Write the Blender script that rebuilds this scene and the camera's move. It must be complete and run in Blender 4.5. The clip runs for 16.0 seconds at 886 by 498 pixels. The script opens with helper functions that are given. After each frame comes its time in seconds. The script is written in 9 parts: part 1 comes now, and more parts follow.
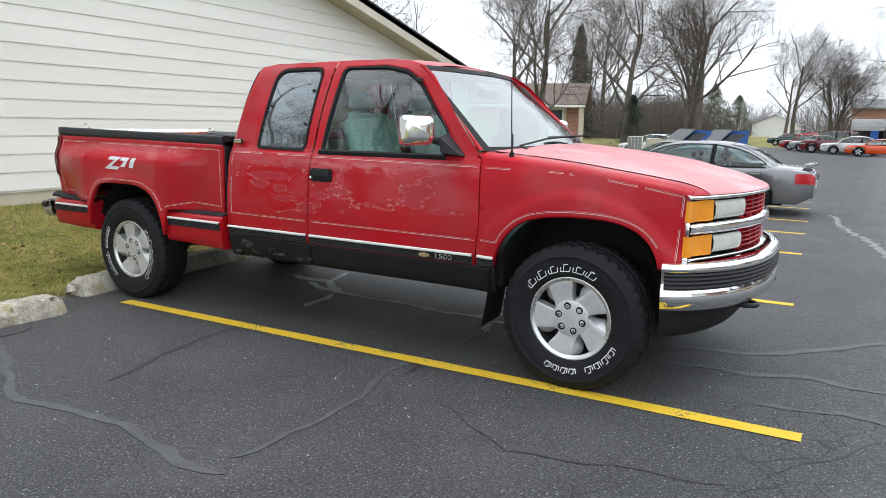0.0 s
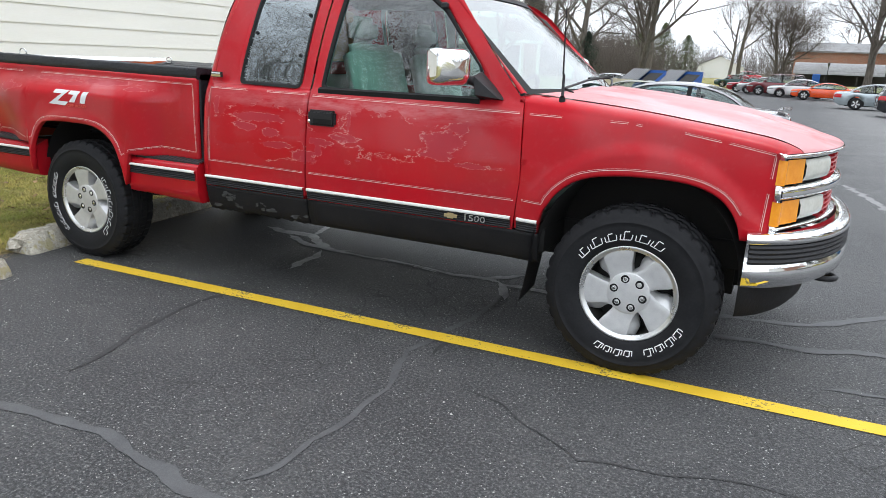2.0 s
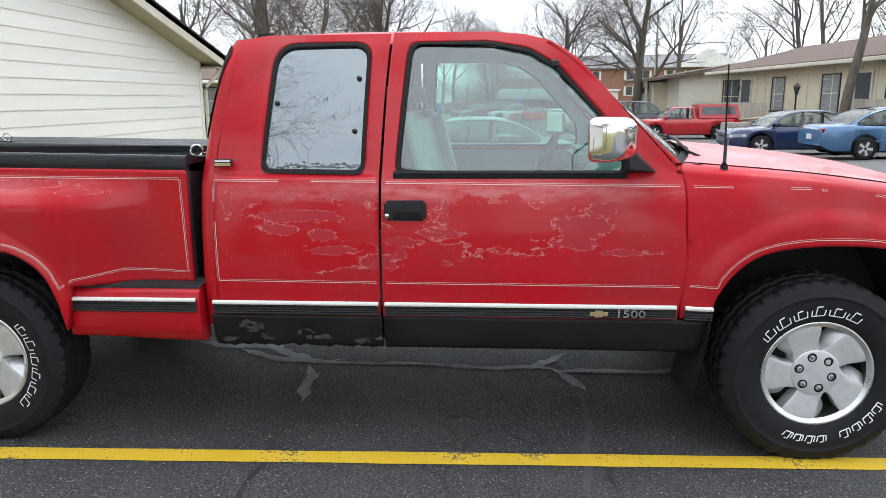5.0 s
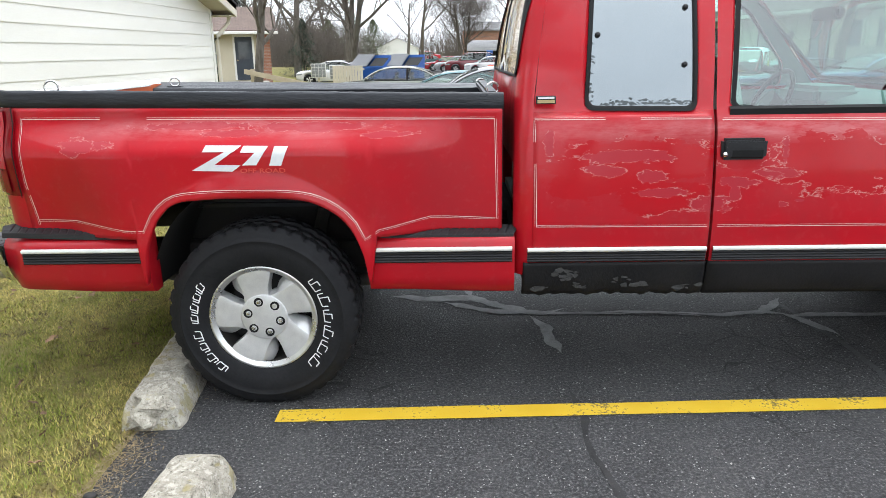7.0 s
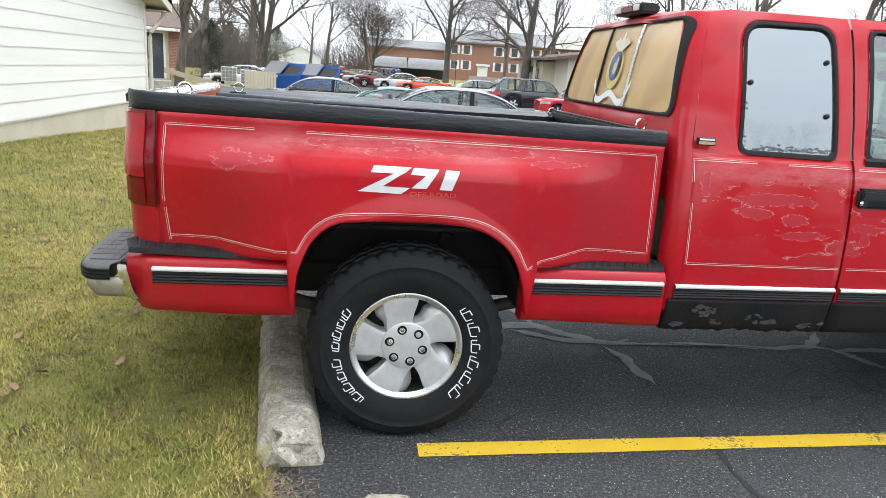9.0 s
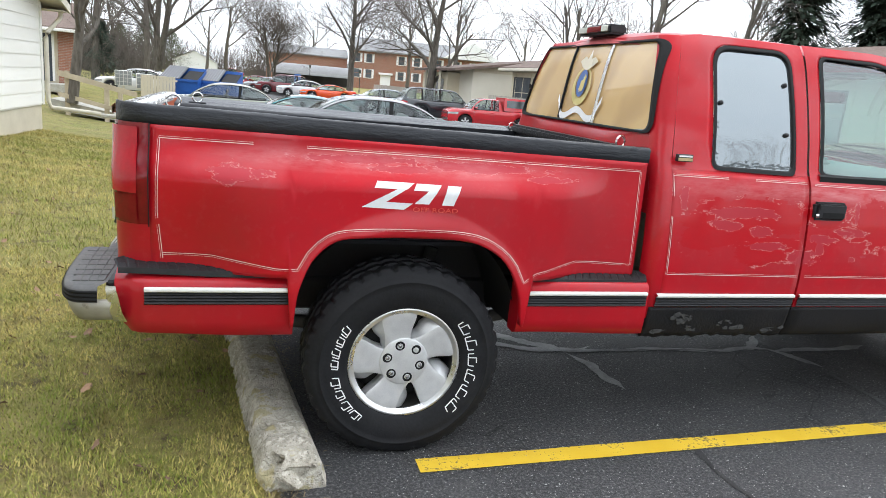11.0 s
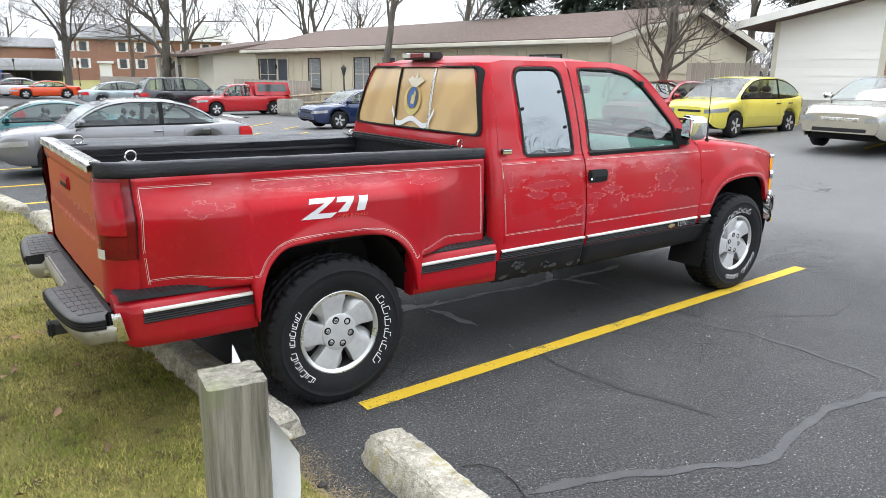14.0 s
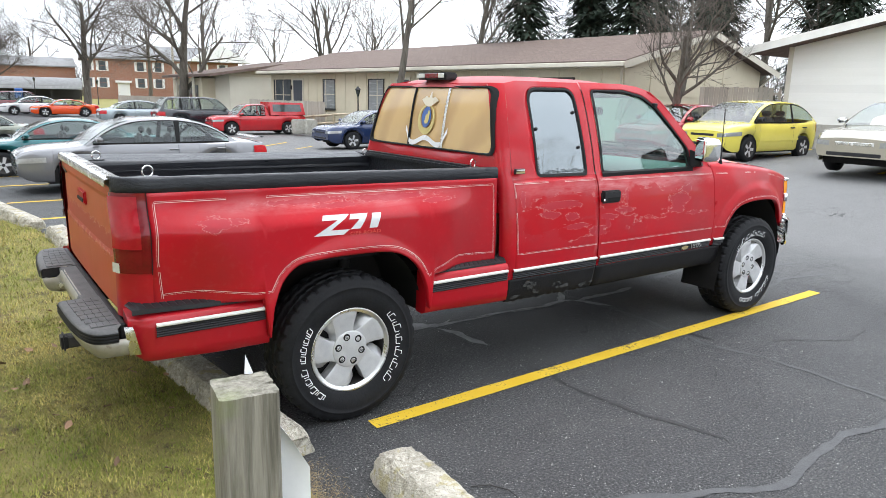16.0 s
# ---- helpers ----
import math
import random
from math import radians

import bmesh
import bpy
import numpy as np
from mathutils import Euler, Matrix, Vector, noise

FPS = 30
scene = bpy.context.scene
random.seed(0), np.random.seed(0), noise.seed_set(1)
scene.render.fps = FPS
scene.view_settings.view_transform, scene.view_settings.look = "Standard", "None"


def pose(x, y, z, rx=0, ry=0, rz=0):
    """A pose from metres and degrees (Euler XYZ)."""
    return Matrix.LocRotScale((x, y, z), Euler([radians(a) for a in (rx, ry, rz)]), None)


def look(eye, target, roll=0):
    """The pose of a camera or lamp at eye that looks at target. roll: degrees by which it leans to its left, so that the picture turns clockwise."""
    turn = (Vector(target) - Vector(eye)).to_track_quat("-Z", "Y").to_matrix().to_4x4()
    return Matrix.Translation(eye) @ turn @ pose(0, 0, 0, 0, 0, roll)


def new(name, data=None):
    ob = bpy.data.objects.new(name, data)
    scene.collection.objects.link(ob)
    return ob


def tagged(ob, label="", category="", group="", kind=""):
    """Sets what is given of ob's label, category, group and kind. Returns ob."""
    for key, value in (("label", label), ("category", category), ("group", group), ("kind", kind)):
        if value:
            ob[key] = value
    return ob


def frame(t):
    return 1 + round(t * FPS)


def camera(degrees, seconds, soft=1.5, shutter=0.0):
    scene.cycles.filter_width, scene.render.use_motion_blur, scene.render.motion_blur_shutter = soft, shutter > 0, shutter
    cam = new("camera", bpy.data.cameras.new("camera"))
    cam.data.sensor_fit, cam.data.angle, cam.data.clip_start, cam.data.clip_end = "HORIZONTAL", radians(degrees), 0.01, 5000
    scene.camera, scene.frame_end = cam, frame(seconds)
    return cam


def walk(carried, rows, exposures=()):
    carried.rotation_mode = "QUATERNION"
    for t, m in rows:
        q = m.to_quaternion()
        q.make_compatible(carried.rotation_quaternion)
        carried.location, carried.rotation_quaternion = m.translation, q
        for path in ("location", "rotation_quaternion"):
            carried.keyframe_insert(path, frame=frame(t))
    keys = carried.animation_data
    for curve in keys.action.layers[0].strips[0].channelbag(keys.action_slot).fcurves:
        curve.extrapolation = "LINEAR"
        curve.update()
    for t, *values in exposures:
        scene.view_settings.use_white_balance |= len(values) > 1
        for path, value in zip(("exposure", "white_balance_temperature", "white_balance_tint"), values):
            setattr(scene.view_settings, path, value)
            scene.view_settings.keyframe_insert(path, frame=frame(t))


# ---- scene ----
cam = camera(64.6, 16.0, soft=0.7)
PATH = [
    (0, (4.833, -4.308, 1.377), (3.828, -2.614, 1.028), 0.9),
    (0.5, (4.764, -4.263, 1.373), (3.79, -2.557, 0.995), 0.8),
    (1, (4.58, -4.111, 1.369), (3.588, -2.425, 0.953), -0.7),
    (1.5, (4.381, -4.025, 1.369), (3.431, -2.329, 0.897), 1.1),
    (2, (4.156, -3.992, 1.375), (3.312, -2.255, 0.855), 2.3),
    (2.5, (3.836, -4.014, 1.409), (3.181, -2.162, 1.033), 1.0),
    (3, (3.566, -3.906, 1.373), (2.979, -2.036, 0.973), 0.3),
    (3.2, (3.427, -3.812, 1.38), (2.774, -1.967, 0.97), -1.1),
    (5.3, (2.11, -3.689, 1.5), (2.026, -1.735, 1.082), 0.4),
    (5.4, (2.058, -3.68, 1.492), (1.975, -1.727, 1.072), 1.1),
    (5.5, (2.001, -3.673, 1.48), (1.921, -1.723, 1.045), 1.9),
    (6, (1.579, -3.695, 1.449), (1.561, -1.744, 1.008), 3.7),
    (6.5, (1.21, -3.738, 1.45), (1.287, -1.799, 0.967), 2.6),
    (7, (0.797, -3.619, 1.431), (0.762, -1.694, 0.889), -0.9),
    (7.5, (0.452, -3.595, 1.436), (0.535, -1.67, 0.9), 1.7),
    (8, (0.111, -3.619, 1.46), (0.404, -1.711, 0.937), 1.1),
    (8.5, (-0.06, -3.494, 1.439), (0.265, -1.591, 0.916), 2.1),
    (9, (-0.248, -3.498, 1.448), (0.029, -1.579, 0.956), 3.9),
    (9.2, (-0.355, -3.502, 1.46), (0.0, -1.591, 0.987), 2.3),
    (11.3, (-0.668, -3.392, 1.447), (-0.094, -1.531, 0.994), 4.5),
    (11.5, (-0.729, -3.301, 1.471), (-0.151, -1.446, 0.999), 2.5),
    (12, (-0.962, -3.278, 1.516), (-0.208, -1.497, 1.009), 4.7),
    (12.5, (-1.222, -3.398, 1.605), (-0.183, -1.773, 1.078), 3.7),
    (13, (-1.364, -3.68, 1.624), (-0.318, -2.053, 1.115), 2.7),
    (13.5, (-1.48, -3.86, 1.666), (-0.395, -2.256, 1.165), 1.9),
    (14, (-1.575, -3.985, 1.686), (-0.433, -2.417, 1.201), 0.7),
    (14.5, (-1.584, -3.999, 1.679), (-0.405, -2.456, 1.2), 1.9),
    (15, (-1.584, -3.98, 1.669), (-0.43, -2.424, 1.172), 1.6),
    (15.5, (-1.586, -3.99, 1.671), (-0.46, -2.409, 1.19), 1.5),
    (16, (-1.581, -3.985, 1.672), (-0.458, -2.387, 1.245), 1.2),
]
walk(cam, [(t, look(eye, target, roll)) for t, eye, target, roll in PATH], exposures=[(0, -0.05, 6150, 9), (1, -0.04, 6150, 9), (2, 0.14, 6150, 9), (2.5, 0.26, 6150, 9), (3, 0.16, 6150, 9), (5.5, 0.12, 6150, 9), (7, 0.42, 6150, 9), (9, 0.45, 6150, 9), (12.5, 0.38, 6150, 9), (16, 0.42, 6150, 9)])

# ---- world and light: a bright, thin overcast ----
SUN_EL, SUN_AZ = radians(70), radians(60)
world = bpy.data.worlds.new("world")
scene.world = world
world.use_nodes = True
wt = world.node_tree
wt.nodes.clear()
w_out = wt.nodes.new("ShaderNodeOutputWorld")
w_bg = wt.nodes.new("ShaderNodeBackground")
w_sky = wt.nodes.new("ShaderNodeTexSky")
w_sky.sky_type = "NISHITA"
w_sky.sun_disc = False
w_sky.sun_elevation, w_sky.sun_rotation = SUN_EL, SUN_AZ
w_sky.air_density, w_sky.dust_density, w_sky.ozone_density = 1.0, 4.0, 1.0
w_coord = wt.nodes.new("ShaderNodeTexCoord")
w_map = wt.nodes.new("ShaderNodeMapping")
w_map.inputs["Scale"].default_value = (1.0, 1.0, 2.6)
w_noise = wt.nodes.new("ShaderNodeTexNoise")
w_noise.inputs["Scale"].default_value = 2.2
w_noise.inputs["Detail"].default_value = 6
w_ramp = wt.nodes.new("ShaderNodeValToRGB")
w_ramp.color_ramp.elements[0].position, w_ramp.color_ramp.elements[0].color = 0.3, (9.1, 9.4, 9.8, 1)
w_ramp.color_ramp.elements[1].position, w_ramp.color_ramp.elements[1].color = 0.72, (10.8, 10.9, 11.0, 1)
w_mix = wt.nodes.new("ShaderNodeMix")
w_mix.data_type = "RGBA"
w_mix.inputs[0].default_value = 0.86
wt.links.new(w_coord.outputs["Generated"], w_map.inputs["Vector"])
wt.links.new(w_map.outputs["Vector"], w_noise.inputs["Vector"])
wt.links.new(w_noise.outputs["Fac"], w_ramp.inputs["Fac"])
wt.links.new(w_sky.outputs["Color"], w_mix.inputs[6])
wt.links.new(w_ramp.outputs["Color"], w_mix.inputs[7])
# an overcast sky grows brighter towards the zenith
w_sep = wt.nodes.new("ShaderNodeSeparateXYZ")
w_lift = wt.nodes.new("ShaderNodeMapRange")
w_lift.inputs["From Min"].default_value, w_lift.inputs["From Max"].default_value = 0.0, 1.0
w_lift.inputs["To Min"].default_value, w_lift.inputs["To Max"].default_value = 1.25, 1.75
w_scale = wt.nodes.new("ShaderNodeVectorMath")
w_scale.operation = "SCALE"
wt.links.new(w_coord.outputs["Generated"], w_sep.inputs[0])
wt.links.new(w_sep.outputs["Z"], w_lift.inputs["Value"])
wt.links.new(w_mix.outputs[2], w_scale.inputs[0])
wt.links.new(w_lift.outputs["Result"], w_scale.inputs["Scale"])
wt.links.new(w_scale.outputs[0], w_bg.inputs["Color"])
w_bg.inputs["Strength"].default_value = 0.13
wt.links.new(w_bg.outputs["Background"], w_out.inputs["Surface"])
sun = new("sun", bpy.data.lights.new("sun", "SUN"))
sun.data.energy, sun.data.angle, sun.data.color = 0.6, radians(30), (1.0, 0.985, 0.96)
sun.matrix_world = look((0, 0, 0), (-math.sin(SUN_AZ) * math.cos(SUN_EL), -math.cos(SUN_AZ) * math.cos(SUN_EL), -math.sin(SUN_EL)))
scene.view_settings.exposure = 0.0


# ---- materials ----
class Nodes:
    """A small builder for one node material."""

    def __init__(self, name):
        self.m = bpy.data.materials.new(name)
        self.m.use_nodes = True
        self.t = self.m.node_tree
        self.b = self.t.nodes["Principled BSDF"]

    def add(self, kind, **inputs):
        n = self.t.nodes.new(kind)
        for k, v in inputs.items():
            if isinstance(v, bpy.types.NodeSocket):
                self.t.links.new(v, n.inputs[k.replace("_", " ")])
            else:
                n.inputs[k.replace("_", " ")].default_value = v
        return n

    def link(self, a, b):
        self.t.links.new(a, b)

    def coords(self, kind="Object"):
        return self.t.nodes.new("ShaderNodeTexCoord").outputs[kind]

    def noise(self, vec, scale, detail=4.0, rough=0.55, dist=0.0):
        n = self.add("ShaderNodeTexNoise", Vector=vec, Scale=scale, Detail=detail, Roughness=rough, Distortion=dist)
        return n.outputs["Fac"]

    def ramp(self, fac, a, b):
        n = self.add("ShaderNodeMapRange", Value=fac)
        n.inputs["From Min"].default_value, n.inputs["From Max"].default_value = a, b
        return n.outputs["Result"]

    def math(self, op, a, b=0.0, c=None):
        n = self.t.nodes.new("ShaderNodeMath")
        n.operation = op
        for i, v in enumerate((a, b, c)):
            if v is None:
                continue
            if isinstance(v, bpy.types.NodeSocket):
                self.link(v, n.inputs[i])
            else:
                n.inputs[i].default_value = v
        return n.outputs[0]

    def mix(self, fac, a, b):
        n = self.t.nodes.new("ShaderNodeMix")
        n.data_type = "RGBA"
        for i, v in ((0, fac), (6, a), (7, b)):
            if isinstance(v, bpy.types.NodeSocket):
                self.link(v, n.inputs[i])
            else:
                n.inputs[i].default_value = v if i == 0 else (*v, 1.0)
        return n.outputs[2]

    def scaled(self, vec, sx, sy, sz):
        n = self.add("ShaderNodeMapping", Vector=vec)
        n.inputs["Scale"].default_value = (sx, sy, sz)
        return n.outputs["Vector"]

    def bump(self, height, strength=0.3, distance=0.01):
        n = self.add("ShaderNodeBump", Height=height, Strength=strength, Distance=distance)
        self.link(n.outputs["Normal"], self.b.inputs["Normal"])

    def set(self, **inputs):
        for k, v in inputs.items():
            key = k.replace("_", " ")
            if isinstance(v, bpy.types.NodeSocket):
                self.link(v, self.b.inputs[key])
            else:
                self.b.inputs[key].default_value = (*v, 1.0) if isinstance(v, tuple) and len(v) == 3 else v
        return self.m


def simple(name, c1, c2=None, rough=0.6, metal=0.0, scale=8.0, fine=90.0, bump=0.0, coat=0.0, rvar=0.12, spec=0.5, stretch=(1, 1, 1), each=0.0, space="Object"):
    """Two-tone surface with variation at two scales, and a little relief."""
    n = Nodes(name)
    c2 = c2 or tuple(min(1.0, v * 1.22 + 0.004) for v in c1)
    v = n.scaled(n.coords(space), *stretch)
    big = n.noise(v, scale, 5)
    small = n.noise(v, fine, 3)
    f = n.ramp(n.math("ADD", n.math("MULTIPLY", big, 0.65), n.math("MULTIPLY", small, 0.35)), 0.32, 0.68)
    col = n.mix(f, c1, c2)
    if each:
        r = n.t.nodes.new("ShaderNodeObjectInfo").outputs["Random"]
        hs = n.add("ShaderNodeHueSaturation", Color=col)
        n.link(n.math("ADD", n.math("MULTIPLY", r, each), 1.0 - each / 2), hs.inputs["Value"])
        col = hs.outputs["Color"]
    if bump:
        n.bump(n.math("ADD", n.math("MULTIPLY", small, 0.6), n.math("MULTIPLY", big, 0.4)), bump, 0.01)
    r = n.ramp(big, 0.25, 0.75)
    rough_s = n.math("ADD", n.math("MULTIPLY", r, rvar), rough - rvar / 2)
    m = n.set(Base_Color=col, Roughness=rough_s, Metallic=metal, Coat_Weight=coat, Coat_Roughness=0.08)
    n.b.inputs["Specular IOR Level"].default_value = spec
    return m


def glass_mat(name, tint=(0.75, 0.85, 0.8), mixin=0.75, rough=0.02):
    """Thin tinted glazing: a clear pane that tints what lies behind and mirrors what lies before it."""
    m = bpy.data.materials.new(name)
    m.use_nodes = True
    t = m.node_tree
    t.nodes.clear()
    out = t.nodes.new("ShaderNodeOutputMaterial")
    tr = t.nodes.new("ShaderNodeBsdfTransparent")
    tr.inputs["Color"].default_value = (*tint, 1)
    gl = t.nodes.new("ShaderNodeBsdfGlossy")
    gl.inputs["Roughness"].default_value = rough
    fr = t.nodes.new("ShaderNodeLayerWeight")
    fr.inputs["Blend"].default_value = 0.5
    pw = t.nodes.new("ShaderNodeMath")
    pw.operation = "POWER"
    pw.inputs[1].default_value = 5.0
    mx = t.nodes.new("ShaderNodeMixShader")
    mul = t.nodes.new("ShaderNodeMath")
    mul.operation = "MULTIPLY_ADD"
    mul.inputs[1].default_value, mul.inputs[2].default_value = mixin, 1.0 - mixin
    t.links.new(fr.outputs["Facing"], pw.inputs[0])
    t.links.new(pw.outputs[0], mul.inputs[0])
    t.links.new(mul.outputs[0], mx.inputs["Fac"])
    t.links.new(tr.outputs[0], mx.inputs[1])
    t.links.new(gl.outputs[0], mx.inputs[2])
    t.links.new(mx.outputs[0], out.inputs["Surface"])
    return m


M_BLACK = simple("black_plastic", (0.012, 0.012, 0.013), (0.026, 0.026, 0.028), rough=0.5, scale=14, bump=0.08, spec=0.3)
M_RUBBER = simple("tyre_rubber", (0.008, 0.0082, 0.0095), (0.017, 0.0172, 0.0185), rough=0.66, scale=20, bump=0.15, spec=0.2)
M_SEAL = simple("window_seal", (0.005, 0.005, 0.005), (0.011, 0.011, 0.011), rough=0.6, spec=0.2)
M_CHROME = simple("chrome", (0.82, 0.83, 0.84), (0.9, 0.9, 0.9), rough=0.09, metal=1.0, rvar=0.08, scale=5)
M_CHROME_WORN = simple("worn_chrome", (0.62, 0.62, 0.6), (0.8, 0.8, 0.79), rough=0.25, metal=1.0, rvar=0.2, scale=9)
M_ALLOY = simple("cast_alloy", (0.56, 0.56, 0.56), (0.68, 0.68, 0.67), rough=0.4, metal=0.5, rvar=0.15, scale=25, fine=260, bump=0.04)
M_LIP = simple("machined_rim_lip", (0.6, 0.6, 0.59), (0.74, 0.74, 0.72), rough=0.3, metal=0.85, rvar=0.2, scale=14)
M_DARK_STEEL = simple("dark_steel", (0.02, 0.02, 0.02), (0.05, 0.045, 0.04), rough=0.7, scale=10, bump=0.1)
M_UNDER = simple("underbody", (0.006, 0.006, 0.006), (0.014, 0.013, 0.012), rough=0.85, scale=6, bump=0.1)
M_GLASS = glass_mat("door_glass", (0.54, 0.81, 0.74), 0.82)
M_GLASS_CLEAR = glass_mat("windscreen_glass", (0.62, 0.8, 0.75), 0.6)
M_GLASS_DARK = glass_mat("dark_glass", (0.2, 0.24, 0.24), 0.9)
M_PANE = simple("house_pane", (0.05, 0.06, 0.07), (0.12, 0.13, 0.14), rough=0.08, scale=1.5, rvar=0.04)
M_WHITE_TRIM = simple("white_trim", (0.66, 0.65, 0.6), (0.78, 0.77, 0.72), rough=0.6, scale=3)
M_FOUND = simple("painted_block_foundation", (0.5, 0.45, 0.34), (0.6, 0.55, 0.43), rough=0.85, scale=2.5, fine=40, bump=0.15)
M_TAN = simple("tan_panel", (0.52, 0.46, 0.33), (0.62, 0.56, 0.42), rough=0.75, scale=1.2, fine=30, bump=0.08)
M_SIDING = simple("cream_siding", (0.76, 0.745, 0.68), (0.83, 0.815, 0.76), rough=0.6, scale=0.9, fine=40, bump=0.06, stretch=(1, 0.4, 3), each=0.06)
M_FASCIA = simple("fascia_paint", (0.5, 0.46, 0.37), (0.62, 0.58, 0.48), rough=0.6, scale=2, bump=0.05)
M_SOFFIT = simple("soffit_paint", (0.42, 0.37, 0.27), (0.52, 0.47, 0.36), rough=0.7, scale=2)
M_CONCRETE = simple("weathered_concrete", (0.26, 0.25, 0.215), (0.48, 0.46, 0.4), rough=0.9, scale=6, fine=70, bump=0.5)
M_FENCE = simple("weathered_boards", (0.32, 0.29, 0.24), (0.46, 0.42, 0.35), rough=0.85, scale=2, fine=40, bump=0.2, stretch=(4, 4, 0.5), each=0.25)
M_RAIL_WOOD = simple("handrail_timber", (0.34, 0.28, 0.19), (0.5, 0.43, 0.31), rough=0.8, scale=3, bump=0.15)
M_YELLOW = None


def shingle_mat(name, a, b):
    n = Nodes(name)
    v = n.coords("Object")
    br = n.add("ShaderNodeTexBrick", Vector=n.scaled(v, 1, 1, 1), Scale=1.0)
    br.inputs["Color1"].default_value, br.inputs["Color2"].default_value = (*a, 1), (*b, 1)
    br.inputs["Mortar"].default_value = tuple(x * 0.55 for x in a) + (1,)
    br.inputs["Mortar Size"].default_value = 0.012
    br.inputs["Brick Width"].default_value, br.inputs["Row Height"].default_value = 0.3, 0.14
    g = n.noise(v, 60, 3)
    col = n.mix(n.ramp(g, 0.3, 0.7), br.outputs["Color"], tuple(x * 0.7 for x in a))
    n.bump(g, 0.4, 0.01)
    return n.set(Base_Color=col, Roughness=0.9)


M_SHINGLE = shingle_mat("brown_shingle", (0.15, 0.105, 0.085), (0.22, 0.16, 0.13))
M_SHINGLE_GREY = shingle_mat("grey_shingle", (0.26, 0.26, 0.26), (0.36, 0.36, 0.36))


def brick_mat(name, a, b, mortar):
    n = Nodes(name)
    v = n.coords("Object")
    sep = n.add("ShaderNodeSeparateXYZ", Vector=v)
    com = n.add("ShaderNodeCombineXYZ", X=n.math("ADD", sep.outputs["X"], sep.outputs["Y"]), Y=sep.outputs["Z"])
    br = n.add("ShaderNodeTexBrick", Vector=com.outputs[0], Scale=1.0)
    br.inputs["Color1"].default_value, br.inputs["Color2"].default_value, br.inputs["Mortar"].default_value = (*a, 1), (*b, 1), (*mortar, 1)
    br.inputs["Mortar Size"].default_value, br.inputs["Brick Width"].default_value, br.inputs["Row Height"].default_value = 0.01, 0.21, 0.072
    g = n.noise(v, 5, 4)
    col = n.mix(n.math("MULTIPLY", n.ramp(g, 0.3, 0.7), 0.5), br.outputs["Color"], tuple(x * 0.6 for x in a))
    n.bump(br.outputs["Fac"], -0.3, 0.01)
    return n.set(Base_Color=col, Roughness=0.88)


M_BRICK = brick_mat("red_brick", (0.3, 0.115, 0.065), (0.36, 0.15, 0.09), (0.36, 0.31, 0.26))


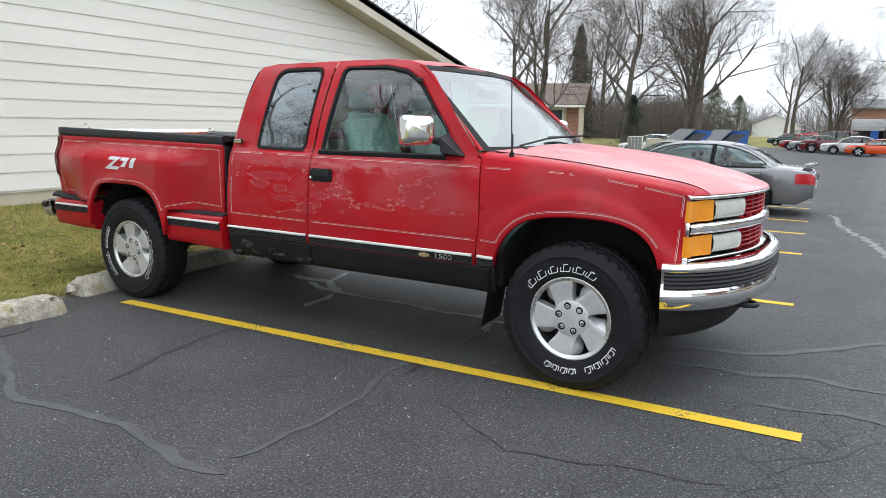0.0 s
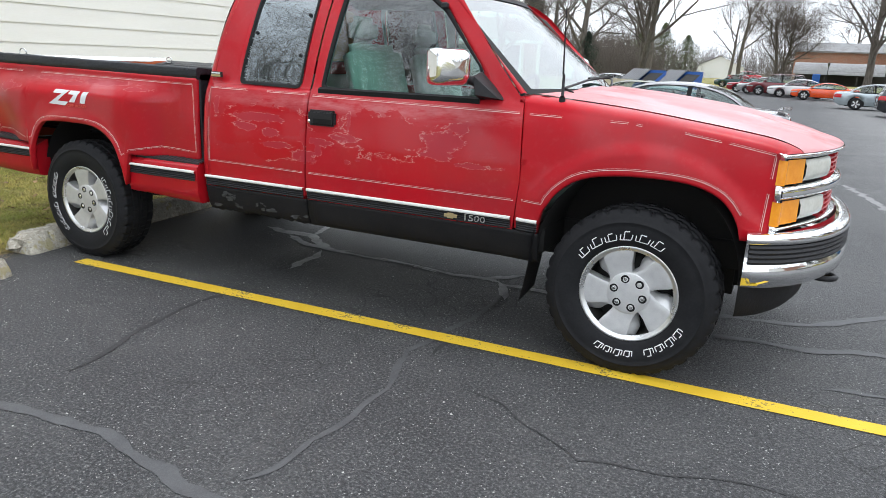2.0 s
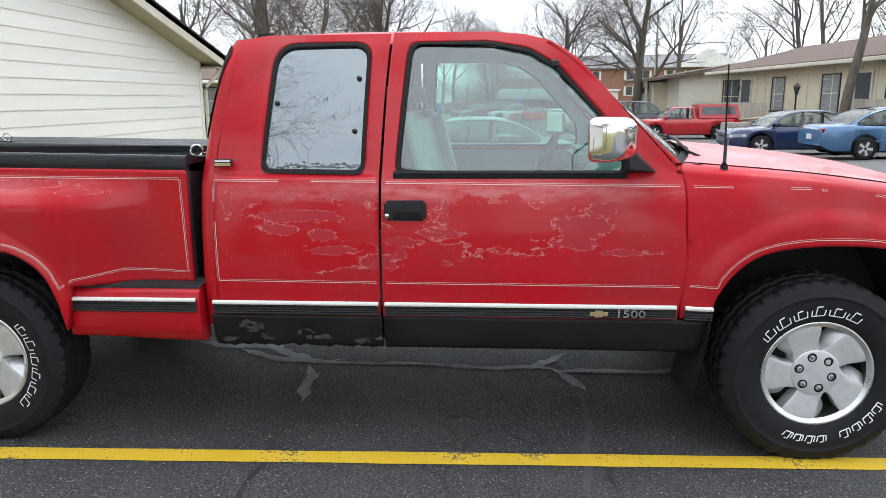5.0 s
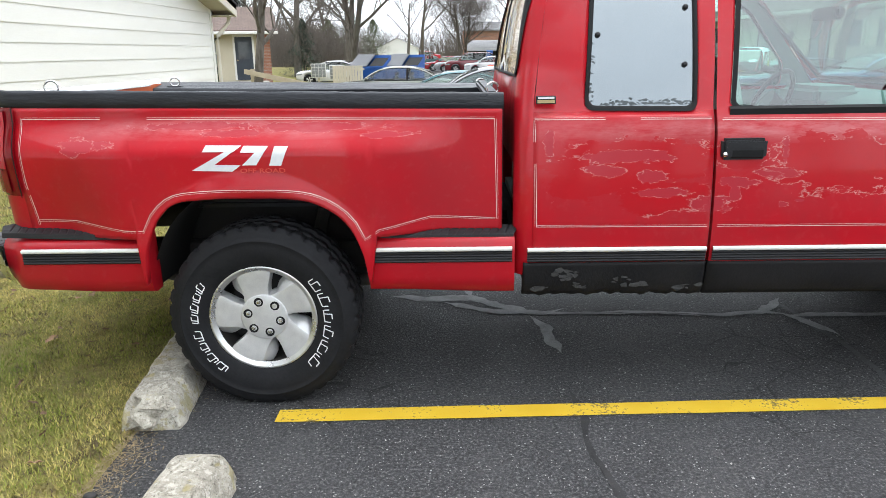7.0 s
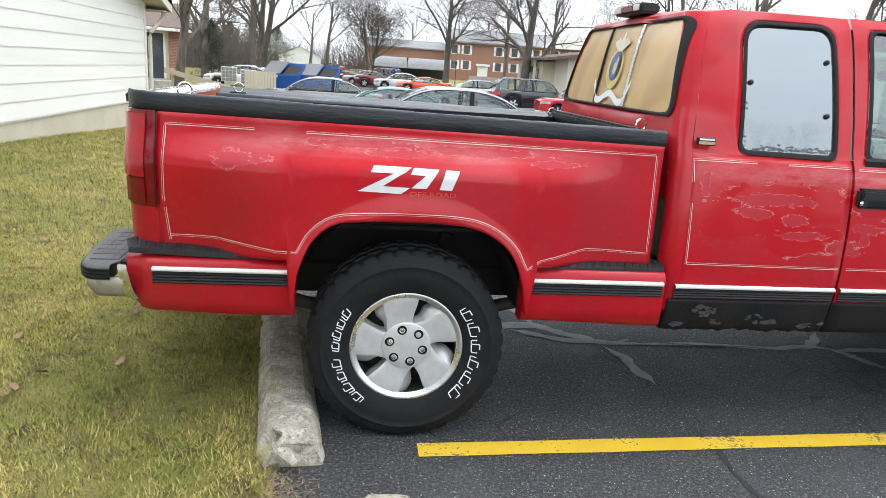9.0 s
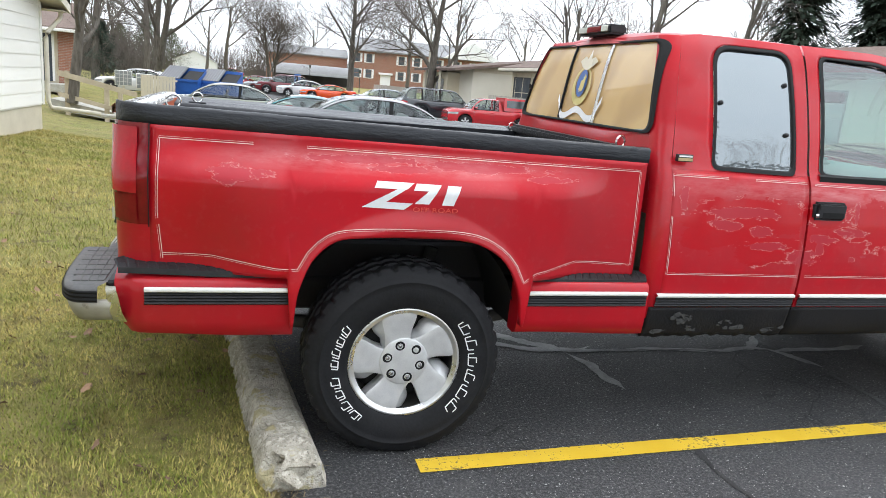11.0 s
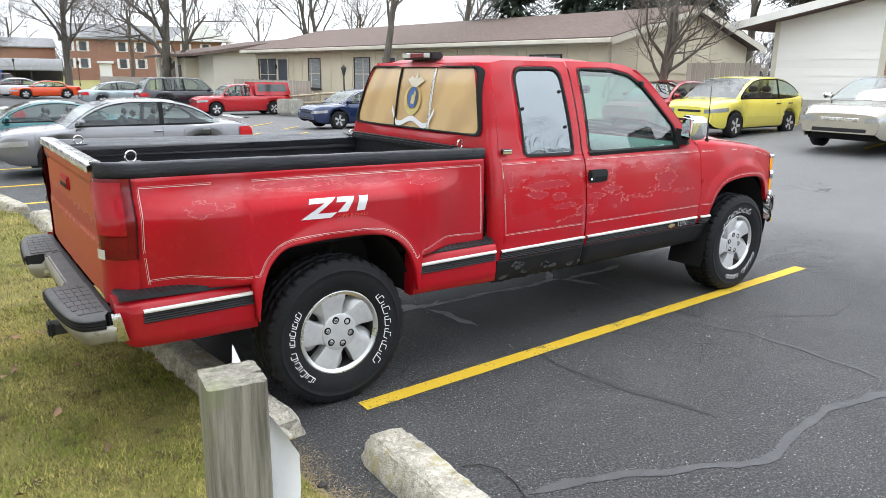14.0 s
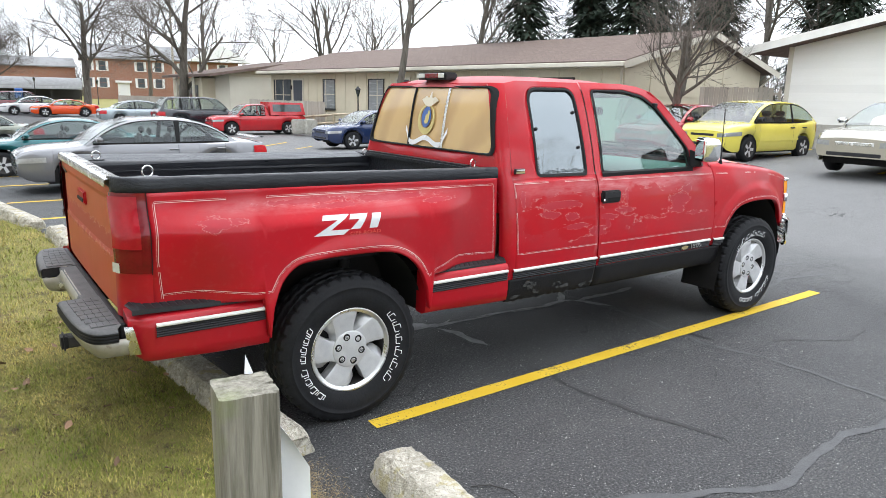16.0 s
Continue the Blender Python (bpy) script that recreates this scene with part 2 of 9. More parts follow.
def asphalt_mat():
    n = Nodes("asphalt")
    v = n.coords("Object")
    broad = n.noise(v, 0.35, 5, 0.6)
    mid = n.noise(v, 3.0, 5, 0.6)
    grit = n.noise(v, 150.0, 3, 0.7)
    vor = n.add("ShaderNodeTexVoronoi", Vector=v, Scale=120.0)
    stones = n.ramp(vor.outputs["Distance"], 0.1, 0.6)
    col = n.mix(n.ramp(n.math("ADD", n.math("MULTIPLY", broad, 0.6), n.math("MULTIPLY", mid, 0.4)), 0.38, 0.64), (0.017, 0.018, 0.02), (0.04, 0.04, 0.042))
    col = n.mix(n.math("MULTIPLY", n.ramp(grit, 0.5, 0.8), 0.5), col, (0.17, 0.17, 0.168))
    chips = n.noise(v, 78.0, 4, 0.8)
    col = n.mix(n.math("MULTIPLY", n.ramp(chips, 0.52, 0.63), 0.9), col, (0.165, 0.165, 0.16))
    col = n.mix(n.math("MULTIPLY", n.ramp(chips, 0.48, 0.37), 0.85), col, (0.008, 0.008, 0.009))
    speck = n.add("ShaderNodeTexVoronoi", Vector=v, Scale=34.0)
    rare = n.math("MULTIPLY", n.math("LESS_THAN", speck.outputs["Distance"], 0.12), n.math("GREATER_THAN", n.noise(v, 2.3, 3), 0.47))
    col = n.mix(n.math("MULTIPLY", rare, 0.8), col, (0.42, 0.42, 0.4))
    dusty = n.math("MULTIPLY", n.ramp(n.noise(v, 1.5, 6, 0.7, 0.6), 0.5, 0.68), n.ramp(n.noise(v, 22, 4, 0.7), 0.35, 0.65))
    col = n.mix(n.math("MULTIPLY", dusty, 0.5), col, (0.105, 0.104, 0.1))
    # grazing sky sheen on the drive lane, put into the colour as paler grey
    sep = n.add("ShaderNodeSeparateXYZ", Vector=v)
    lane = n.ramp(n.math("ADD", sep.outputs["X"], n.math("MULTIPLY", n.noise(v, 0.8, 4), 1.6)), 5.6, 7.6)
    col = n.mix(n.math("MULTIPLY", lane, 0.6), col, (0.2, 0.198, 0.193))
    # alligator cracking
    warp = n.mix(0.12, v, n.add("ShaderNodeTexNoise", Vector=v, Scale=2.0).outputs["Color"])
    cr = n.add("ShaderNodeTexVoronoi", Vector=warp, Scale=5.5)
    cr.feature = "DISTANCE_TO_EDGE"
    crack = n.math("MULTIPLY", n.math("LESS_THAN", cr.outputs["Distance"], 0.018), n.ramp(n.noise(v, 0.6, 3), 0.55, 0.63))
    col = n.mix(n.math("MULTIPLY", crack, 0.75), col, (0.008, 0.008, 0.008))
    h = n.math("SUBTRACT", n.math("ADD", n.math("MULTIPLY", stones, 0.5), n.math("MULTIPLY", grit, 0.5)), crack)
    n.bump(n.math("ADD", h, n.math("MULTIPLY", chips, 0.8)), 0.8, 0.008)
    return n.set(Base_Color=col, Roughness=n.math("ADD", n.math("MULTIPLY", mid, 0.25), 0.52))


M_ASPHALT = asphalt_mat()


def yellow_mat():
    n = Nodes("worn_yellow_line_paint")
    v = n.coords("Object")
    g = n.noise(v, 60, 5, 0.7)
    b = n.noise(v, 4, 4)
    wear = n.math("GREATER_THAN", n.math("ADD", n.math("MULTIPLY", g, 0.6), n.math("MULTIPLY", b, 0.4)), 0.58)
    col = n.mix(n.ramp(b, 0.3, 0.7), (0.64, 0.41, 0.012), (0.72, 0.49, 0.03))
    col = n.mix(n.math("MULTIPLY", wear, 0.8), col, (0.08, 0.07, 0.05))
    n.bump(n.noise(v, 130, 3), 0.5, 0.004)
    return n.set(Base_Color=col, Roughness=0.7)


M_YELLOW = yellow_mat()


def turf_mat():
    n = Nodes("winter_turf")
    v = n.coords("Object")
    a = n.noise(v, 0.8, 5, 0.6)
    b = n.noise(v, 14, 5, 0.65)
    c = n.noise(v, 110, 3, 0.7)
    col = n.mix(n.ramp(n.math("ADD", n.math("MULTIPLY", a, 0.5), n.math("MULTIPLY", b, 0.5)), 0.4, 0.62), (0.3, 0.25, 0.085), (0.17, 0.19, 0.03))
    col = n.mix(n.ramp(n.noise(v, 6, 5, 0.7), 0.52, 0.66), col, (0.075, 0.05, 0.026))
    col = n.mix(n.math("MULTIPLY", n.ramp(c, 0.4, 0.7), 0.4), col, (0.24, 0.2, 0.08))
    n.bump(n.math("ADD", b, c), 0.8, 0.03)
    return n.set(Base_Color=col, Roughness=0.95)


M_TURF = turf_mat()


# ---- mesh helpers ----
def bm_of(verts, faces, smooth=False):
    bm = bmesh.new()
    vs = [bm.verts.new(v) for v in verts]
    for f in faces:
        try:
            face = bm.faces.new([vs[i] for i in f])
            face.smooth = smooth
        except ValueError:
            pass
    return bm


def part(name, bm, material, parent=None, label="", smooth=None, angle=None):
    """Links a bmesh as one mesh object under a thing or a part."""
    if smooth is not None:
        for f in bm.faces:
            f.smooth = smooth
    if angle is not None:
        for e in bm.edges:
            e.smooth = len(e.link_faces) != 2 or e.calc_face_angle(0) < radians(angle)
    me = bpy.data.meshes.new(name)
    bm.to_mesh(me)
    bm.free()
    me.materials.append(material)
    ob = new(name, me)
    if parent is not None:
        ob.parent = parent
    if label:
        ob["label"] = label
    return ob


def thing(name, label, category, group="", kind="", at=(0, 0, 0), turn=0.0):
    e = new(name)
    e.empty_display_size = 0.2
    e.matrix_basis = pose(*at, 0, 0, turn)
    return tagged(e, label, category, group, kind)


def box(bm, x0, x1, y0, y1, z0, z1, bev=0.0, seg=1):
    b = bm if not bev else bmesh.new()
    v = [b.verts.new(p) for p in ((x0, y0, z0), (x1, y0, z0), (x1, y1, z0), (x0, y1, z0), (x0, y0, z1), (x1, y0, z1), (x1, y1, z1), (x0, y1, z1))]
    for f in ((3, 2, 1, 0), (4, 5, 6, 7), (0, 1, 5, 4), (1, 2, 6, 5), (2, 3, 7, 6), (3, 0, 4, 7)):
        b.faces.new([v[i] for i in f])
    if bev:
        bmesh.ops.bevel(b, geom=b.edges[:], offset=bev, segments=seg, affect="EDGES")
        join(bm, b)
    return bm


def join(bm, other, m=None):
    """Adds the geometry of other (which it frees) to bm."""
    vs = {v: bm.verts.new(m @ v.co if m else v.co) for v in other.verts}
    for f in other.faces:
        g = bm.faces.new([vs[v] for v in f.verts])
        g.smooth = f.smooth
    other.free()
    return bm


def boxed(*a, bev=0.0, seg=1):
    return box(bmesh.new(), *a, bev=bev, seg=seg)


def sheet(fn, us, vs, closed_u=False, flip=False, smooth=True):
    """A grid surface: fn(u, v) gives the point."""
    bm = bmesh.new()
    rows = [[bm.verts.new(fn(u, v)) for v in vs] for u in us]
    n = len(rows)
    for i in range(n if closed_u else n - 1):
        a, b = rows[i], rows[(i + 1) % n]
        for j in range(len(vs) - 1):
            q = [a[j], b[j], b[j + 1], a[j + 1]]
            if flip:
                q.reverse()
            if len({tuple(round(c, 6) for c in w.co) for w in q}) < 3:
                continue
            f = bm.faces.new(q)
            f.smooth = smooth
    return bm


def spin(profile, n=32, axis="Y", smooth=True):
    """Turns a profile of (radius, along) round an axis."""
    def fn(u, v):
        r, a = profile[v]
        c, s = math.cos(u) * r, math.sin(u) * r
        return {"Y": (c, a, s), "Z": (c, s, a), "X": (a, c, s)}[axis]
    return sheet(fn, [2 * math.pi * i / n for i in range(n)], range(len(profile)), closed_u=True, smooth=smooth)


def tube(path, r, n=8, caps=True):
    """A round bar along points; r is one radius, or one for each point."""
    bm = bmesh.new()
    pts = [Vector(p) for p in path]
    rs = r if isinstance(r, (list, tuple)) else [r] * len(pts)
    rings = []
    up = Vector((0.013, 0.021, 1))
    for i, p in enumerate(pts):
        d = (pts[min(i + 1, len(pts) - 1)] - pts[max(i - 1, 0)]).normalized()
        a = d.cross(up if abs(d.z) < 0.97 else Vector((1, 0.02, 0))).normalized()
        b = d.cross(a)
        rings.append([bm.verts.new(p + (a * math.cos(2 * math.pi * k / n) + b * math.sin(2 * math.pi * k / n)) * rs[i]) for k in range(n)])
    for a, b in zip(rings, rings[1:]):
        for k in range(n):
            f = bm.faces.new((a[k], a[(k + 1) % n], b[(k + 1) % n], b[k]))
            f.smooth = True
    if caps and n > 2:
        bm.faces.new(rings[0])
        bm.faces.new(list(reversed(rings[-1])))
    return bm


def lerp(a, b, t):
    return a + (b - a) * t


def curve_at(table, x):
    """Piecewise-linear lookup in a short table of (x, value)."""
    if x <= table[0][0]:
        return table[0][1]
    for (x0, y0), (x1, y1) in zip(table, table[1:]):
        if x <= x1:
            return lerp(y0, y1, (x - x0) / (x1 - x0))
    return table[-1][1]


def ease(a, b, x):
    t = min(1.0, max(0.0, (x - a) / (b - a)))
    return t * t * (3 - 2 * t)


def smooth_at(table, x):
    """Smoothed lookup (Catmull-Rom) in a short table."""
    xs = [p[0] for p in table]
    if x <= xs[0]:
        return table[0][1]
    if x >= xs[-1]:
        return table[-1][1]
    k = max(i for i in range(len(xs) - 1) if xs[i] <= x)
    (x0, y0), (x1, y1) = table[k], table[k + 1]
    m0 = (y1 - table[k - 1][1]) / (x1 - xs[k - 1]) if k else (y1 - y0) / (x1 - x0)
    m1 = (table[k + 2][1] - y0) / (xs[k + 2] - x0) if k + 2 < len(xs) else (y1 - y0) / (x1 - x0)
    h = x1 - x0
    t = (x - x0) / h
    return (2 * t ** 3 - 3 * t ** 2 + 1) * y0 + (t ** 3 - 2 * t ** 2 + t) * h * m0 + (-2 * t ** 3 + 3 * t ** 2) * y1 + (t ** 3 - t ** 2) * h * m1


def steps(a, b, n):
    return [a + (b - a) * i / n for i in range(n + 1)]


# ---- ground ----
def lot_height(x, y):
    """The lot climbs gently towards the drive, and falls away towards the far row."""
    rise = 0.029 * max(0.0, x - 4.0) * (1 - ease(14, 24, y)) * ease(4.0, 9.0, x)
    return rise - 0.27 * ease(3.6, 11.0, y) - 0.17 * ease(11.6, 17.0, y) + 0.55 * ease(72, 118, y)


def verge_edge(y):
    """Where the turf meets the asphalt."""
    return -0.5 - 0.02 * y - 0.045 * min(8.0, max(0.0, y - 2.0)) - 0.17 * min(22.0, max(0.0, y - 8.5)) + 0.05 * noise.noise((y * 1.7, 0, 0)) + 0.03 * noise.noise((y * 7.1, 3, 0)) + (0.1 * ease(-1.0, -2.6, y))


def turf_height(x, y):
    d = verge_edge(y) - x
    return lot_height(x, y) * ease(9.0, 0.0, d) - 0.02 + 0.055 * ease(-0.06, 0.1, d) + 0.055 * ease(0.2, 4.5, d) * min(8.0, max(0.0, d)) + 0.012 * noise.noise((x * 2.2, y * 2.2, 0)) * ease(0, 0.4, d) if y < 60 else 0.02


def ground_height(x, y):
    far = lot_height(x, y)
    out = turf_height(x, y) if x < 5 else -0.05
    return lerp(out, far - 0.05, ease(0.0, 0.2, x - verge_edge(y)))


gx = [-900, -500, -250, -120, -60, -40, -30, -22, -16, -12, -9] + steps(-7.5, -5, 8) + steps(-4.8, 0.6, 55) + [1, 2, 4, 6, 9, 12, 16, 20, 25, 32, 40, 60, 100, 200, 400, 900]
gy = [-900, -400, -200, -100, -50, -30, -20, -14, -10, -8] + steps(-7, 4, 55) + steps(4.5, 16, 24) + steps(16.5, 26, 16) + [28, 30, 36, 44, 55, 70, 85, 100, 120, 140, 180, 300, 600, 1200]
gx = sorted(set(gx))
gy = sorted(set(gy))
ground = part("ground", sheet(lambda x, y: (x, y, ground_height(x, y)), gx, gy, flip=False), M_TURF)
tagged(ground, "patchy green and straw-coloured winter lawn", "ground", kind="structure")
lot_x = steps(-0.75, 6, 27) + [7, 8, 9, 10, 12, 14, 16, 18, 21, 24, 28, 34, 40]
lot_y = [-60, -40, -25, -15, -10, -7] + steps(-6, 12, 36) + [14, 16, 18, 20, 22, 24, 27, 30, 35, 40, 50, 60, 70, 76]


def lot_point(x, y):
    return (max(x, verge_edge(y)) if x > -0.7 else verge_edge(y), y, lot_height(x, y))


lot = part("parking_lot", sheet(lot_point, lot_x, lot_y), M_ASPHALT)
tagged(lot, "dark cracked asphalt parking lot with sealed seams", "asphalt", kind="structure")

# ---- painted bay lines ----

def bay_line(y_rear, x0, x1, width=0.1):
    v, f = [], []
    n = 24
    for i in range(n + 1):
        x = lerp(x0, x1, i / n)
        y = y_rear + 0.031 * x
        w = width / 2 + 0.006 * noise.noise((x * 3, y_rear, 0))
        z = lot_height(x, y) + 0.004
        v += [(x, y - w, z), (x, y + w, z)]
    for i in range(n):
        f.append((2 * i, 2 * i + 2, 2 * i + 3, 2 * i + 1))
    ob = part("bay_line", bm_of(v, f), M_YELLOW)
    return tagged(ob, "worn yellow parking bay line painted on asphalt", "line", "parking bay lines", "structure")


bay_line(-1.05, 0.06, 4.72)
for k in range(1, 9):
    bay_line(-1.05 + 2.72 * k, 0.06 if k < 2 else -0.5 - 0.1 * k, 4.6 - 0.13 * k)

# ---- the pickup truck: forward is +x, its right side is -y ----
def car_paint(name, base, patches=(), faded=0.0, rough=0.3, coat=0.5, fade_to=(0.52, 0.2, 0.2), rim_tone=0.55, chalk_sheen=(), bare=()):
    """Aged red enamel with chalked areas, flaking clear coat and shoulder highlights in the colour."""
    n = Nodes(name)
    v = n.coords("Object")
    a = n.noise(v, 2.2, 5, 0.6)
    b = n.noise(v, 30, 4, 0.6)
    col = n.mix(n.ramp(a, 0.35, 0.65), base, tuple(c * 0.8 + 0.006 for c in base))
    chalk = n.math("ADD", faded, n.math("MULTIPLY", n.math("SUBTRACT", a, 0.5), 0.5 * min(1.0, faded * 3)))
    col = n.mix(chalk, col, fade_to)
    col = n.mix(n.math("MULTIPLY", n.ramp(b, 0.55, 0.75), 0.03), col, (0.45, 0.33, 0.3))
    r = n.math("ADD", n.math("MULTIPLY", a, 0.2), rough - 0.1)
    # soft pale bands: chalking plus the shoulder's highlight, mixed into the base colour
    if chalk_sheen:
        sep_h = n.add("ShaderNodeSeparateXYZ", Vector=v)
        for cx, cz, rx, rz in chalk_sheen:
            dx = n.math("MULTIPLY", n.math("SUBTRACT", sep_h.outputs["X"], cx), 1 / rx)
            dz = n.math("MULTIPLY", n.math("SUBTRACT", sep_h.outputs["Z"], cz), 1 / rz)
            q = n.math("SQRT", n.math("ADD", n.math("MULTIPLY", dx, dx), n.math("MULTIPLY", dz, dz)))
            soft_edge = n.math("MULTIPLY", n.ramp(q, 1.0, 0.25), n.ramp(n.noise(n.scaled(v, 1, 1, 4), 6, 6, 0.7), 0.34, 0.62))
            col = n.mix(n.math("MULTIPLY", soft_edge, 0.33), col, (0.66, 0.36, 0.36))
    coat_s = n.math("MULTIPLY", n.ramp(n.noise(v, 1.7, 4, 0.6, 0.8), 0.42, 0.58), coat)
    def spread(areas, grain, rough_edge):
        """Ragged areas: above zero inside, below zero outside."""
        sep = n.add("ShaderNodeSeparateXYZ", Vector=v)
        best = None
        for cx, cz, rx, rz in areas:
            dx = n.math("MULTIPLY", n.math("SUBTRACT", sep.outputs["X"], cx), 1 / rx)
            dz = n.math("MULTIPLY", n.math("SUBTRACT", sep.outputs["Z"], cz), 1 / rz)
            q = n.math("SUBTRACT", 1.0, n.math("SQRT", n.math("ADD", n.math("MULTIPLY", dx, dx), n.math("MULTIPLY", dz, dz))))
            best = q if best is None else n.math("MAXIMUM", best, q)
        flat = n.scaled(v, 0.7, 1.0, 1.5)
        wave = n.math("MULTIPLY", n.math("SUBTRACT", n.noise(flat, grain, 6, 0.7), 0.5), rough_edge)
        return n.math("ADD", best, wave)

    def edge_line(f, width):
        return n.ramp(n.math("ABSOLUTE", f), width, width * 0.4)

    if bare:
        f = spread(bare, 9.0, 2.2)
        inside = n.ramp(f, 0.0, 0.03)
        col = n.mix(n.math("MULTIPLY", inside, 0.8), col, (base[0] * 0.93, base[1] * 0.5, base[2] * 0.6))
        line = n.math("MULTIPLY", edge_line(f, 0.028), n.ramp(n.noise(v, 7, 4, 0.6), 0.5, 0.56))
        col = n.mix(n.math("MULTIPLY", line, rim_tone), col, (0.66, 0.42, 0.38))
        r = n.math("SUBTRACT", r, n.math("MULTIPLY", inside, 0.04))
    if patches:
        f = spread(patches, 16.0, 3.4)
        inside = n.ramp(f, 0.0, 0.04)
        col = n.mix(n.math("MULTIPLY", inside, 0.6), col, (base[0] * 0.84, base[1] + 0.03, base[2] + 0.036))
        speck = n.ramp(n.noise(v, 30, 5, 0.65), 0.42, 0.52)
        col = n.mix(n.math("MULTIPLY", n.math("MULTIPLY", edge_line(f, 0.055), speck), rim_tone), col, (0.68, 0.44, 0.4))
        r = n.math("ADD", r, n.math("MULTIPLY", inside, 0.06))
        n.bump(n.math("SUBTRACT", 1.0, inside), 0.3, 0.001)
        coat_s = n.math("MULTIPLY", n.math("SUBTRACT", 1.0, n.math("MULTIPLY", inside, 0.5)), coat_s)
    return n.set(Base_Color=col, Roughness=r, Coat_Weight=coat_s, Coat_Roughness=0.07, Specular_IOR_Level=0.16)


RED = (0.43, 0.003, 0.011)
FLAKES = ((1.47, 1.03, 0.19, 0.024), (1.38, 0.975, 0.085, 0.018), (1.565, 0.955, 0.065, 0.022), (1.62, 0.885, 0.09, 0.018), (1.8, 0.845, 0.085, 0.036), (1.92, 0.925, 0.07, 0.018),
          (1.89, 0.885, 0.022, 0.036), (2.06, 0.96, 0.08, 0.022), (2.075, 1.05, 0.015, 0.045), (2.08, 0.835, 0.026, 0.014), (2.14, 0.852, 0.022, 0.007), (1.165, 1.08, 0.02, 0.05),
          (2.62, 1.0, 0.1, 0.05), (2.6, 0.92, 0.09, 0.025), (2.72, 1.06, 0.05, 0.026), (2.82, 0.885, 0.1, 0.013))
BARE = ((1.33, 0.95, 0.18, 0.1), (1.52, 1.02, 0.32, 0.08), (1.63, 0.86, 0.2, 0.06), (2.3, 1.0, 0.28, 0.11), (1.9, 1.03, 0.12, 0.05))
P_DOOR = car_paint("flaking_red_paint", RED, FLAKES, rim_tone=0.52, bare=BARE, rough=0.38, coat=0.5, faded=0.015, chalk_sheen=((2.2, 1.13, 1.5, 0.06),))
P_BED = car_paint("scuffed_red_paint", RED, ((-0.2, 1.168, 0.2, 0.014), (0.25, 1.16, 0.25, 0.016), (-0.64, 1.1, 0.09, 0.03), (-0.05, 1.14, 0.1, 0.012), (0.55, 1.13, 0.1, 0.012)), rim_tone=0.32, chalk_sheen=((-0.05, 1.16, 0.8, 0.05),), rough=0.36, coat=0.5, faded=0.015)
P_RED = car_paint("red_paint", RED, rough=0.36, coat=0.5, faded=0.01)
# hood fade is part chalk, part sky reflection put into the colour
P_HOOD = car_paint("chalk_and_sheen_red_paint", RED, faded=0.56, rough=0.4, coat=0.55, fade_to=(0.72, 0.4, 0.4))
P_ROOF = car_paint("sun_bleached_red_paint", RED, faded=0.32, rough=0.45, coat=0.1, fade_to=(0.62, 0.3, 0.3))
P_GATE = car_paint("orange_bleached_paint", (0.44, 0.03, 0.02), ((-1.05, 1.0, 0.2, 0.05),), faded=0.5, rough=0.5, coat=0.05, fade_to=(0.5, 0.17, 0.06))
M_STRIPE = simple("pale_pinstripe", (0.6, 0.44, 0.4), (0.72, 0.58, 0.54), rough=0.5)
M_ROCKER = simple("stone_guard_black", (0.006, 0.006, 0.007), (0.016, 0.015, 0.015), rough=0.6, scale=7, bump=0.25, spec=0.25)
M_LINER = simple("bed_liner_coating", (0.01, 0.011, 0.014), (0.024, 0.026, 0.031), rough=0.38, scale=9, fine=45, bump=0.55, spec=0.35, rvar=0.25, stretch=(0.5, 2, 2))
M_AMBER = simple("amber_lens", (0.78, 0.27, 0.012), (0.86, 0.34, 0.02), rough=0.16, scale=30, rvar=0.05)
M_LENS = simple("aged_headlamp_lens", (0.5, 0.5, 0.44), (0.66, 0.66, 0.6), rough=0.2, scale=12, rvar=0.1)
M_TAIL = simple("red_tail_lens", (0.13, 0.002, 0.005), (0.19, 0.003, 0.008), rough=0.12, scale=20, rvar=0.05)
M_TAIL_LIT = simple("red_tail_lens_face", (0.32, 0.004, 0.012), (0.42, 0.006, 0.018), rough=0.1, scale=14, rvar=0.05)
M_FLECK = simple("bare_glass_specks", (0.1, 0.115, 0.12), (0.17, 0.19, 0.2), rough=0.3)
M_CLOTH = simple("grey_seat_cloth", (0.34, 0.38, 0.35), (0.46, 0.5, 0.46), rough=0.9, scale=10, bump=0.2)
M_DASH = simple("grey_dash_vinyl", (0.22, 0.26, 0.25), (0.3, 0.34, 0.32), rough=0.6, scale=8)
M_DECAL = simple("silver_decal", (0.62, 0.63, 0.64), (0.72, 0.73, 0.73), rough=0.4)
M_WHITE_PAINT = simple("raised_white_outline", (0.72, 0.72, 0.71), (0.82, 0.82, 0.81), rough=0.6)
M_FILM = simple("silver_window_film", (0.19, 0.215, 0.225), (0.225, 0.25, 0.26), rough=0.015, metal=0.8, scale=2, rvar=0.01, coat=0.8)
M_DUSTY = simple("dusty_rubber", (0.075, 0.075, 0.076), (0.15, 0.148, 0.145), rough=0.75, scale=12, bump=0.15)
M_SCUFF = simple("lifted_grey_coating", (0.02, 0.02, 0.019), (0.05, 0.049, 0.046), rough=0.8, scale=30)
M_BRASS = simple("gold_badge", (0.42, 0.33, 0.16), (0.55, 0.44, 0.24), rough=0.4, metal=0.6)

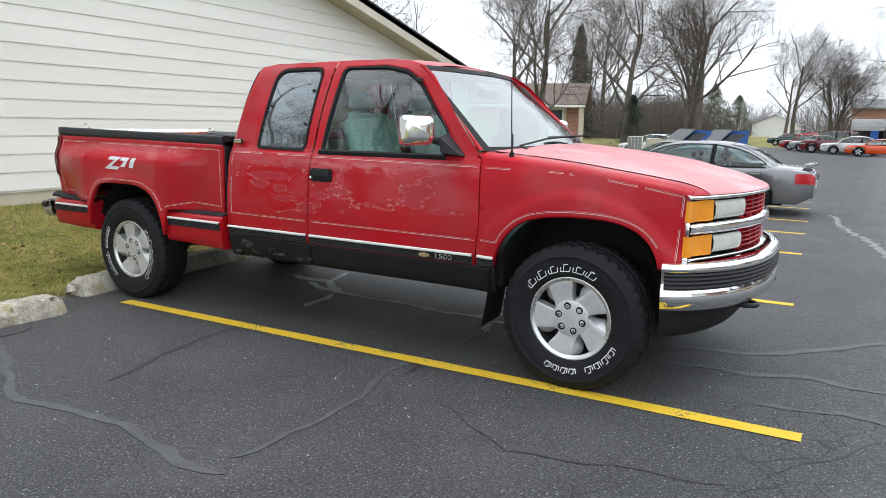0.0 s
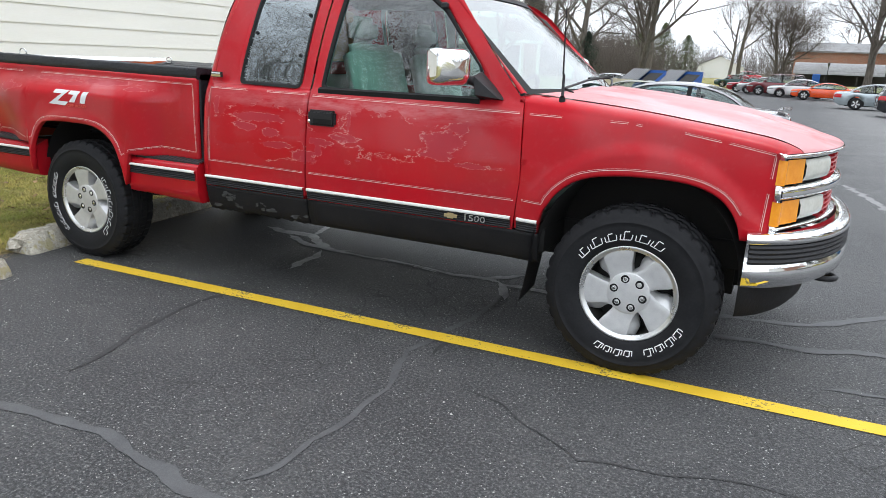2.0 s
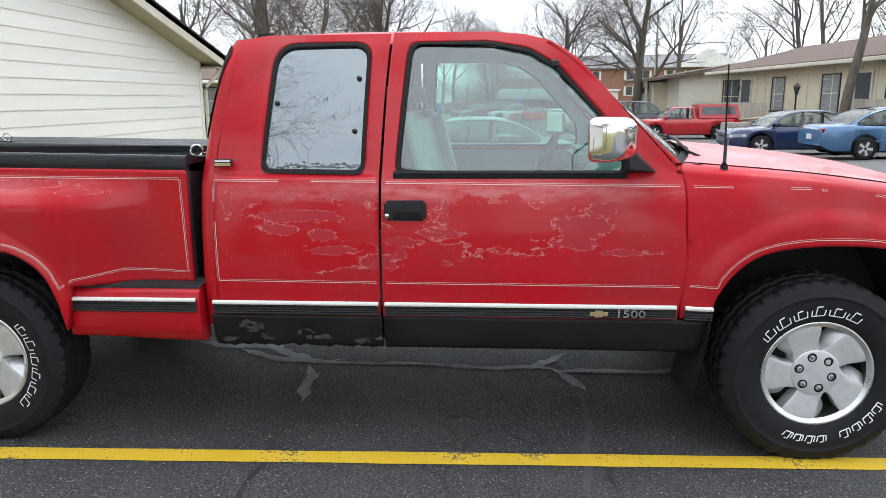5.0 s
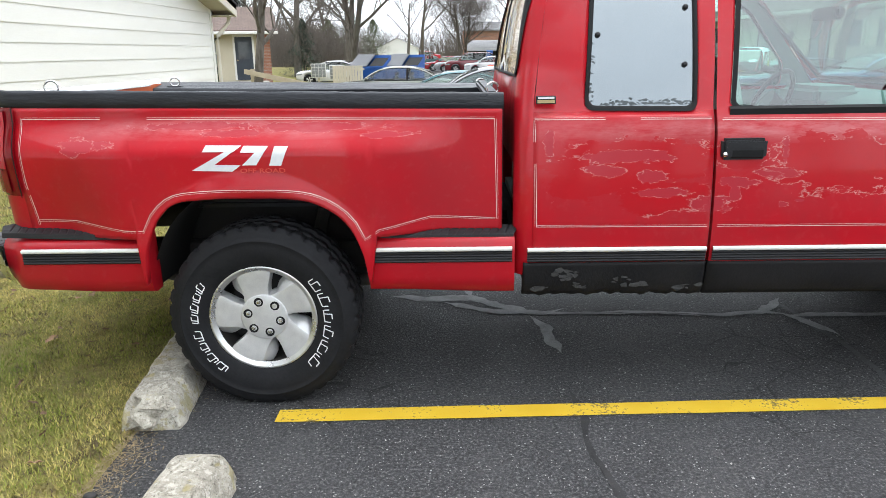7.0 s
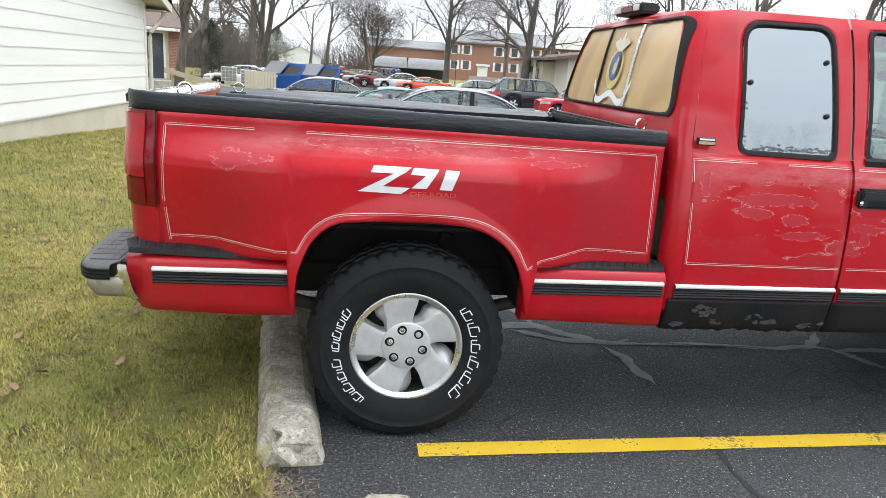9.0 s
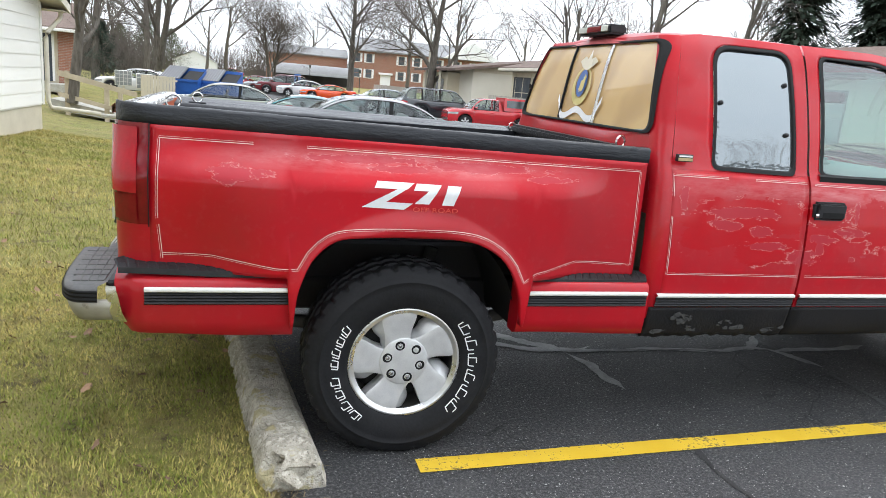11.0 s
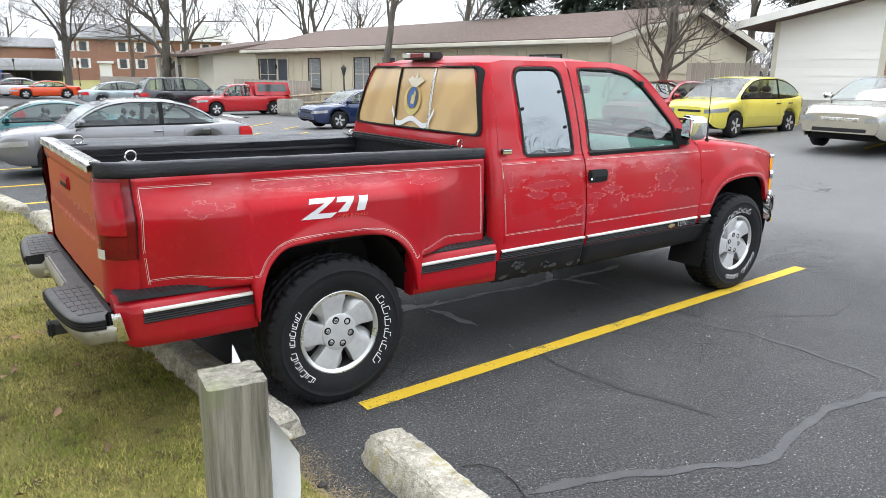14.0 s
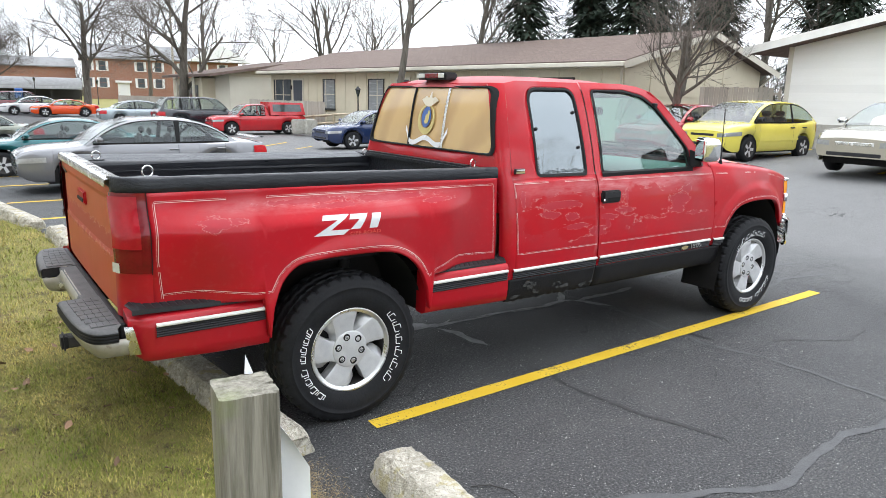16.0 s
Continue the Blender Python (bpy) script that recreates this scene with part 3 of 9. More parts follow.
truck = thing("pickup_truck", "red extended-cab pickup with flaking clear coat and black bed rails", "pickup truck")
WB, HUB = 3.594, 0.385
SIDE = [(0.42, 0.845), (0.5, 0.885), (0.6, 0.906), (0.68, 0.915), (0.78, 0.917), (0.92, 0.91), (1.05, 0.897), (1.13, 0.884), (1.18, 0.866), (1.215, 0.846), (1.35, 0.806), (1.49, 0.757), (1.63, 0.7), (1.72, 0.655), (1.79, 0.6)]


def half(x, z):
    """Half width of cab and front fender."""
    w = smooth_at(SIDE, z)
    w -= 0.1 * ease(3.72, 4.25, x) * ease(0.4, 0.7, z)
    w += 0.018 * ease(0.62, 0.36, abs(math.hypot(x - WB, (z - 0.42) * 0.95) - 0.47) * 4) * ease(2.95, 3.15, x)
    return w


def both(name, make, material, parent=truck, label="", **kw):
    """The same part on the right (-y) and the left side; make gives it for the right side."""
    out = []
    for s in (1, -1):
        bm = make()
        if s < 0:
            for v in bm.verts:
                v.co.y = -v.co.y
            bmesh.ops.reverse_faces(bm, faces=bm.faces[:])
        out.append(part(name, bm, material, parent, label, **kw))
    return out


def side_panel(xs, zlo, zhi, width=half, rows=26, lip=0.025, ends=0.02):
    """A body side between two heights, with its edges folded inwards."""
    bm = bmesh.new()
    grid = []
    for x in xs:
        a, b = zlo(x), zhi(x)
        zs = steps(a, b, rows)
        col = [(x, -width(x, a) + lip, a + 0.004)] + [(x, -width(x, z), z) for z in zs] + [(x, -width(x, b) + lip, b - 0.004)]
        grid.append([bm.verts.new(p) for p in col])
    for c in (0, -1):
        x = xs[c]
        grid.insert(0 if c == 0 else len(grid), [bm.verts.new((v.co.x, v.co.y + ends, v.co.z)) for v in grid[c]])
    for a, b in zip(grid, grid[1:]):
        for j in range(len(a) - 1):
            f = bm.faces.new((a[j], b[j], b[j + 1], a[j + 1]))
            f.smooth = True
    return bm


def rounded(corners, r, n=6):
    """A closed outline with rounded corners; r is one radius or one for each corner."""
    pts = []
    k = len(corners)
    for i in range(k):
        p, c, q = Vector(corners[i - 1]), Vector(corners[i]), Vector(corners[(i + 1) % k])
        rad = r[i] if isinstance(r, (list, tuple)) else r
        a, b = (p - c).normalized(), (q - c).normalized()
        half_ang = a.angle(b) / 2
        d = min(rad / max(0.05, math.tan(half_ang)), 0.49 * (p - c).length, 0.49 * (q - c).length)
        p0, p1 = c + a * d, c + b * d
        for j in range(n + 1):
            t = j / n
            pts.append((p0 * (1 - t) + c * t) * (1 - t) + (c * (1 - t) + p1 * t) * t)
    return [(p.x, p.y) for p in pts]


def cast(poly, c, ang):
    """Where a ray from c at that angle leaves the outline."""
    d = Vector((math.cos(ang), math.sin(ang)))
    best = 1e9
    for i in range(len(poly)):
        p, q = Vector(poly[i - 1]), Vector(poly[i])
        e = q - p
        den = d.x * e.y - d.y * e.x
        if abs(den) < 1e-9:
            continue
        w = p - Vector(c)
        t = (w.x * e.y - w.y * e.x) / den
        s = (w.x * d.y - w.y * d.x) / den
        if t > 0 and -1e-6 <= s <= 1 + 1e-6:
            best = min(best, t)
    return (c[0] + d.x * best, c[1] + d.y * best)


def ring(outer, inner, place, n=112, rows=5, inner_lip=None, flip=False):
    """The surface between two outlines, put into space by place(u, v)."""
    c = (sum(p[0] for p in inner) / len(inner), sum(p[1] for p in inner) / len(inner))
    angs = [2 * math.pi * i / n for i in range(n)]
    angs += [math.atan2(p[1] - c[1], p[0] - c[0]) % (2 * math.pi) for p in outer[:: max(1, len(outer) // 24)]]
    angs = sorted(set(round(a, 5) for a in angs))
    po, pi_ = [cast(outer, c, a) for a in angs], [cast(inner, c, a) for a in angs]

    def fn(i, j):
        if j > rows:
            x, y, z = place(*pi_[i])
            return (x + inner_lip[0], y + inner_lip[1], z + inner_lip[2])
        t = j / rows
        return place(lerp(po[i][0], pi_[i][0], t), lerp(po[i][1], pi_[i][1], t))
    return sheet(fn, range(len(angs)), range(rows + 1 + (1 if inner_lip else 0)), closed_u=True, flip=flip)


def filled(outline, place, rows=5, n=72, flip=False):
    """A domed sheet that fills an outline."""
    c = (sum(p[0] for p in outline) / len(outline), sum(p[1] for p in outline) / len(outline))
    pts = [cast(outline, c, 2 * math.pi * i / n) for i in range(n)]
    bm = bmesh.new()
    mid = bm.verts.new(place(*c))
    rings = []
    for k in range(1, rows + 1):
        rings.append([bm.verts.new(place(lerp(c[0], p[0], k / rows), lerp(c[1], p[1], k / rows))) for p in pts])
    for i in range(n):
        q = (i + 1) % n
        fs = [bm.faces.new((mid, rings[0][i], rings[0][q]))]
        for a, b in zip(rings, rings[1:]):
            fs.append(bm.faces.new((a[i], b[i], b[q], a[q])))
        for f in fs:
            f.smooth = True
    if flip:
        bmesh.ops.reverse_faces(bm, faces=bm.faces[:])
    return bm


def grow(outline, d):
    c = (sum(p[0] for p in outline) / len(outline), sum(p[1] for p in outline) / len(outline))
    out = []
    for x, y in outline:
        v = Vector((x - c[0], y - c[1]))
        v = v * (1 + d / max(0.05, v.length))
        out.append((c[0] + v.x, c[1] + v.y))
    return out


def on_side(off=0.0):
    return lambda x, z: (x, -half(x, z) - off, z)


BELT = 1.2
REAR_X = [(0.5, 1.03), (1.2, 1.035), (1.33, 1.048), (1.6, 1.088), (1.74, 1.125), (1.8, 1.16)]


def back_x(z):
    return smooth_at(REAR_X, z)


QWIN = rounded([(1.31, 1.212), (1.73, 1.205), (1.746, 1.728), (1.35, 1.724)], [0.035, 0.035, 0.07, 0.1])
FWIN = rounded([(1.875, 1.207), (2.795, 1.197), (2.785, 1.335), (2.535, 1.612), (2.415, 1.69), (2.25, 1.725), (1.92, 1.728)], [0.03, 0.03, 0.08, 0.1, 0.12, 0.15, 0.05])


def rear_edge(z):
    return back_x(z) + 0.072


# extended-cab quarter panel
def make_quarter():
    bm = side_panel([rear_edge(1.0)] + steps(1.13, 1.8, 20), lambda x: 0.605, lambda x: BELT, rows=22, lip=0.0)
    outer = [(rear_edge(BELT), BELT), (1.8, BELT), (1.815, 1.5), (1.832, 1.772), (1.3, 1.772), (1.2, 1.755), (rear_edge(1.7), 1.7), (rear_edge(1.6), 1.6), (rear_edge(1.45), 1.45)]
    return join(bm, ring(outer, grow(QWIN, 0.012), on_side(), inner_lip=(0, 0.02, 0), flip=True))


both("cab_quarter_panel", make_quarter, P_DOOR, label="flaking red quarter panel with pale pinstripes")


DOOR_FRONT = [(0.47, 2.985), (0.61, 3.02), (0.85, 3.043), (1.13, 3.028), (1.2, 3.02)]


def make_door():
    front = DOOR_FRONT
    bm = bmesh.new()
    us, vs = steps(0, 1, 34), steps(0.605, BELT, 22)
    join(bm, sheet(lambda u, z: (lerp(1.812, curve_at(front, z), u), -half(lerp(1.812, curve_at(front, z), u), z), z), us, vs))
    join(bm, sheet(lambda u, z: (1.812, -half(1.812, z) + u, z), [0.03, 0], vs))
    join(bm, sheet(lambda u, z: (curve_at(front, z), -half(curve_at(front, z), z) + u, z), [0, 0.03], vs))
    outer = [(1.812, BELT), (3.02, BELT), (2.93, 1.3), (2.6, 1.668), (2.5, 1.735), (2.4, 1.762), (2.25, 1.776), (1.843, 1.776), (1.825, 1.5)]
    return join(bm, ring(outer, grow(FWIN, 0.012), on_side(), inner_lip=(0, 0.02, 0), flip=True))


doors = both("door", make_door, P_DOOR, label="flaking red front door with black pull handle")


# weather seals and glass
def make_seal(o):
    return lambda: ring(grow(o, 0.011), grow(o, -0.011), on_side(0.003), rows=2, inner_lip=(0, 0.015, 0), flip=True)


both("quarter_window_seal", make_seal(QWIN), M_SEAL)
both("door_window_seal", make_seal(FWIN), M_SEAL)
both("quarter_window", lambda: filled(grow(QWIN, -0.01), on_side(-0.006), flip=True), M_FILM, label="quarter window with peeling silver film")
both("door_window", lambda: filled(grow(FWIN, -0.01), on_side(-0.008), flip=True), M_GLASS, label="clear greenish door glass")


def make_sill():
    return sheet(lambda x, k: (x, -half(x, 1.2) - (0.012 if k in (1, 2) else -0.004), 1.2 + (-0.022, -0.02, 0.003, 0.012)[k]), steps(1.86, 2.8, 20), range(4), smooth=False)


both("belt_moulding", make_sill, M_SEAL)


# flakes of film along the lower edge of the quarter window
def film_flakes():
    rng = random.Random(3)
    bm = bmesh.new()
    for i in range(110):
        if i < 75:
            x, z = rng.uniform(1.36, 1.72), 1.222 + abs(rng.gauss(0, 0.012))
        else:
            x, z = 1.318 + rng.uniform(0, 0.02), rng.uniform(1.23, 1.6)
        r = rng.uniform(0.003, 0.011)
        k = rng.randint(4, 6)
        vs = [bm.verts.new((x + r * math.cos(a) * 1.4, -half(x, z) + 0.004, z + r * math.sin(a) * 0.7)) for a in sorted(rng.uniform(0, 6.28) for _ in range(k))]
        bm.faces.new(vs)
    return bm


for ob in both("film_flakes", film_flakes, M_FLECK):
    tagged(ob, kind="stuff")


def rivet_at(x, z):
    p = spin([(0.0, -0.008), (0.008, -0.006), (0.011, 0.0), (0.011, 0.004)], 10)
    for v in p.verts:
        v.co += Vector((x, -half(x, z) - 0.0, z))
    return p


for rx, rz in ((1.694, 1.37), (1.361, 1.486), (1.705, 1.585)):
    both("window_stud", lambda: rivet_at(rx, rz), M_BLACK)


# cab corner, back wall with its window
def make_corner():
    r = 0.072
    zs = steps(0.55, 1.755, 26)
    return sheet(lambda z, a: (back_x(z) + r - r * math.cos(a), -(half(1.2, z) - r) - r * math.sin(a), z), zs, steps(0, math.pi / 2, 6), flip=True)


both("cab_corner", make_corner, P_RED)
RWIN = rounded([(-0.742, 1.335), (0.742, 1.335), (0.628, 1.728), (-0.628, 1.728)], [0.05, 0.05, 0.08, 0.08])


def on_back(off=0.0):
    def place(y, z):
        e = min(0.068, max(0.0, abs(y) - (half(1.2, z) - 0.072)))
        return (back_x(z) + 0.072 - math.sqrt(0.072 ** 2 - e * e) - off, y, z)
    return place


def cab_back():
    outer = [(-(half(1.2, z) - 0.072), z) for z in steps(1.0, 1.755, 10)] + [(half(1.2, z) - 0.072, z) for z in reversed(steps(1.0, 1.755, 10))]
    return ring(outer, grow(RWIN, 0.01), on_back(), inner_lip=(0.02, 0, 0))


part("cab_back_wall", cab_back(), P_RED, truck)
part("rear_window_seal", ring(grow(RWIN, 0.025), grow(RWIN, -0.012), on_back(0.008), rows=2, inner_lip=(0.02, 0, 0)), M_SEAL, truck)


def film_mat():
    n = Nodes("tan_perforated_film")
    v = n.coords("Object")
    sep = n.add("ShaderNodeSeparateXYZ", Vector=v)
    diag = n.math("ADD", n.math("MULTIPLY", sep.outputs["Y"], 1.0), n.math("MULTIPLY", sep.outputs["Z"], 0.55))
    wv = n.math("SINE", n.math("ADD", n.math("MULTIPLY", diag, 17.0), n.math("MULTIPLY", n.noise(v, 2.0, 3), 7.0)))
    fold = n.ramp(wv, -0.2, 1.0)
    col = n.mix(n.math("MULTIPLY", fold, 0.55), (0.6, 0.4, 0.17), (0.42, 0.26, 0.11))
    return n.set(Base_Color=col, Roughness=0.25, Coat_Weight=0.5, Coat_Roughness=0.03)


M_TANFILM = film_mat()
rear_glass = part("rear_window", filled(grow(RWIN, -0.008), on_back(-0.004), n=96, rows=6, flip=True), M_TANFILM, truck, "rear window covered by a tan printed film")
for yy in (-0.195, 0.205):
    part("window_divider", sheet(lambda z, k: (back_x(z) - (0.0, 0.008, 0.008, 0.0)[k], yy + (-0.009, -0.006, 0.006, 0.009)[k], z), steps(1.34, 1.722, 10), range(4)), M_CHROME_WORN if yy < 0 else M_SEAL, truck)


# the printed emblem on the film, as plain shapes
def patch(cy, cz, ry, rz, n=28, wob=0.0, seed=0, off=0.006, rot=0.0):
    rng = random.Random(seed)
    o = []
    for i in range(n):
        a = 2 * math.pi * i / n
        k = 1 + wob * rng.uniform(-1, 1)
        u, w = ry * k * math.cos(a), rz * k * math.sin(a)
        o.append((cy + u * math.cos(rot) - w * math.sin(rot), cz + u * math.sin(rot) + w * math.cos(rot)))
    return bm_of([on_back(off)(y, z) for y, z in o], [list(range(n))])


M_BLUE = simple("blue_print", (0.04, 0.1, 0.3), (0.06, 0.14, 0.4), rough=0.3)
M_GOLD = simple("gold_print", (0.5, 0.4, 0.12), (0.62, 0.52, 0.2), rough=0.3)
M_IVORY = simple("ivory_print", (0.62, 0.55, 0.4), (0.7, 0.63, 0.48), rough=0.3)
part("emblem_disc", patch(0.015, 1.53, 0.055, 0.07), M_BLUE, rear_glass, "blue disc of the printed emblem")
part("emblem_land", patch(0.0, 1.525, 0.02, 0.05, wob=0.3, seed=2, off=0.009, rot=0.4), M_GOLD, rear_glass)
part("emblem_arms", ring([(0.015 + 0.1 * math.cos(a), 1.515 + 0.1 * math.sin(a)) for a in steps(0, 6.1, 24)], [(0.012 + 0.074 * math.cos(a), 1.53 + 0.075 * math.sin(a)) for a in steps(0, 6.1, 24)], on_back(0.005), n=40, rows=1), M_GOLD, rear_glass)
part("emblem_wings", bm_of([on_back(0.006)(y, z) for y, z in ((-0.1, 1.64), (-0.05, 1.615), (-0.015, 1.6), (0.02, 1.6), (0.06, 1.615), (0.1, 1.645), (0.05, 1.67), (0.02, 1.655), (0.0, 1.7), (-0.02, 1.655), (-0.055, 1.665))], [list(range(11))]), M_IVORY, rear_glass)
part("emblem_ribbon", sheet(lambda y, k: on_back(0.007)(y, 1.375 + 0.02 * math.cos(y * 21) + 0.07 * ease(0.18, 0.26, abs(y)) + k), steps(-0.25, 0.25, 30), (-0.017, 0.017)), M_WHITE_PAINT, rear_glass)

# roof
ROOF_Z = [(1.1, 1.725), (1.14, 1.762), (1.2, 1.785), (1.35, 1.802), (1.6, 1.812), (2.1, 1.808), (2.34, 1.79), (2.46, 1.765), (2.56, 1.728), (2.6, 1.705)]


def roof_point(x, u):
    w = half(x, 1.772) - 0.004 + 0.02
    w -= 0.05 * ease(2.35, 2.6, x)
    zc = smooth_at(ROOF_Z, x)
    edge = (0.062 * abs(u) ** 6 + 0.022 * u * u) * lerp(1.0, 0.4, ease(2.3, 2.55, x))
    return (x - 0.13 * u * u * ease(2.2, 2.55, x) + 0.03 * u * u * ease(1.35, 1.1, x), u * w, zc - edge)


part("roof", sheet(roof_point, steps(1.105, 1.4, 12) + steps(1.45, 2.3, 14) + steps(2.33, 2.585, 9), steps(-1, 1, 40)), P_ROOF, truck, "sun-bleached red roof panel")
lamp = part("brake_lamp_housing", boxed(1.09, 1.19, -0.17, 0.17, 1.775, 1.822, bev=0.01, seg=2), M_BLACK, truck, "black high-mounted brake lamp")
part("brake_lens", boxed(1.082, 1.095, -0.09, 0.06, 1.785, 1.815, bev=0.003), M_TAIL, lamp)
part("cargo_lens", boxed(1.082, 1.095, -0.155, -0.095, 1.785, 1.815, bev=0.003), M_LENS, lamp)
part("cargo_lens", boxed(1.082, 1.095, 0.065, 0.155, 1.785, 1.815, bev=0.003), M_LENS, lamp)

# windscreen and its pillars
WS_TOP, WS_BOT = 1.722, 1.235


def ws(u, t, off=0.0):
    """u across (-1..1), t up (0..1)."""
    y = u * lerp(0.8, 0.635, t)
    x = lerp(3.18, 2.575, t) - lerp(0.15, 0.095, t) * u * u
    return (x + off * 0.75, y, lerp(WS_BOT, WS_TOP, t) + off * 0.66)


part("windscreen", sheet(lambda u, t: ws(u, t), steps(-1, 1, 24), steps(0, 1, 10), flip=True), M_GLASS_CLEAR, truck, "greenish windscreen")


def ws_seal():
    bm = sheet(lambda u, k: ws(u, (0.0, 0.045)[k], 0.004), steps(-1, 1, 24), (0, 1), flip=True)
    join(bm, sheet(lambda u, k: ws(u, (0.965, 1.02)[k], 0.004), steps(-1, 1, 24), (0, 1), flip=True))
    for s in (-1, 1):
        join(bm, sheet(lambda t, k: ws(s * (0.965, 1.03)[k], t, 0.004), steps(0, 1, 12), (0, 1), flip=s > 0))
    return bm


part("windscreen_seal", ws_seal(), M_SEAL, truck)


def make_pillar():
    def fn(t, k):
        a = Vector(ws(-1.02, t, 0.002))
        z = a.z
        xo = curve_at([(1.2, 3.03), (1.3, 2.94), (1.668, 2.61), (1.735, 2.51)], z)
        b = Vector((xo - 0.004, -half(xo, z) + 0.001, z))
        p = a.lerp(b, k / 4)
        p += Vector((0.0, -0.01, 0.006)) * math.sin(math.pi * k / 4)
        return p
    return sheet(fn, steps(0, 1, 16), range(5), flip=False)


both("windscreen_pillar", make_pillar, P_RED)

# front fender with its wheel arch
F_ARCH = [(3.14, 0.5), (3.154, 0.666), (3.185, 0.74), (3.232, 0.808), (3.322, 0.875), (3.458, 0.909), (3.636, 0.919), (3.8, 0.909), (3.91, 0.868), (3.975, 0.805), (4.01, 0.735), (4.02, 0.69)]
FENDER_TOP = [(2.98, 1.24), (3.16, 1.226), (3.5, 1.197), (3.83, 1.155), (4.08, 1.113), (4.3, 1.075)]
SHOULDER, INWARD = 0.045, 0.1


def front_x(y, z):
    return 4.372 - 0.227 * (abs(y) / 0.8) ** 2 + 0.012 * (1.0 - z)


def nose_z(x, y, crown=0.0):
    """Height of the sheet metal, rolling down to the upper grille bar at the front."""
    top = smooth_at(FENDER_TOP, x) + crown
    d = min(1.0, max(0.0, (front_x(y, 1.06) + 0.014 - x) / 0.17))
    return 1.06 + (top - 1.06) * (1 - (1 - d) ** 2.4) ** 0.6


def make_fender():
    xs = [3.0, 3.018, 3.03, 3.045, 3.08, 3.12, 3.14, 3.147, 3.154, 3.165] + steps(3.18, 3.34, 8) + steps(3.38, 3.86, 14) + steps(3.88, 4.0, 10) + [4.005, 4.01, 4.02, 4.05, 4.09, 4.12, 4.142]
    grid = []
    bm = bmesh.new()
    for x in xs:
        lo = 1.226 if x < 3.001 else 1.208 if x < 3.02 else 0.612 if x < 3.141 else (smooth_at(F_ARCH, x) if x < 4.02 else 0.69)
        r = SHOULDER
        top = nose_z(x, half(x, 1.08) - INWARD)
        col = [(x, -half(x, lo) + 0.035, lo + 0.006), (x, -half(x, lo) + 0.008, lo)]
        col += [(max(x, curve_at(DOOR_FRONT, z) + 0.007) if 3.02 < x < 3.06 and z < 1.2 else x, -half(x, z), z) for z in steps(min(lo + 0.006, top - 0.012), max(top - r, top - 0.01 if x < 3.02 else 0), 24)]
        w = half(x, top - r)
        col += [(x, -w + INWARD * (1 - math.cos(a)), top - r + r * math.sin(a)) for a in steps(0.2, math.pi / 2, 6)]
        grid.append([bm.verts.new(p) for p in col])
    for a, b in zip(grid, grid[1:]):
        for j in range(len(a) - 1):
            bm.faces.new((a[j], b[j], b[j + 1], a[j + 1])).smooth = True
    return bm


both("front_fender", make_fender, P_RED, label="red front fender with pale pinstripe round the arch")


def fender_y(x):
    return half(x, nose_z(x, half(x, 1.08) - INWARD) - SHOULDER) - INWARD


def make_nose():
    """The short piece of fender that rolls down to the corner lamp."""
    yi, yo = fender_y(4.14) - 0.004, half(4.142, 1.06)

    def fn(u, t):
        y = lerp(yi, yo, u)
        x = lerp(4.138, max(4.146, front_x(y, 1.06) + 0.014), t)
        e = max(0.0, y - (yo - INWARD)) / INWARD
        z = nose_z(x, y) - 0.04 * (1 - math.sqrt(max(0.0, 1 - e * e))) * (1 - t)
        return (x, -y, max(z, 1.058))
    return sheet(fn, steps(0, 1, 10), steps(0, 1, 6), flip=True)


both("fender_nose", make_nose, P_RED)


# hood
def hood_point(t, u):
    y = u * (fender_y(4.14) - 0.006)
    x = lerp(hood_back(u), front_x(y, 1.06) + 0.014, t)
    w = fender_y(min(x, 4.14)) - 0.006
    crown = 0.004 + 0.036 * (1 - u * u) * ease(4.5, 3.9, x) + 0.01 * ease(0.62, 0.5, abs(u)) * ease(4.2, 3.9, x) - 0.006 * ease(0.2, 0.0, abs(u))
    return (x, u * w, nose_z(x, y, crown))


def hood_back(u):
    return 3.2 - 0.15 * u * u


part("hood", sheet(hood_point, [i / 40 for i in range(30)] + steps(0.75, 0.95, 14) + steps(0.955, 1, 9), steps(-1, 1, 44)), P_HOOD, truck, "chalky sun-faded red hood with sky sheen in its colour")
part("cowl_panel", sheet(lambda u, k: (lerp(ws(u, 0)[0] - 0.03, hood_back(u) + 0.06, k), u * 0.79, lerp(1.225, 1.235, k)), steps(-1, 1, 20), (0, 0.5, 1)), M_BLACK, truck)
for sy, aim in ((-0.52, 0.1), (0.12, 0.72)):
    p0 = Vector(ws(sy / 0.74, 0.02, 0.03))
    p1 = Vector(ws(aim / 0.74, 0.12, 0.025))
    arm = part("wiper", tube([p0 + Vector((0.05, 0, -0.02)), p0, p0.lerp(p1, 0.5) + Vector((0.02, 0, 0.015)), p1], 0.006, 6), M_BLACK, truck)
    part("wiper_blade", tube([p1 - Vector((0.0, 0.25, 0.0)), p1, p1 + Vector((0.0, 0.2, 0.0))], 0.007, 6), M_SEAL, arm)

# antenna
ant = part("antenna", tube([(3.19, -0.822, 1.2), (3.19, -0.822, 1.33), (3.186, -0.824, 1.34), (3.178, -0.826, 1.62)], [0.008, 0.0065, 0.004, 0.0028], 8), M_BLACK, truck)
part("antenna_base", tube([(3.19, -0.822, 1.195), (3.19, -0.822, 1.226), (3.19, -0.822, 1.24)], [0.018, 0.014, 0.008], 10), M_SEAL, ant)


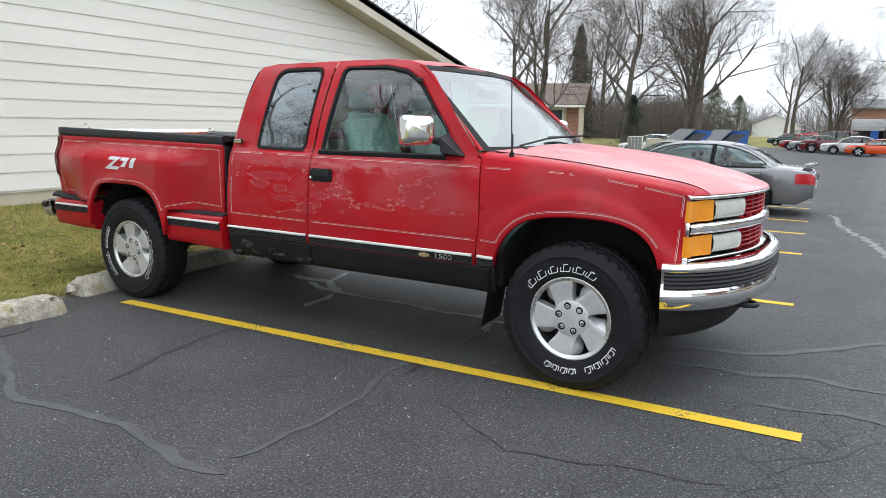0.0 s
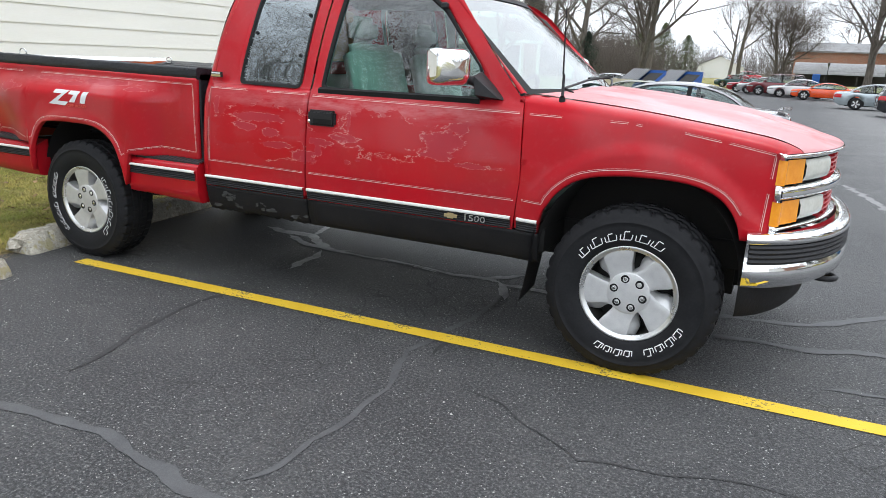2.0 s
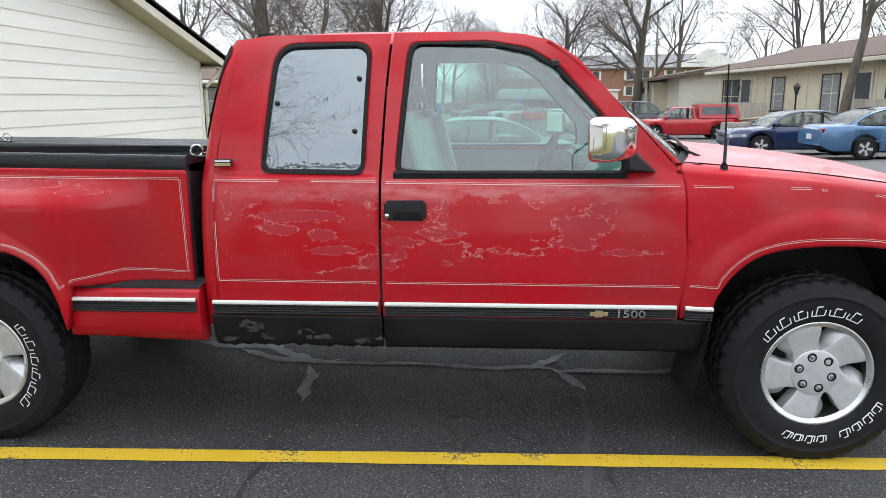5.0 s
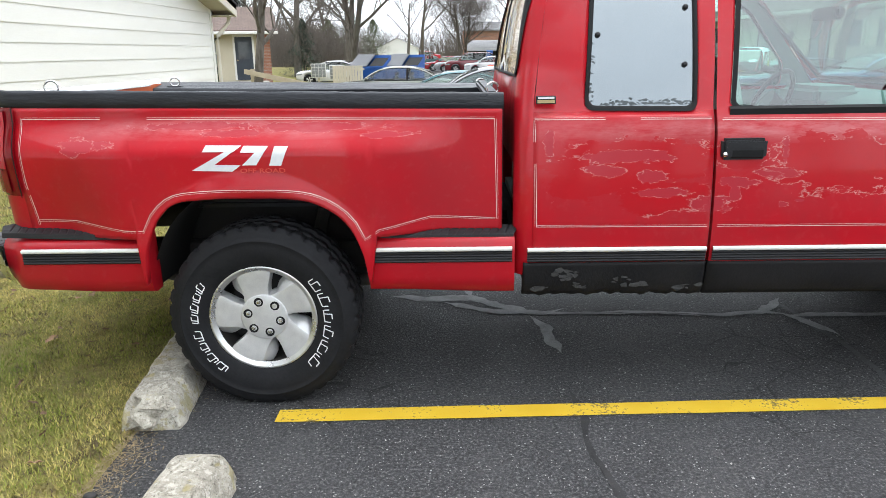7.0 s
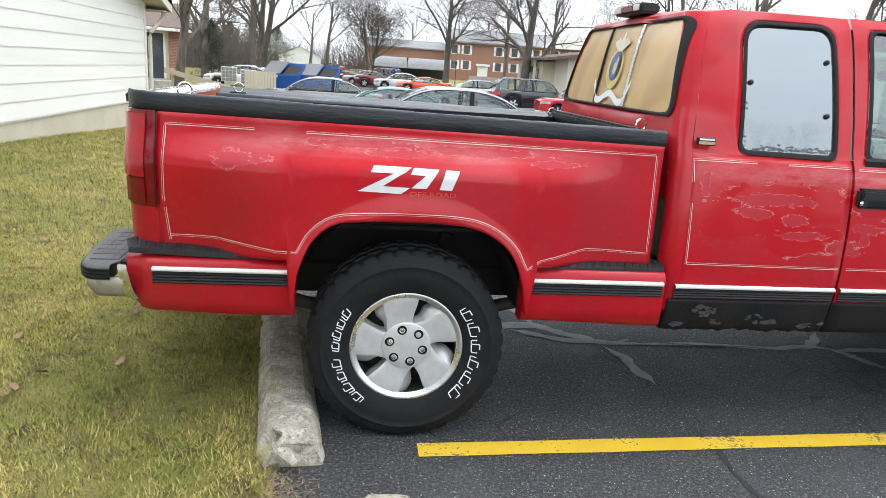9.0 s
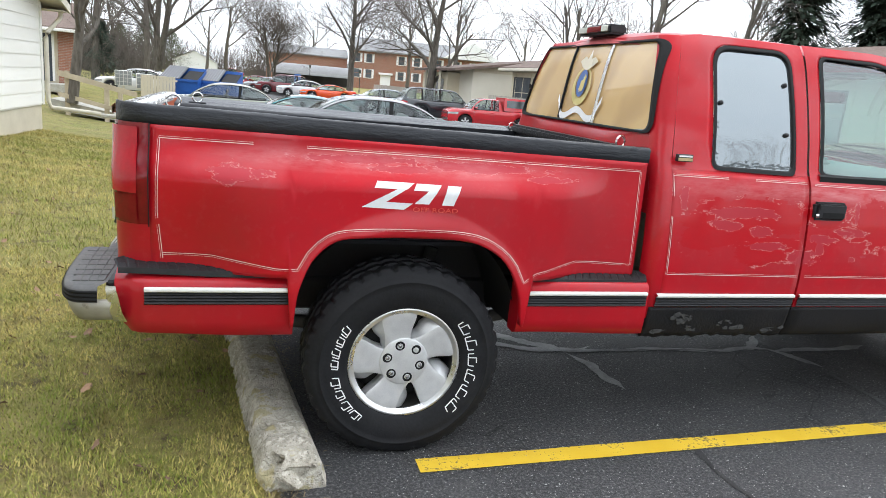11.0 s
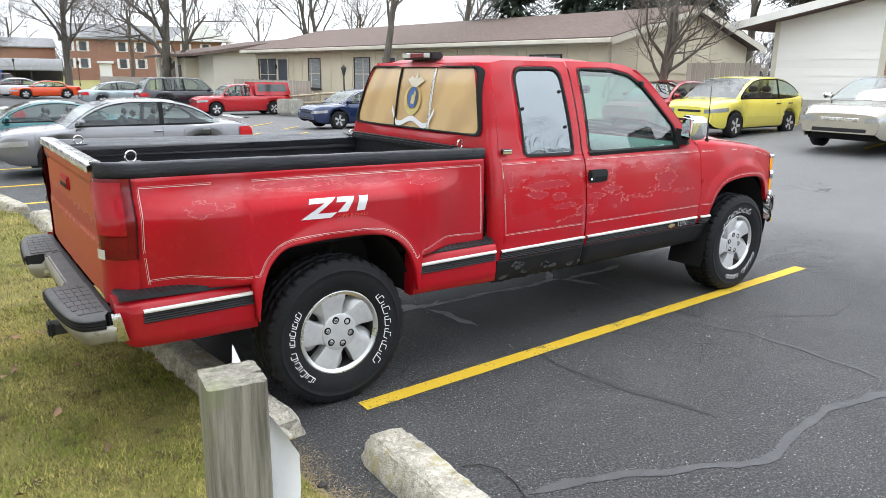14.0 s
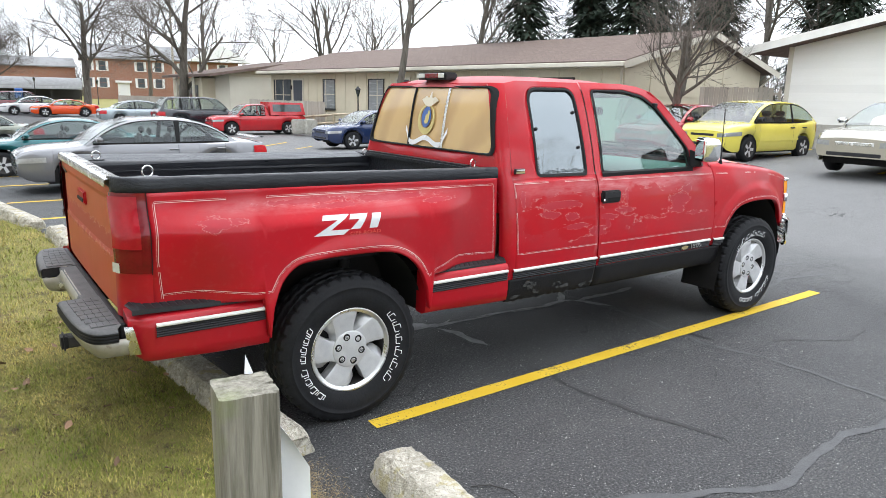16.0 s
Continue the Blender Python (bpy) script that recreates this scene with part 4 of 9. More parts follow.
# grille, lamps and bumper
def front_bar(z0, z1, y0, y1, depth=0.03, off=0.0, n=28):
    """A bar that follows the curve of the nose."""
    prof = [(-depth, z0), (0.0, z0 + 0.004), (0.008, lerp(z0, z1, 0.3)), (0.008, lerp(z0, z1, 0.7)), (0.0, z1 - 0.004), (-depth, z1)]
    return sheet(lambda y, k: (front_x(y, prof[k][1]) + prof[k][0] + off, y, prof[k][1]), steps(y0, y1, n), range(6), smooth=True, flip=False)


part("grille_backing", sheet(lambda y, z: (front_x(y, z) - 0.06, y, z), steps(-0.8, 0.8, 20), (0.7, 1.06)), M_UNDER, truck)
part("grille_bar", front_bar(1.035, 1.062, -0.83, 0.83, 0.05, 0.012), M_CHROME, truck, "chrome upper grille bar")
part("grille_bar", front_bar(0.868, 0.925, -0.83, 0.83, 0.06, 0.018), M_CHROME, truck, "broad chrome middle grille bar")
part("grille_bar", front_bar(0.735, 0.757, -0.83, 0.83, 0.05, 0.012), M_CHROME, truck, "chrome lower grille bar")
for z in (0.945, 0.967, 0.989, 1.011, 0.777, 0.8, 0.823, 0.846):
    part("grille_slat", front_bar(z - 0.006, z + 0.006, -0.37, 0.37, 0.04, -0.01), P_RED, truck)
for y in (-0.36, -0.24, -0.12, 0.0, 0.12, 0.24, 0.36):
    part("grille_rib", boxed(front_x(y, 0.9) - 0.04, front_x(y, 0.9) - 0.008, y - 0.006, y + 0.006, 0.76, 1.03), P_RED, truck)
for s in (-1, 1):
    for z0, z1, y0, y1, nm in ((0.935, 1.03, 0.38, 0.652, "headlamp"), (0.768, 0.858, 0.4, 0.65, "headlamp")):
        body = front_bar(z0, z1, s * y0, s * y1, 0.05, 0.0, 10)
        if s < 0:
            bmesh.ops.reverse_faces(body, faces=body.faces[:])
        hl = part(nm, body, M_LENS, truck, "yellowed rectangular headlamp lens")
        fr = front_bar(z0 - 0.008, z1 + 0.008, s * (y0 - 0.012), s * (y1 + 0.004), 0.05, -0.012, 10)
        part("headlamp_bezel", fr, M_SEAL, hl)


def make_amber(z0, z1):
    def fn(t, z):
        if t < 0.55:
            y = lerp(0.66, 0.79, t / 0.55)
            return (front_x(y, z) + 0.004, -y, z)
        k = (t - 0.55) / 0.45
        a = Vector((front_x(0.79, z) + 0.004, -0.79, z))
        b = Vector((4.122, -half(4.122, z) - 0.004, z))
        p = a.lerp(b, k)
        p += Vector((0.02, -0.03, 0)) * math.sin(math.pi * k) * 0.8
        return p
    return sheet(fn, steps(0, 1, 14), [z0, z0 + 0.01, lerp(z0, z1, 0.5), z1 - 0.01, z1])


both("marker_lamp", lambda: make_amber(0.932, 1.034), M_AMBER, label="amber corner marker lamp")
both("marker_lamp", lambda: make_amber(0.762, 0.862), M_AMBER, label="amber corner marker lamp")


def make_bezel(z0, z1, off):
    def fn(t, k):
        z = (z0, z0 + 0.004, z1 - 0.004, z1)[k]
        e = off if k in (1, 2) else 0.0
        a = Vector((front_x(0.82, z), -0.8, z))
        b = Vector((4.12, -half(4.12, z) - 0.002, z))
        p = a.lerp(b, t) + Vector((0.02, -0.03, 0)) * math.sin(math.pi * t) * 0.8
        return p + Vector((0.5, -0.8, 0)) * e
    return sheet(fn, steps(0, 1, 8), range(4))


for z0, z1 in ((1.035, 1.062), (0.862, 0.932), (0.735, 0.762)):
    both("corner_trim", lambda: make_bezel(z0, z1, 0.012), M_CHROME, label="chrome corner trim")
part("front_valance", sheet(lambda y, z: (front_x(y, z) + 0.03, y, z), steps(-0.8, 0.8, 24), (0.64, 0.7, 0.735)), P_RED, truck)


def bump_plan(a, off=0.0, back=4.05, reach=0.388, wide=0.9):
    """Plan of the bumper: a runs from one end (-pi/2) round to the other; off is outwards."""
    def at(q):
        q = max(-math.pi / 2, min(math.pi / 2, q))
        c, t = math.cos(q), math.sin(q)
        return Vector((back + reach * max(0.0, c) ** 1.4, math.copysign(wide * abs(t) ** 0.8, t), 0))
    d = (at(a + 0.02) - at(a - 0.02)).normalized()
    p = at(a) + Vector((d.y, -d.x, 0)) * off
    return p


F_BUMP = [(-0.02, 0.735), (0.01, 0.737), (0.028, 0.727), (0.034, 0.71), (0.03, 0.695), (0.022, 0.69), (0.022, 0.605), (0.03, 0.598), (0.03, 0.56), (0.024, 0.52), (-0.005, 0.497)]
BUMP_A = steps(-math.pi / 2, -1.0, 22) + steps(-0.95, 0.95, 24) + steps(1.0, math.pi / 2, 22)


def plan_sheet(prof, angles, z_of=None, **kw):
    def fn(a, k):
        p = bump_plan(a, prof[k][0], **kw)
        return (p.x, p.y, prof[k][1])
    return sheet(fn, angles, range(len(prof)))


fb = part("front_bumper", plan_sheet(F_BUMP, BUMP_A), M_CHROME, truck, "chrome front bumper with yellow scrape")
part("bumper_insert", sheet(lambda a, k: (*bump_plan(a, 0.025 + 0.006 * (k % 2))[:2], 0.607 + 0.0101 * k), steps(-1.5, -1.0, 18) + steps(-0.95, 0.95, 24) + steps(1.0, 1.5, 18), range(9), smooth=False), M_BLACK, fb, "ribbed black bumper insert")


def make_scrape():
    rng = random.Random(5)
    rows = []
    for i in range(25):
        t = i / 24
        hi = 0.553 + 0.006 * rng.uniform(-1, 1) - 0.03 * ease(0.55, 0.62, t) - 0.012 * t
        rows.append((lerp(-1.565, -1.33, t), max(hi, 0.524)))
    return sheet(lambda i, k: (*bump_plan(rows[i][0], 0.0285 if k else 0.0275)[:2], lerp(0.517, rows[i][1], k)), range(25), (0, 1))


part("paint_scrape", make_scrape(), M_YELLOW, fb, "yellow paint scrape")
part("air_dam", plan_sheet([(-0.004, 0.52), (-0.008, 0.44), (-0.018, 0.375), (-0.035, 0.352)], BUMP_A, back=4.045, reach=0.285, wide=0.89), M_ROCKER, truck, "black plastic air dam")
for s in (-1, 1):
    hk = [(4.37 + 0.06 * math.cos(a), s * 0.4 + 0.05 * math.sin(a), 0.475) for a in steps(-2.0, 2.0, 10)]
    part("tow_hook", tube([(4.23, s * 0.36, 0.475)] + hk + [(4.23, s * 0.44, 0.475)], 0.014, 8), M_BLACK, truck)


# rocker guards, trim strips
def make_rocker(x0, x1, ragged):
    def lo(x):
        return 0.455 + (0.04 * max(0, noise.noise((x * 6, 0, 0))) + 0.014 * noise.noise((x * 31, 2, 0)) if ragged else 0.0)
    return side_panel(steps(x0, x1, 60 if ragged else 20), lo, lambda x: 0.606, rows=8, lip=0.03)


both("rocker_guard", lambda: make_rocker(1.07, 1.803, True), M_ROCKER, label="scuffed black stone guard")
both("rocker_guard", lambda: make_rocker(1.812, 3.15, False), M_ROCKER, label="black stone guard under the door")


def scuffs():
    """Torn grey flakes where the coating has lifted."""
    rng = random.Random(12)
    bm = bmesh.new()
    for cx, cz, w, h, m in ((1.25, 0.55, 0.07, 0.03, 14), (1.3, 0.5, 0.05, 0.012, 8), (1.47, 0.53, 0.03, 0.02, 6), (1.55, 0.505, 0.04, 0.012, 8), (1.72, 0.49, 0.06, 0.012, 9), (1.14, 0.49, 0.03, 0.012, 5)):
        for i in range(m):
            x, z = cx + rng.gauss(0, w * 0.5), cz + rng.gauss(0, h * 0.5)
            q = rng.uniform(0.006, 0.017)
            vs = [bm.verts.new((x + q * 1.5 * math.cos(a), -half(x, z) - 0.0025 - 0.003 * rng.random(), max(0.462, z + q * 0.7 * math.sin(a)))) for a in sorted(rng.uniform(0, 6.28) for _ in range(7))]
            bm.faces.new(vs)
    return bm


for ob in both("coating_scuff", scuffs, M_SCUFF):
    tagged(ob, kind="stuff")


def make_strip(x0, x1, zc, width):
    z0, z1 = zc - 0.054, zc - 0.006
    n = 9
    return sheet(lambda x, k: (x, -width(x, lerp(z0, z1, k / n)) - 0.006 - 0.005 * (k % 2), lerp(z0, z1, k / n)), steps(x0, x1, 16), range(n + 1), smooth=False)


def make_bead(x0, x1, zc, width):
    return sheet(lambda x, k: (x, -width(x, zc) - (0.004, 0.016, 0.017, 0.004)[k], zc + (-0.009, -0.006, 0.006, 0.009)[k]), steps(x0, x1, 16), range(4))


for x0, x1 in ((1.085, 1.795), (1.82, 3.012), (3.045, 3.152)):
    both("trim_strip", lambda: make_strip(x0, x1, 0.664, half), M_BLACK, label="ribbed black side moulding")
    both("trim_bead", lambda: make_bead(x0, x1, 0.662, half), M_WHITE_TRIM, label="bright bead on the side moulding")


# door handle, lock and badges
def make_handle():
    bm = boxed(1.825, 1.998, -0.9195, -0.87, 1.013, 1.095, bev=0.012, seg=2)
    return bm


for ob in both("door_handle", make_handle, M_BLACK):
    s = -1 if ob.data.vertices[0].co.y < 0 else 1
    # dark plate stands for the shaded hollow under the flap
    part("handle_recess", boxed(1.86, 1.985, *sorted((s * 0.92, s * 0.9)), 1.02, 1.054, bev=0.004), M_SEAL, ob)
    part("handle_flap", boxed(1.836, 1.99, *sorted((s * 0.9225, s * 0.9)), 1.054, 1.088, bev=0.006, seg=2), M_BLACK, ob)
    lk = spin([(0.0, -0.002), (0.009, 0.0), (0.01, 0.004)], 12)
    for v in lk.verts:
        v.co += Vector((1.838, 0, 1.035))
        v.co.y = s * (0.9215 - v.co.y)
    part("lock_cylinder", lk, M_CHROME, ob)
bd = part("nameplate", boxed(1.113, 1.19, -0.873, -0.855, 1.231, 1.262, bev=0.003), M_BLACK, truck, "black and gold nameplate")
part("nameplate_bar", boxed(1.118, 1.185, -0.8755, -0.86, 1.235, 1.247), M_BRASS, bd)
part("nameplate_lettering", boxed(1.12, 1.183, -0.875, -0.86, 1.251, 1.258), M_WHITE_PAINT, bd)


def lettering(name, body, size, m, material, parent, extrude=0.002, shear=0.0, spacing=1.0, width=1.0):
    """Solid letters in the built-in font, placed by a matrix."""
    cu = bpy.data.curves.new(name, "FONT")
    cu.body, cu.size, cu.extrude, cu.shear, cu.space_character = body, size, extrude, shear, spacing
    cu.align_x = "CENTER"
    cu.resolution_u = 3
    tmp = bpy.data.objects.new(name, cu)
    scene.collection.objects.link(tmp)
    bpy.context.view_layer.update()
    me = bpy.data.meshes.new_from_object(tmp.evaluated_get(bpy.context.evaluated_depsgraph_get()))
    bpy.data.objects.remove(tmp)
    me.transform(m @ Matrix.Diagonal((width, 1, 1, 1)))
    me.materials.clear()
    me.materials.append(material)
    ob = new(name, me)
    ob.parent = parent
    return ob


lettering("series_number", "1500", 0.043, Matrix.Translation((2.828, -0.93, 0.622)) @ pose(0, 0, 0, 90, 0, 0), M_CHROME_WORN, truck, 0.003, width=1.45)
part("maker_badge", bm_of([(2.7 + a * 0.8, -0.931, 0.637 + b * 0.9) for a, b in ((-0.045, -0.012), (-0.02, -0.012), (-0.018, -0.018), (0.022, -0.018), (0.02, -0.012), (0.045, -0.012), (0.05, 0.008), (0.024, 0.008), (0.022, 0.014), (-0.018, 0.014), (-0.016, 0.008), (-0.04, 0.008))], [list(range(12))]), M_BRASS, truck)


# mirrors
MIRROR_TURN = Matrix.Translation((2.7, -1.02, 0)) @ Matrix.Rotation(radians(-36), 4, "Z") @ Matrix.Translation((-2.7, 1.02, 0))


def make_mirror():
    o = rounded([(-1.118, 1.262), (-0.93, 1.262), (-0.93, 1.43), (-1.118, 1.43)], 0.042, 8)
    cy, cz = -1.02, 1.346
    secs = [(2.662, 0.94), (2.668, 0.985), (2.68, 1.0), (2.715, 0.99), (2.745, 0.95), (2.768, 0.86), (2.783, 0.7), (2.79, 0.45), (2.792, 0.0)]
    bm = sheet(lambda i, k: (secs[k][0], cy + (o[i][0] - cy) * secs[k][1], cz + (o[i][1] - cz) * secs[k][1]), range(len(o)), range(len(secs)), closed_u=True)
    for v in bm.verts:
        v.co = MIRROR_TURN @ v.co
    return bm


M_MIRROR = simple("mirror_silver", (0.85, 0.86, 0.86), (0.88, 0.88, 0.88), rough=0.02, metal=1.0, rvar=0.01)
mirrors = both("door_mirror", make_mirror, M_CHROME, label="chrome door mirror", smooth=True)
for ob, s in zip(mirrors, (-1, 1)):
    gl = boxed(2.658, 2.668, -1.104, -0.944, 1.28, 1.412, bev=0.004)
    for v in gl.verts:
        v.co = MIRROR_TURN @ v.co
        v.co.y *= -s
    part("mirror_glass", gl, M_MIRROR, ob)
    part("mirror_foot", bm_of([(2.79, s * 0.845, 1.2), (2.93, s * 0.83, 1.2), (2.79, s * 0.83, 1.33), (2.8, s * 0.93, 1.225), (2.9, s * 0.88, 1.21), (2.79, s * 0.93, 1.31)], [(0, 1, 4, 3), (1, 2, 5, 4), (2, 0, 3, 5), (3, 4, 5)]), M_BLACK, ob)
    part("mirror_arm", tube([(2.79, s * 0.89, 1.28), (2.745, s * 0.96, 1.3)], 0.022, 8), M_BLACK, ob)
part("window_clip", boxed(2.5, 2.535, -0.722, -0.69, 1.622, 1.652, bev=0.006), M_BLACK, truck)


# ---- cargo bed ----
R_ARCH = [(-0.435, 0.545), (-0.425, 0.66), (-0.41, 0.72), (-0.376, 0.8), (-0.3, 0.872), (-0.195, 0.893), (0.0, 0.897), (0.206, 0.888), (0.315, 0.845), (0.392, 0.77), (0.437, 0.663), (0.448, 0.6), (0.455, 0.545)]


def bed_half(x, z):
    """Half width of the bed side, with the swelling over the rear wheel."""
    f = ease(0.86, 0.5, x) * lerp(0.35, 1.0, ease(-1.0, -0.62, x))
    g = ease(1.205, 1.06, z)
    w = 0.862 + 0.006 * ease(1.2, 0.9, z) + 0.098 * f * g * lerp(ease(0.7, 1.12, z), 1.0, ease(0.85, 0.46, abs(x - 0.01)))
    r = math.hypot(x - 0.01, (z - 0.42) * 0.98)
    w += 0.016 * ease(0.075, 0.0, abs(r - 0.5)) * ease(0.45, 0.6, z)
    low = ease(0.8, 0.7, z)
    return lerp(w, max(w, 0.94), low * ease(0.6, 0.46, abs(x - 0.01)))


RAIL_DROP = 0.018


def make_bedside():
    xs = steps(-0.925, -0.46, 16) + [-0.444, -0.435, -0.43, -0.425, -0.418, -0.41, -0.395] + steps(-0.376, -0.2, 10) + steps(-0.17, 0.2, 12) + steps(0.22, 0.39, 10) + [0.405, 0.42, 0.43, 0.437, 0.442, 0.448, 0.455, 0.465] + steps(0.49, 0.985, 18)

    def lo(x):
        return smooth_at(R_ARCH, x) if -0.435 <= x <= 0.455 else (0.545 if -0.45 < x < 0.47 else 0.735)
    return side_panel(xs, lo, lambda x: 1.23 - RAIL_DROP * x * 0.8, bed_half, rows=30, lip=0.035)


both("bed_side", make_bedside, P_BED, label="red bed side swelling over the rear wheel")


def corner_pt(z, a, off=0.0):
    w = bed_half(-0.925, z)
    r = 0.125 + off
    return (-0.925 - r * math.sin(a), -(w - 0.125) - r * math.cos(a), z)


both("bed_corner", lambda: sheet(lambda z, a: corner_pt(z, a), steps(0.7, 1.24, 12), steps(0, math.pi / 2, 10), flip=True), P_RED)


def make_tail():
    bm = sheet(lambda z, a: corner_pt(z, a, 0.007 * min(1, 6 * (z - 0.9), 6 * (1.25 - z)) + 0.002), [0.902] + steps(0.91, 1.238, 14) + [1.246], steps(0.02, 1.5, 12), flip=True)
    return bm


for ob in both("tail_lamp", make_tail, M_TAIL, label="tall red wrap-around tail lamp"):
    s = -1 if ob.data.vertices[0].co.y < 0 else 1
    reverse = sheet(lambda z, a: corner_pt(z, a, 0.0125), steps(0.904, 0.948, 3), steps(1.06, 1.5, 5), flip=True)
    gasket = sheet(lambda z, a: corner_pt(z, a, 0.0112), steps(0.896, 1.25, 8), [0.0, 0.015, 0.03], flip=True)
    upper = sheet(lambda z, a: corner_pt(z, a, 0.0115), steps(1.012, 1.232, 9), steps(0.3, 1.42, 8), flip=True)
    lower = sheet(lambda z, a: corner_pt(z, a, 0.0115), steps(0.915, 1.005, 5), steps(0.3, 1.03, 6), flip=True)
    for b in (reverse, gasket, upper, lower):
        if s > 0:
            for v in b.verts:
                v.co.y = -v.co.y
    part("reverse_lens", reverse, M_LENS, ob)
    part("lamp_gasket", gasket, M_SEAL, ob)
    part("stop_lens", upper, M_TAIL_LIT, ob)
    part("turn_lens", lower, M_TAIL, ob)

tail_prof = [(0.70, -1.04), (0.72, -1.052), (0.95, -1.052), (0.97, -1.046), (1.2, -1.046), (1.225, -1.056), (1.262, -1.056), (1.27, -1.04), (1.27, -0.99), (0.7, -0.99)]
gate = part("tailgate", sheet(lambda y, k: (tail_prof[k][1] + 0.01 * (abs(y) / 0.72) ** 4, y, tail_prof[k][0]), steps(-0.735, 0.735, 20), range(10), smooth=False), P_GATE, truck, "orange-bleached red tailgate with flaking paint")
hd = part("tailgate_handle", boxed(-1.06, -1.04, -0.1, 0.1, 1.1, 1.165, bev=0.006, seg=2), P_RED, gate)
# near-black plate in place of the shade inside the gate handle
part("handle_recess", boxed(-1.064, -1.05, -0.085, 0.085, 1.108, 1.13, bev=0.003), M_UNDER, hd)
part("tailgate_cap", sheet(lambda y, k: ((-1.062, -1.064, -1.055, -0.99, -0.985)[k], y, (1.262, 1.289, 1.297, 1.297, 1.262)[k]), steps(-0.74, 0.74, 12), range(5)), M_CHROME_WORN, gate, "worn bright tailgate cap")


def rail_z(x):
    return 1.283 - RAIL_DROP * x


def make_rail():
    prof = [(-0.856, -0.055), (-0.861, -0.05), (-0.863, -0.03), (-0.862, 0.0), (-0.857, 0.008), (-0.845, 0.011), (-0.76, 0.004), (-0.68, -0.008), (-0.63, -0.014), (-0.608, -0.022), (-0.602, -0.075)]

    def fn(x, k):
        y, z = prof[k]
        w = 0.0025 * noise.noise((x * 7, k * 0.7, 1.0)) + 0.0025 * max(0.0, noise.noise((x * 26, k * 0.9, 2.0)))
        d = min(0.12, max(0.0, -0.925 - x))
        y += (0.125 - math.sqrt(0.125 ** 2 - d * d)) * ease(-0.66, -0.83, y)
        return (x, y + w * 0.6, rail_z(x) + z + w)
    bm = sheet(fn, steps(-1.045, 0.99, 110), range(len(prof)), flip=True)
    for x in (-1.045, 0.99):
        vs = [bm.verts.new(fn(x, k)) for k in range(len(prof))]
        bm.faces.new(vs if x > 0 else list(reversed(vs)))
    return bm


for ob in both("bed_rail_cap", make_rail, M_LINER, label="rough black brushed-on bed rail coating"):
    ob.location.z -= 0.036 if ob.data.vertices[0].co.y > 0 else 0.0


def make_inner():
    bm = sheet(lambda x, z: (x, -0.6 + 0.014 * math.sin(z * 26) * ease(1.25, 1.1, z), z), steps(-1.0, 0.98, 30), steps(0.78, 1.225, 18))
    return bm


both("bed_inner_wall", make_inner, M_LINER)
part("bed_floor", sheet(lambda x, y: (x, y, 0.8 + 0.012 * (1 if int((y + 1) * 12) % 2 else 0)), steps(-1.0, 0.98, 2), steps(-0.6, 0.6, 28), smooth=False), M_LINER, truck)
part("bed_front_wall", boxed(0.96, 0.99, -0.84, 0.84, 0.74, 1.243, bev=0.006), M_LINER, truck)
part("bed_front_cap", boxed(0.93, 0.992, -0.62, 0.62, 1.225, 1.268, bev=0.012, seg=2), M_LINER, truck)
for hx, hz in ((-0.87, 1.311), (0.957, 1.279)):
    for s in (-1, 1):
        ringp = [(hx + 0.025 * math.cos(a), s * 0.665 + 0.008 * math.cos(a), hz + (0.004 if s < 0 else -0.03) + 0.025 * math.sin(a)) for a in steps(-1.4, 4.6, 18)]
        hook = part("eye_bolt", tube(ringp, 0.0046, 8), M_CHROME_WORN, truck, "bright screw eye on the bed rail")
        part("washer", boxed(hx - 0.045, hx + 0.045, s * 0.665 - 0.022, s * 0.665 + 0.022, rail_z(hx) - (0.013 if s < 0 else 0.05), rail_z(hx) - (0.003 if s < 0 else 0.04), bev=0.004), M_LINER, hook)


# bed steps
def make_step(x0, x1, front):
    prof = [(-0.84, 0.5), (-0.9, 0.498), (-0.928, 0.51), (-0.938, 0.56), (-0.94, 0.66), (-0.938, 0.7), (-0.925, 0.716), (-0.905, 0.722), (-0.85, 0.735 if front else 0.745)]

    def fn(x, k):
        y, z = prof[k]
        if front:
            z -= 0.014 * ease(0.5, 1.0, x) if k < 3 else 0.0
        else:
            z += (0.012 * ease(-0.6, -0.95, x) + 0.06 * ease(-0.96, -1.045, x) ** 2) * (1 if k < 4 else 0.0)
            y += 0.045 * ease(-0.9, -1.045, x) ** 2
        return (x, y, z)
    bm = sheet(fn, steps(x0, x1, 22), range(len(prof)), flip=True)
    for x in (x0, x1):
        vs = [bm.verts.new(fn(x, k)) for k in range(len(prof))]
        bm.faces.new(vs if x == x1 else list(reversed(vs)))
    return bm


both("bed_step", lambda: make_step(0.452, 1.033, True), P_RED, label="red side step ahead of the rear wheel")
both("bed_step", lambda: make_step(-1.04, -0.432, False), P_RED, label="red side step behind the rear wheel")


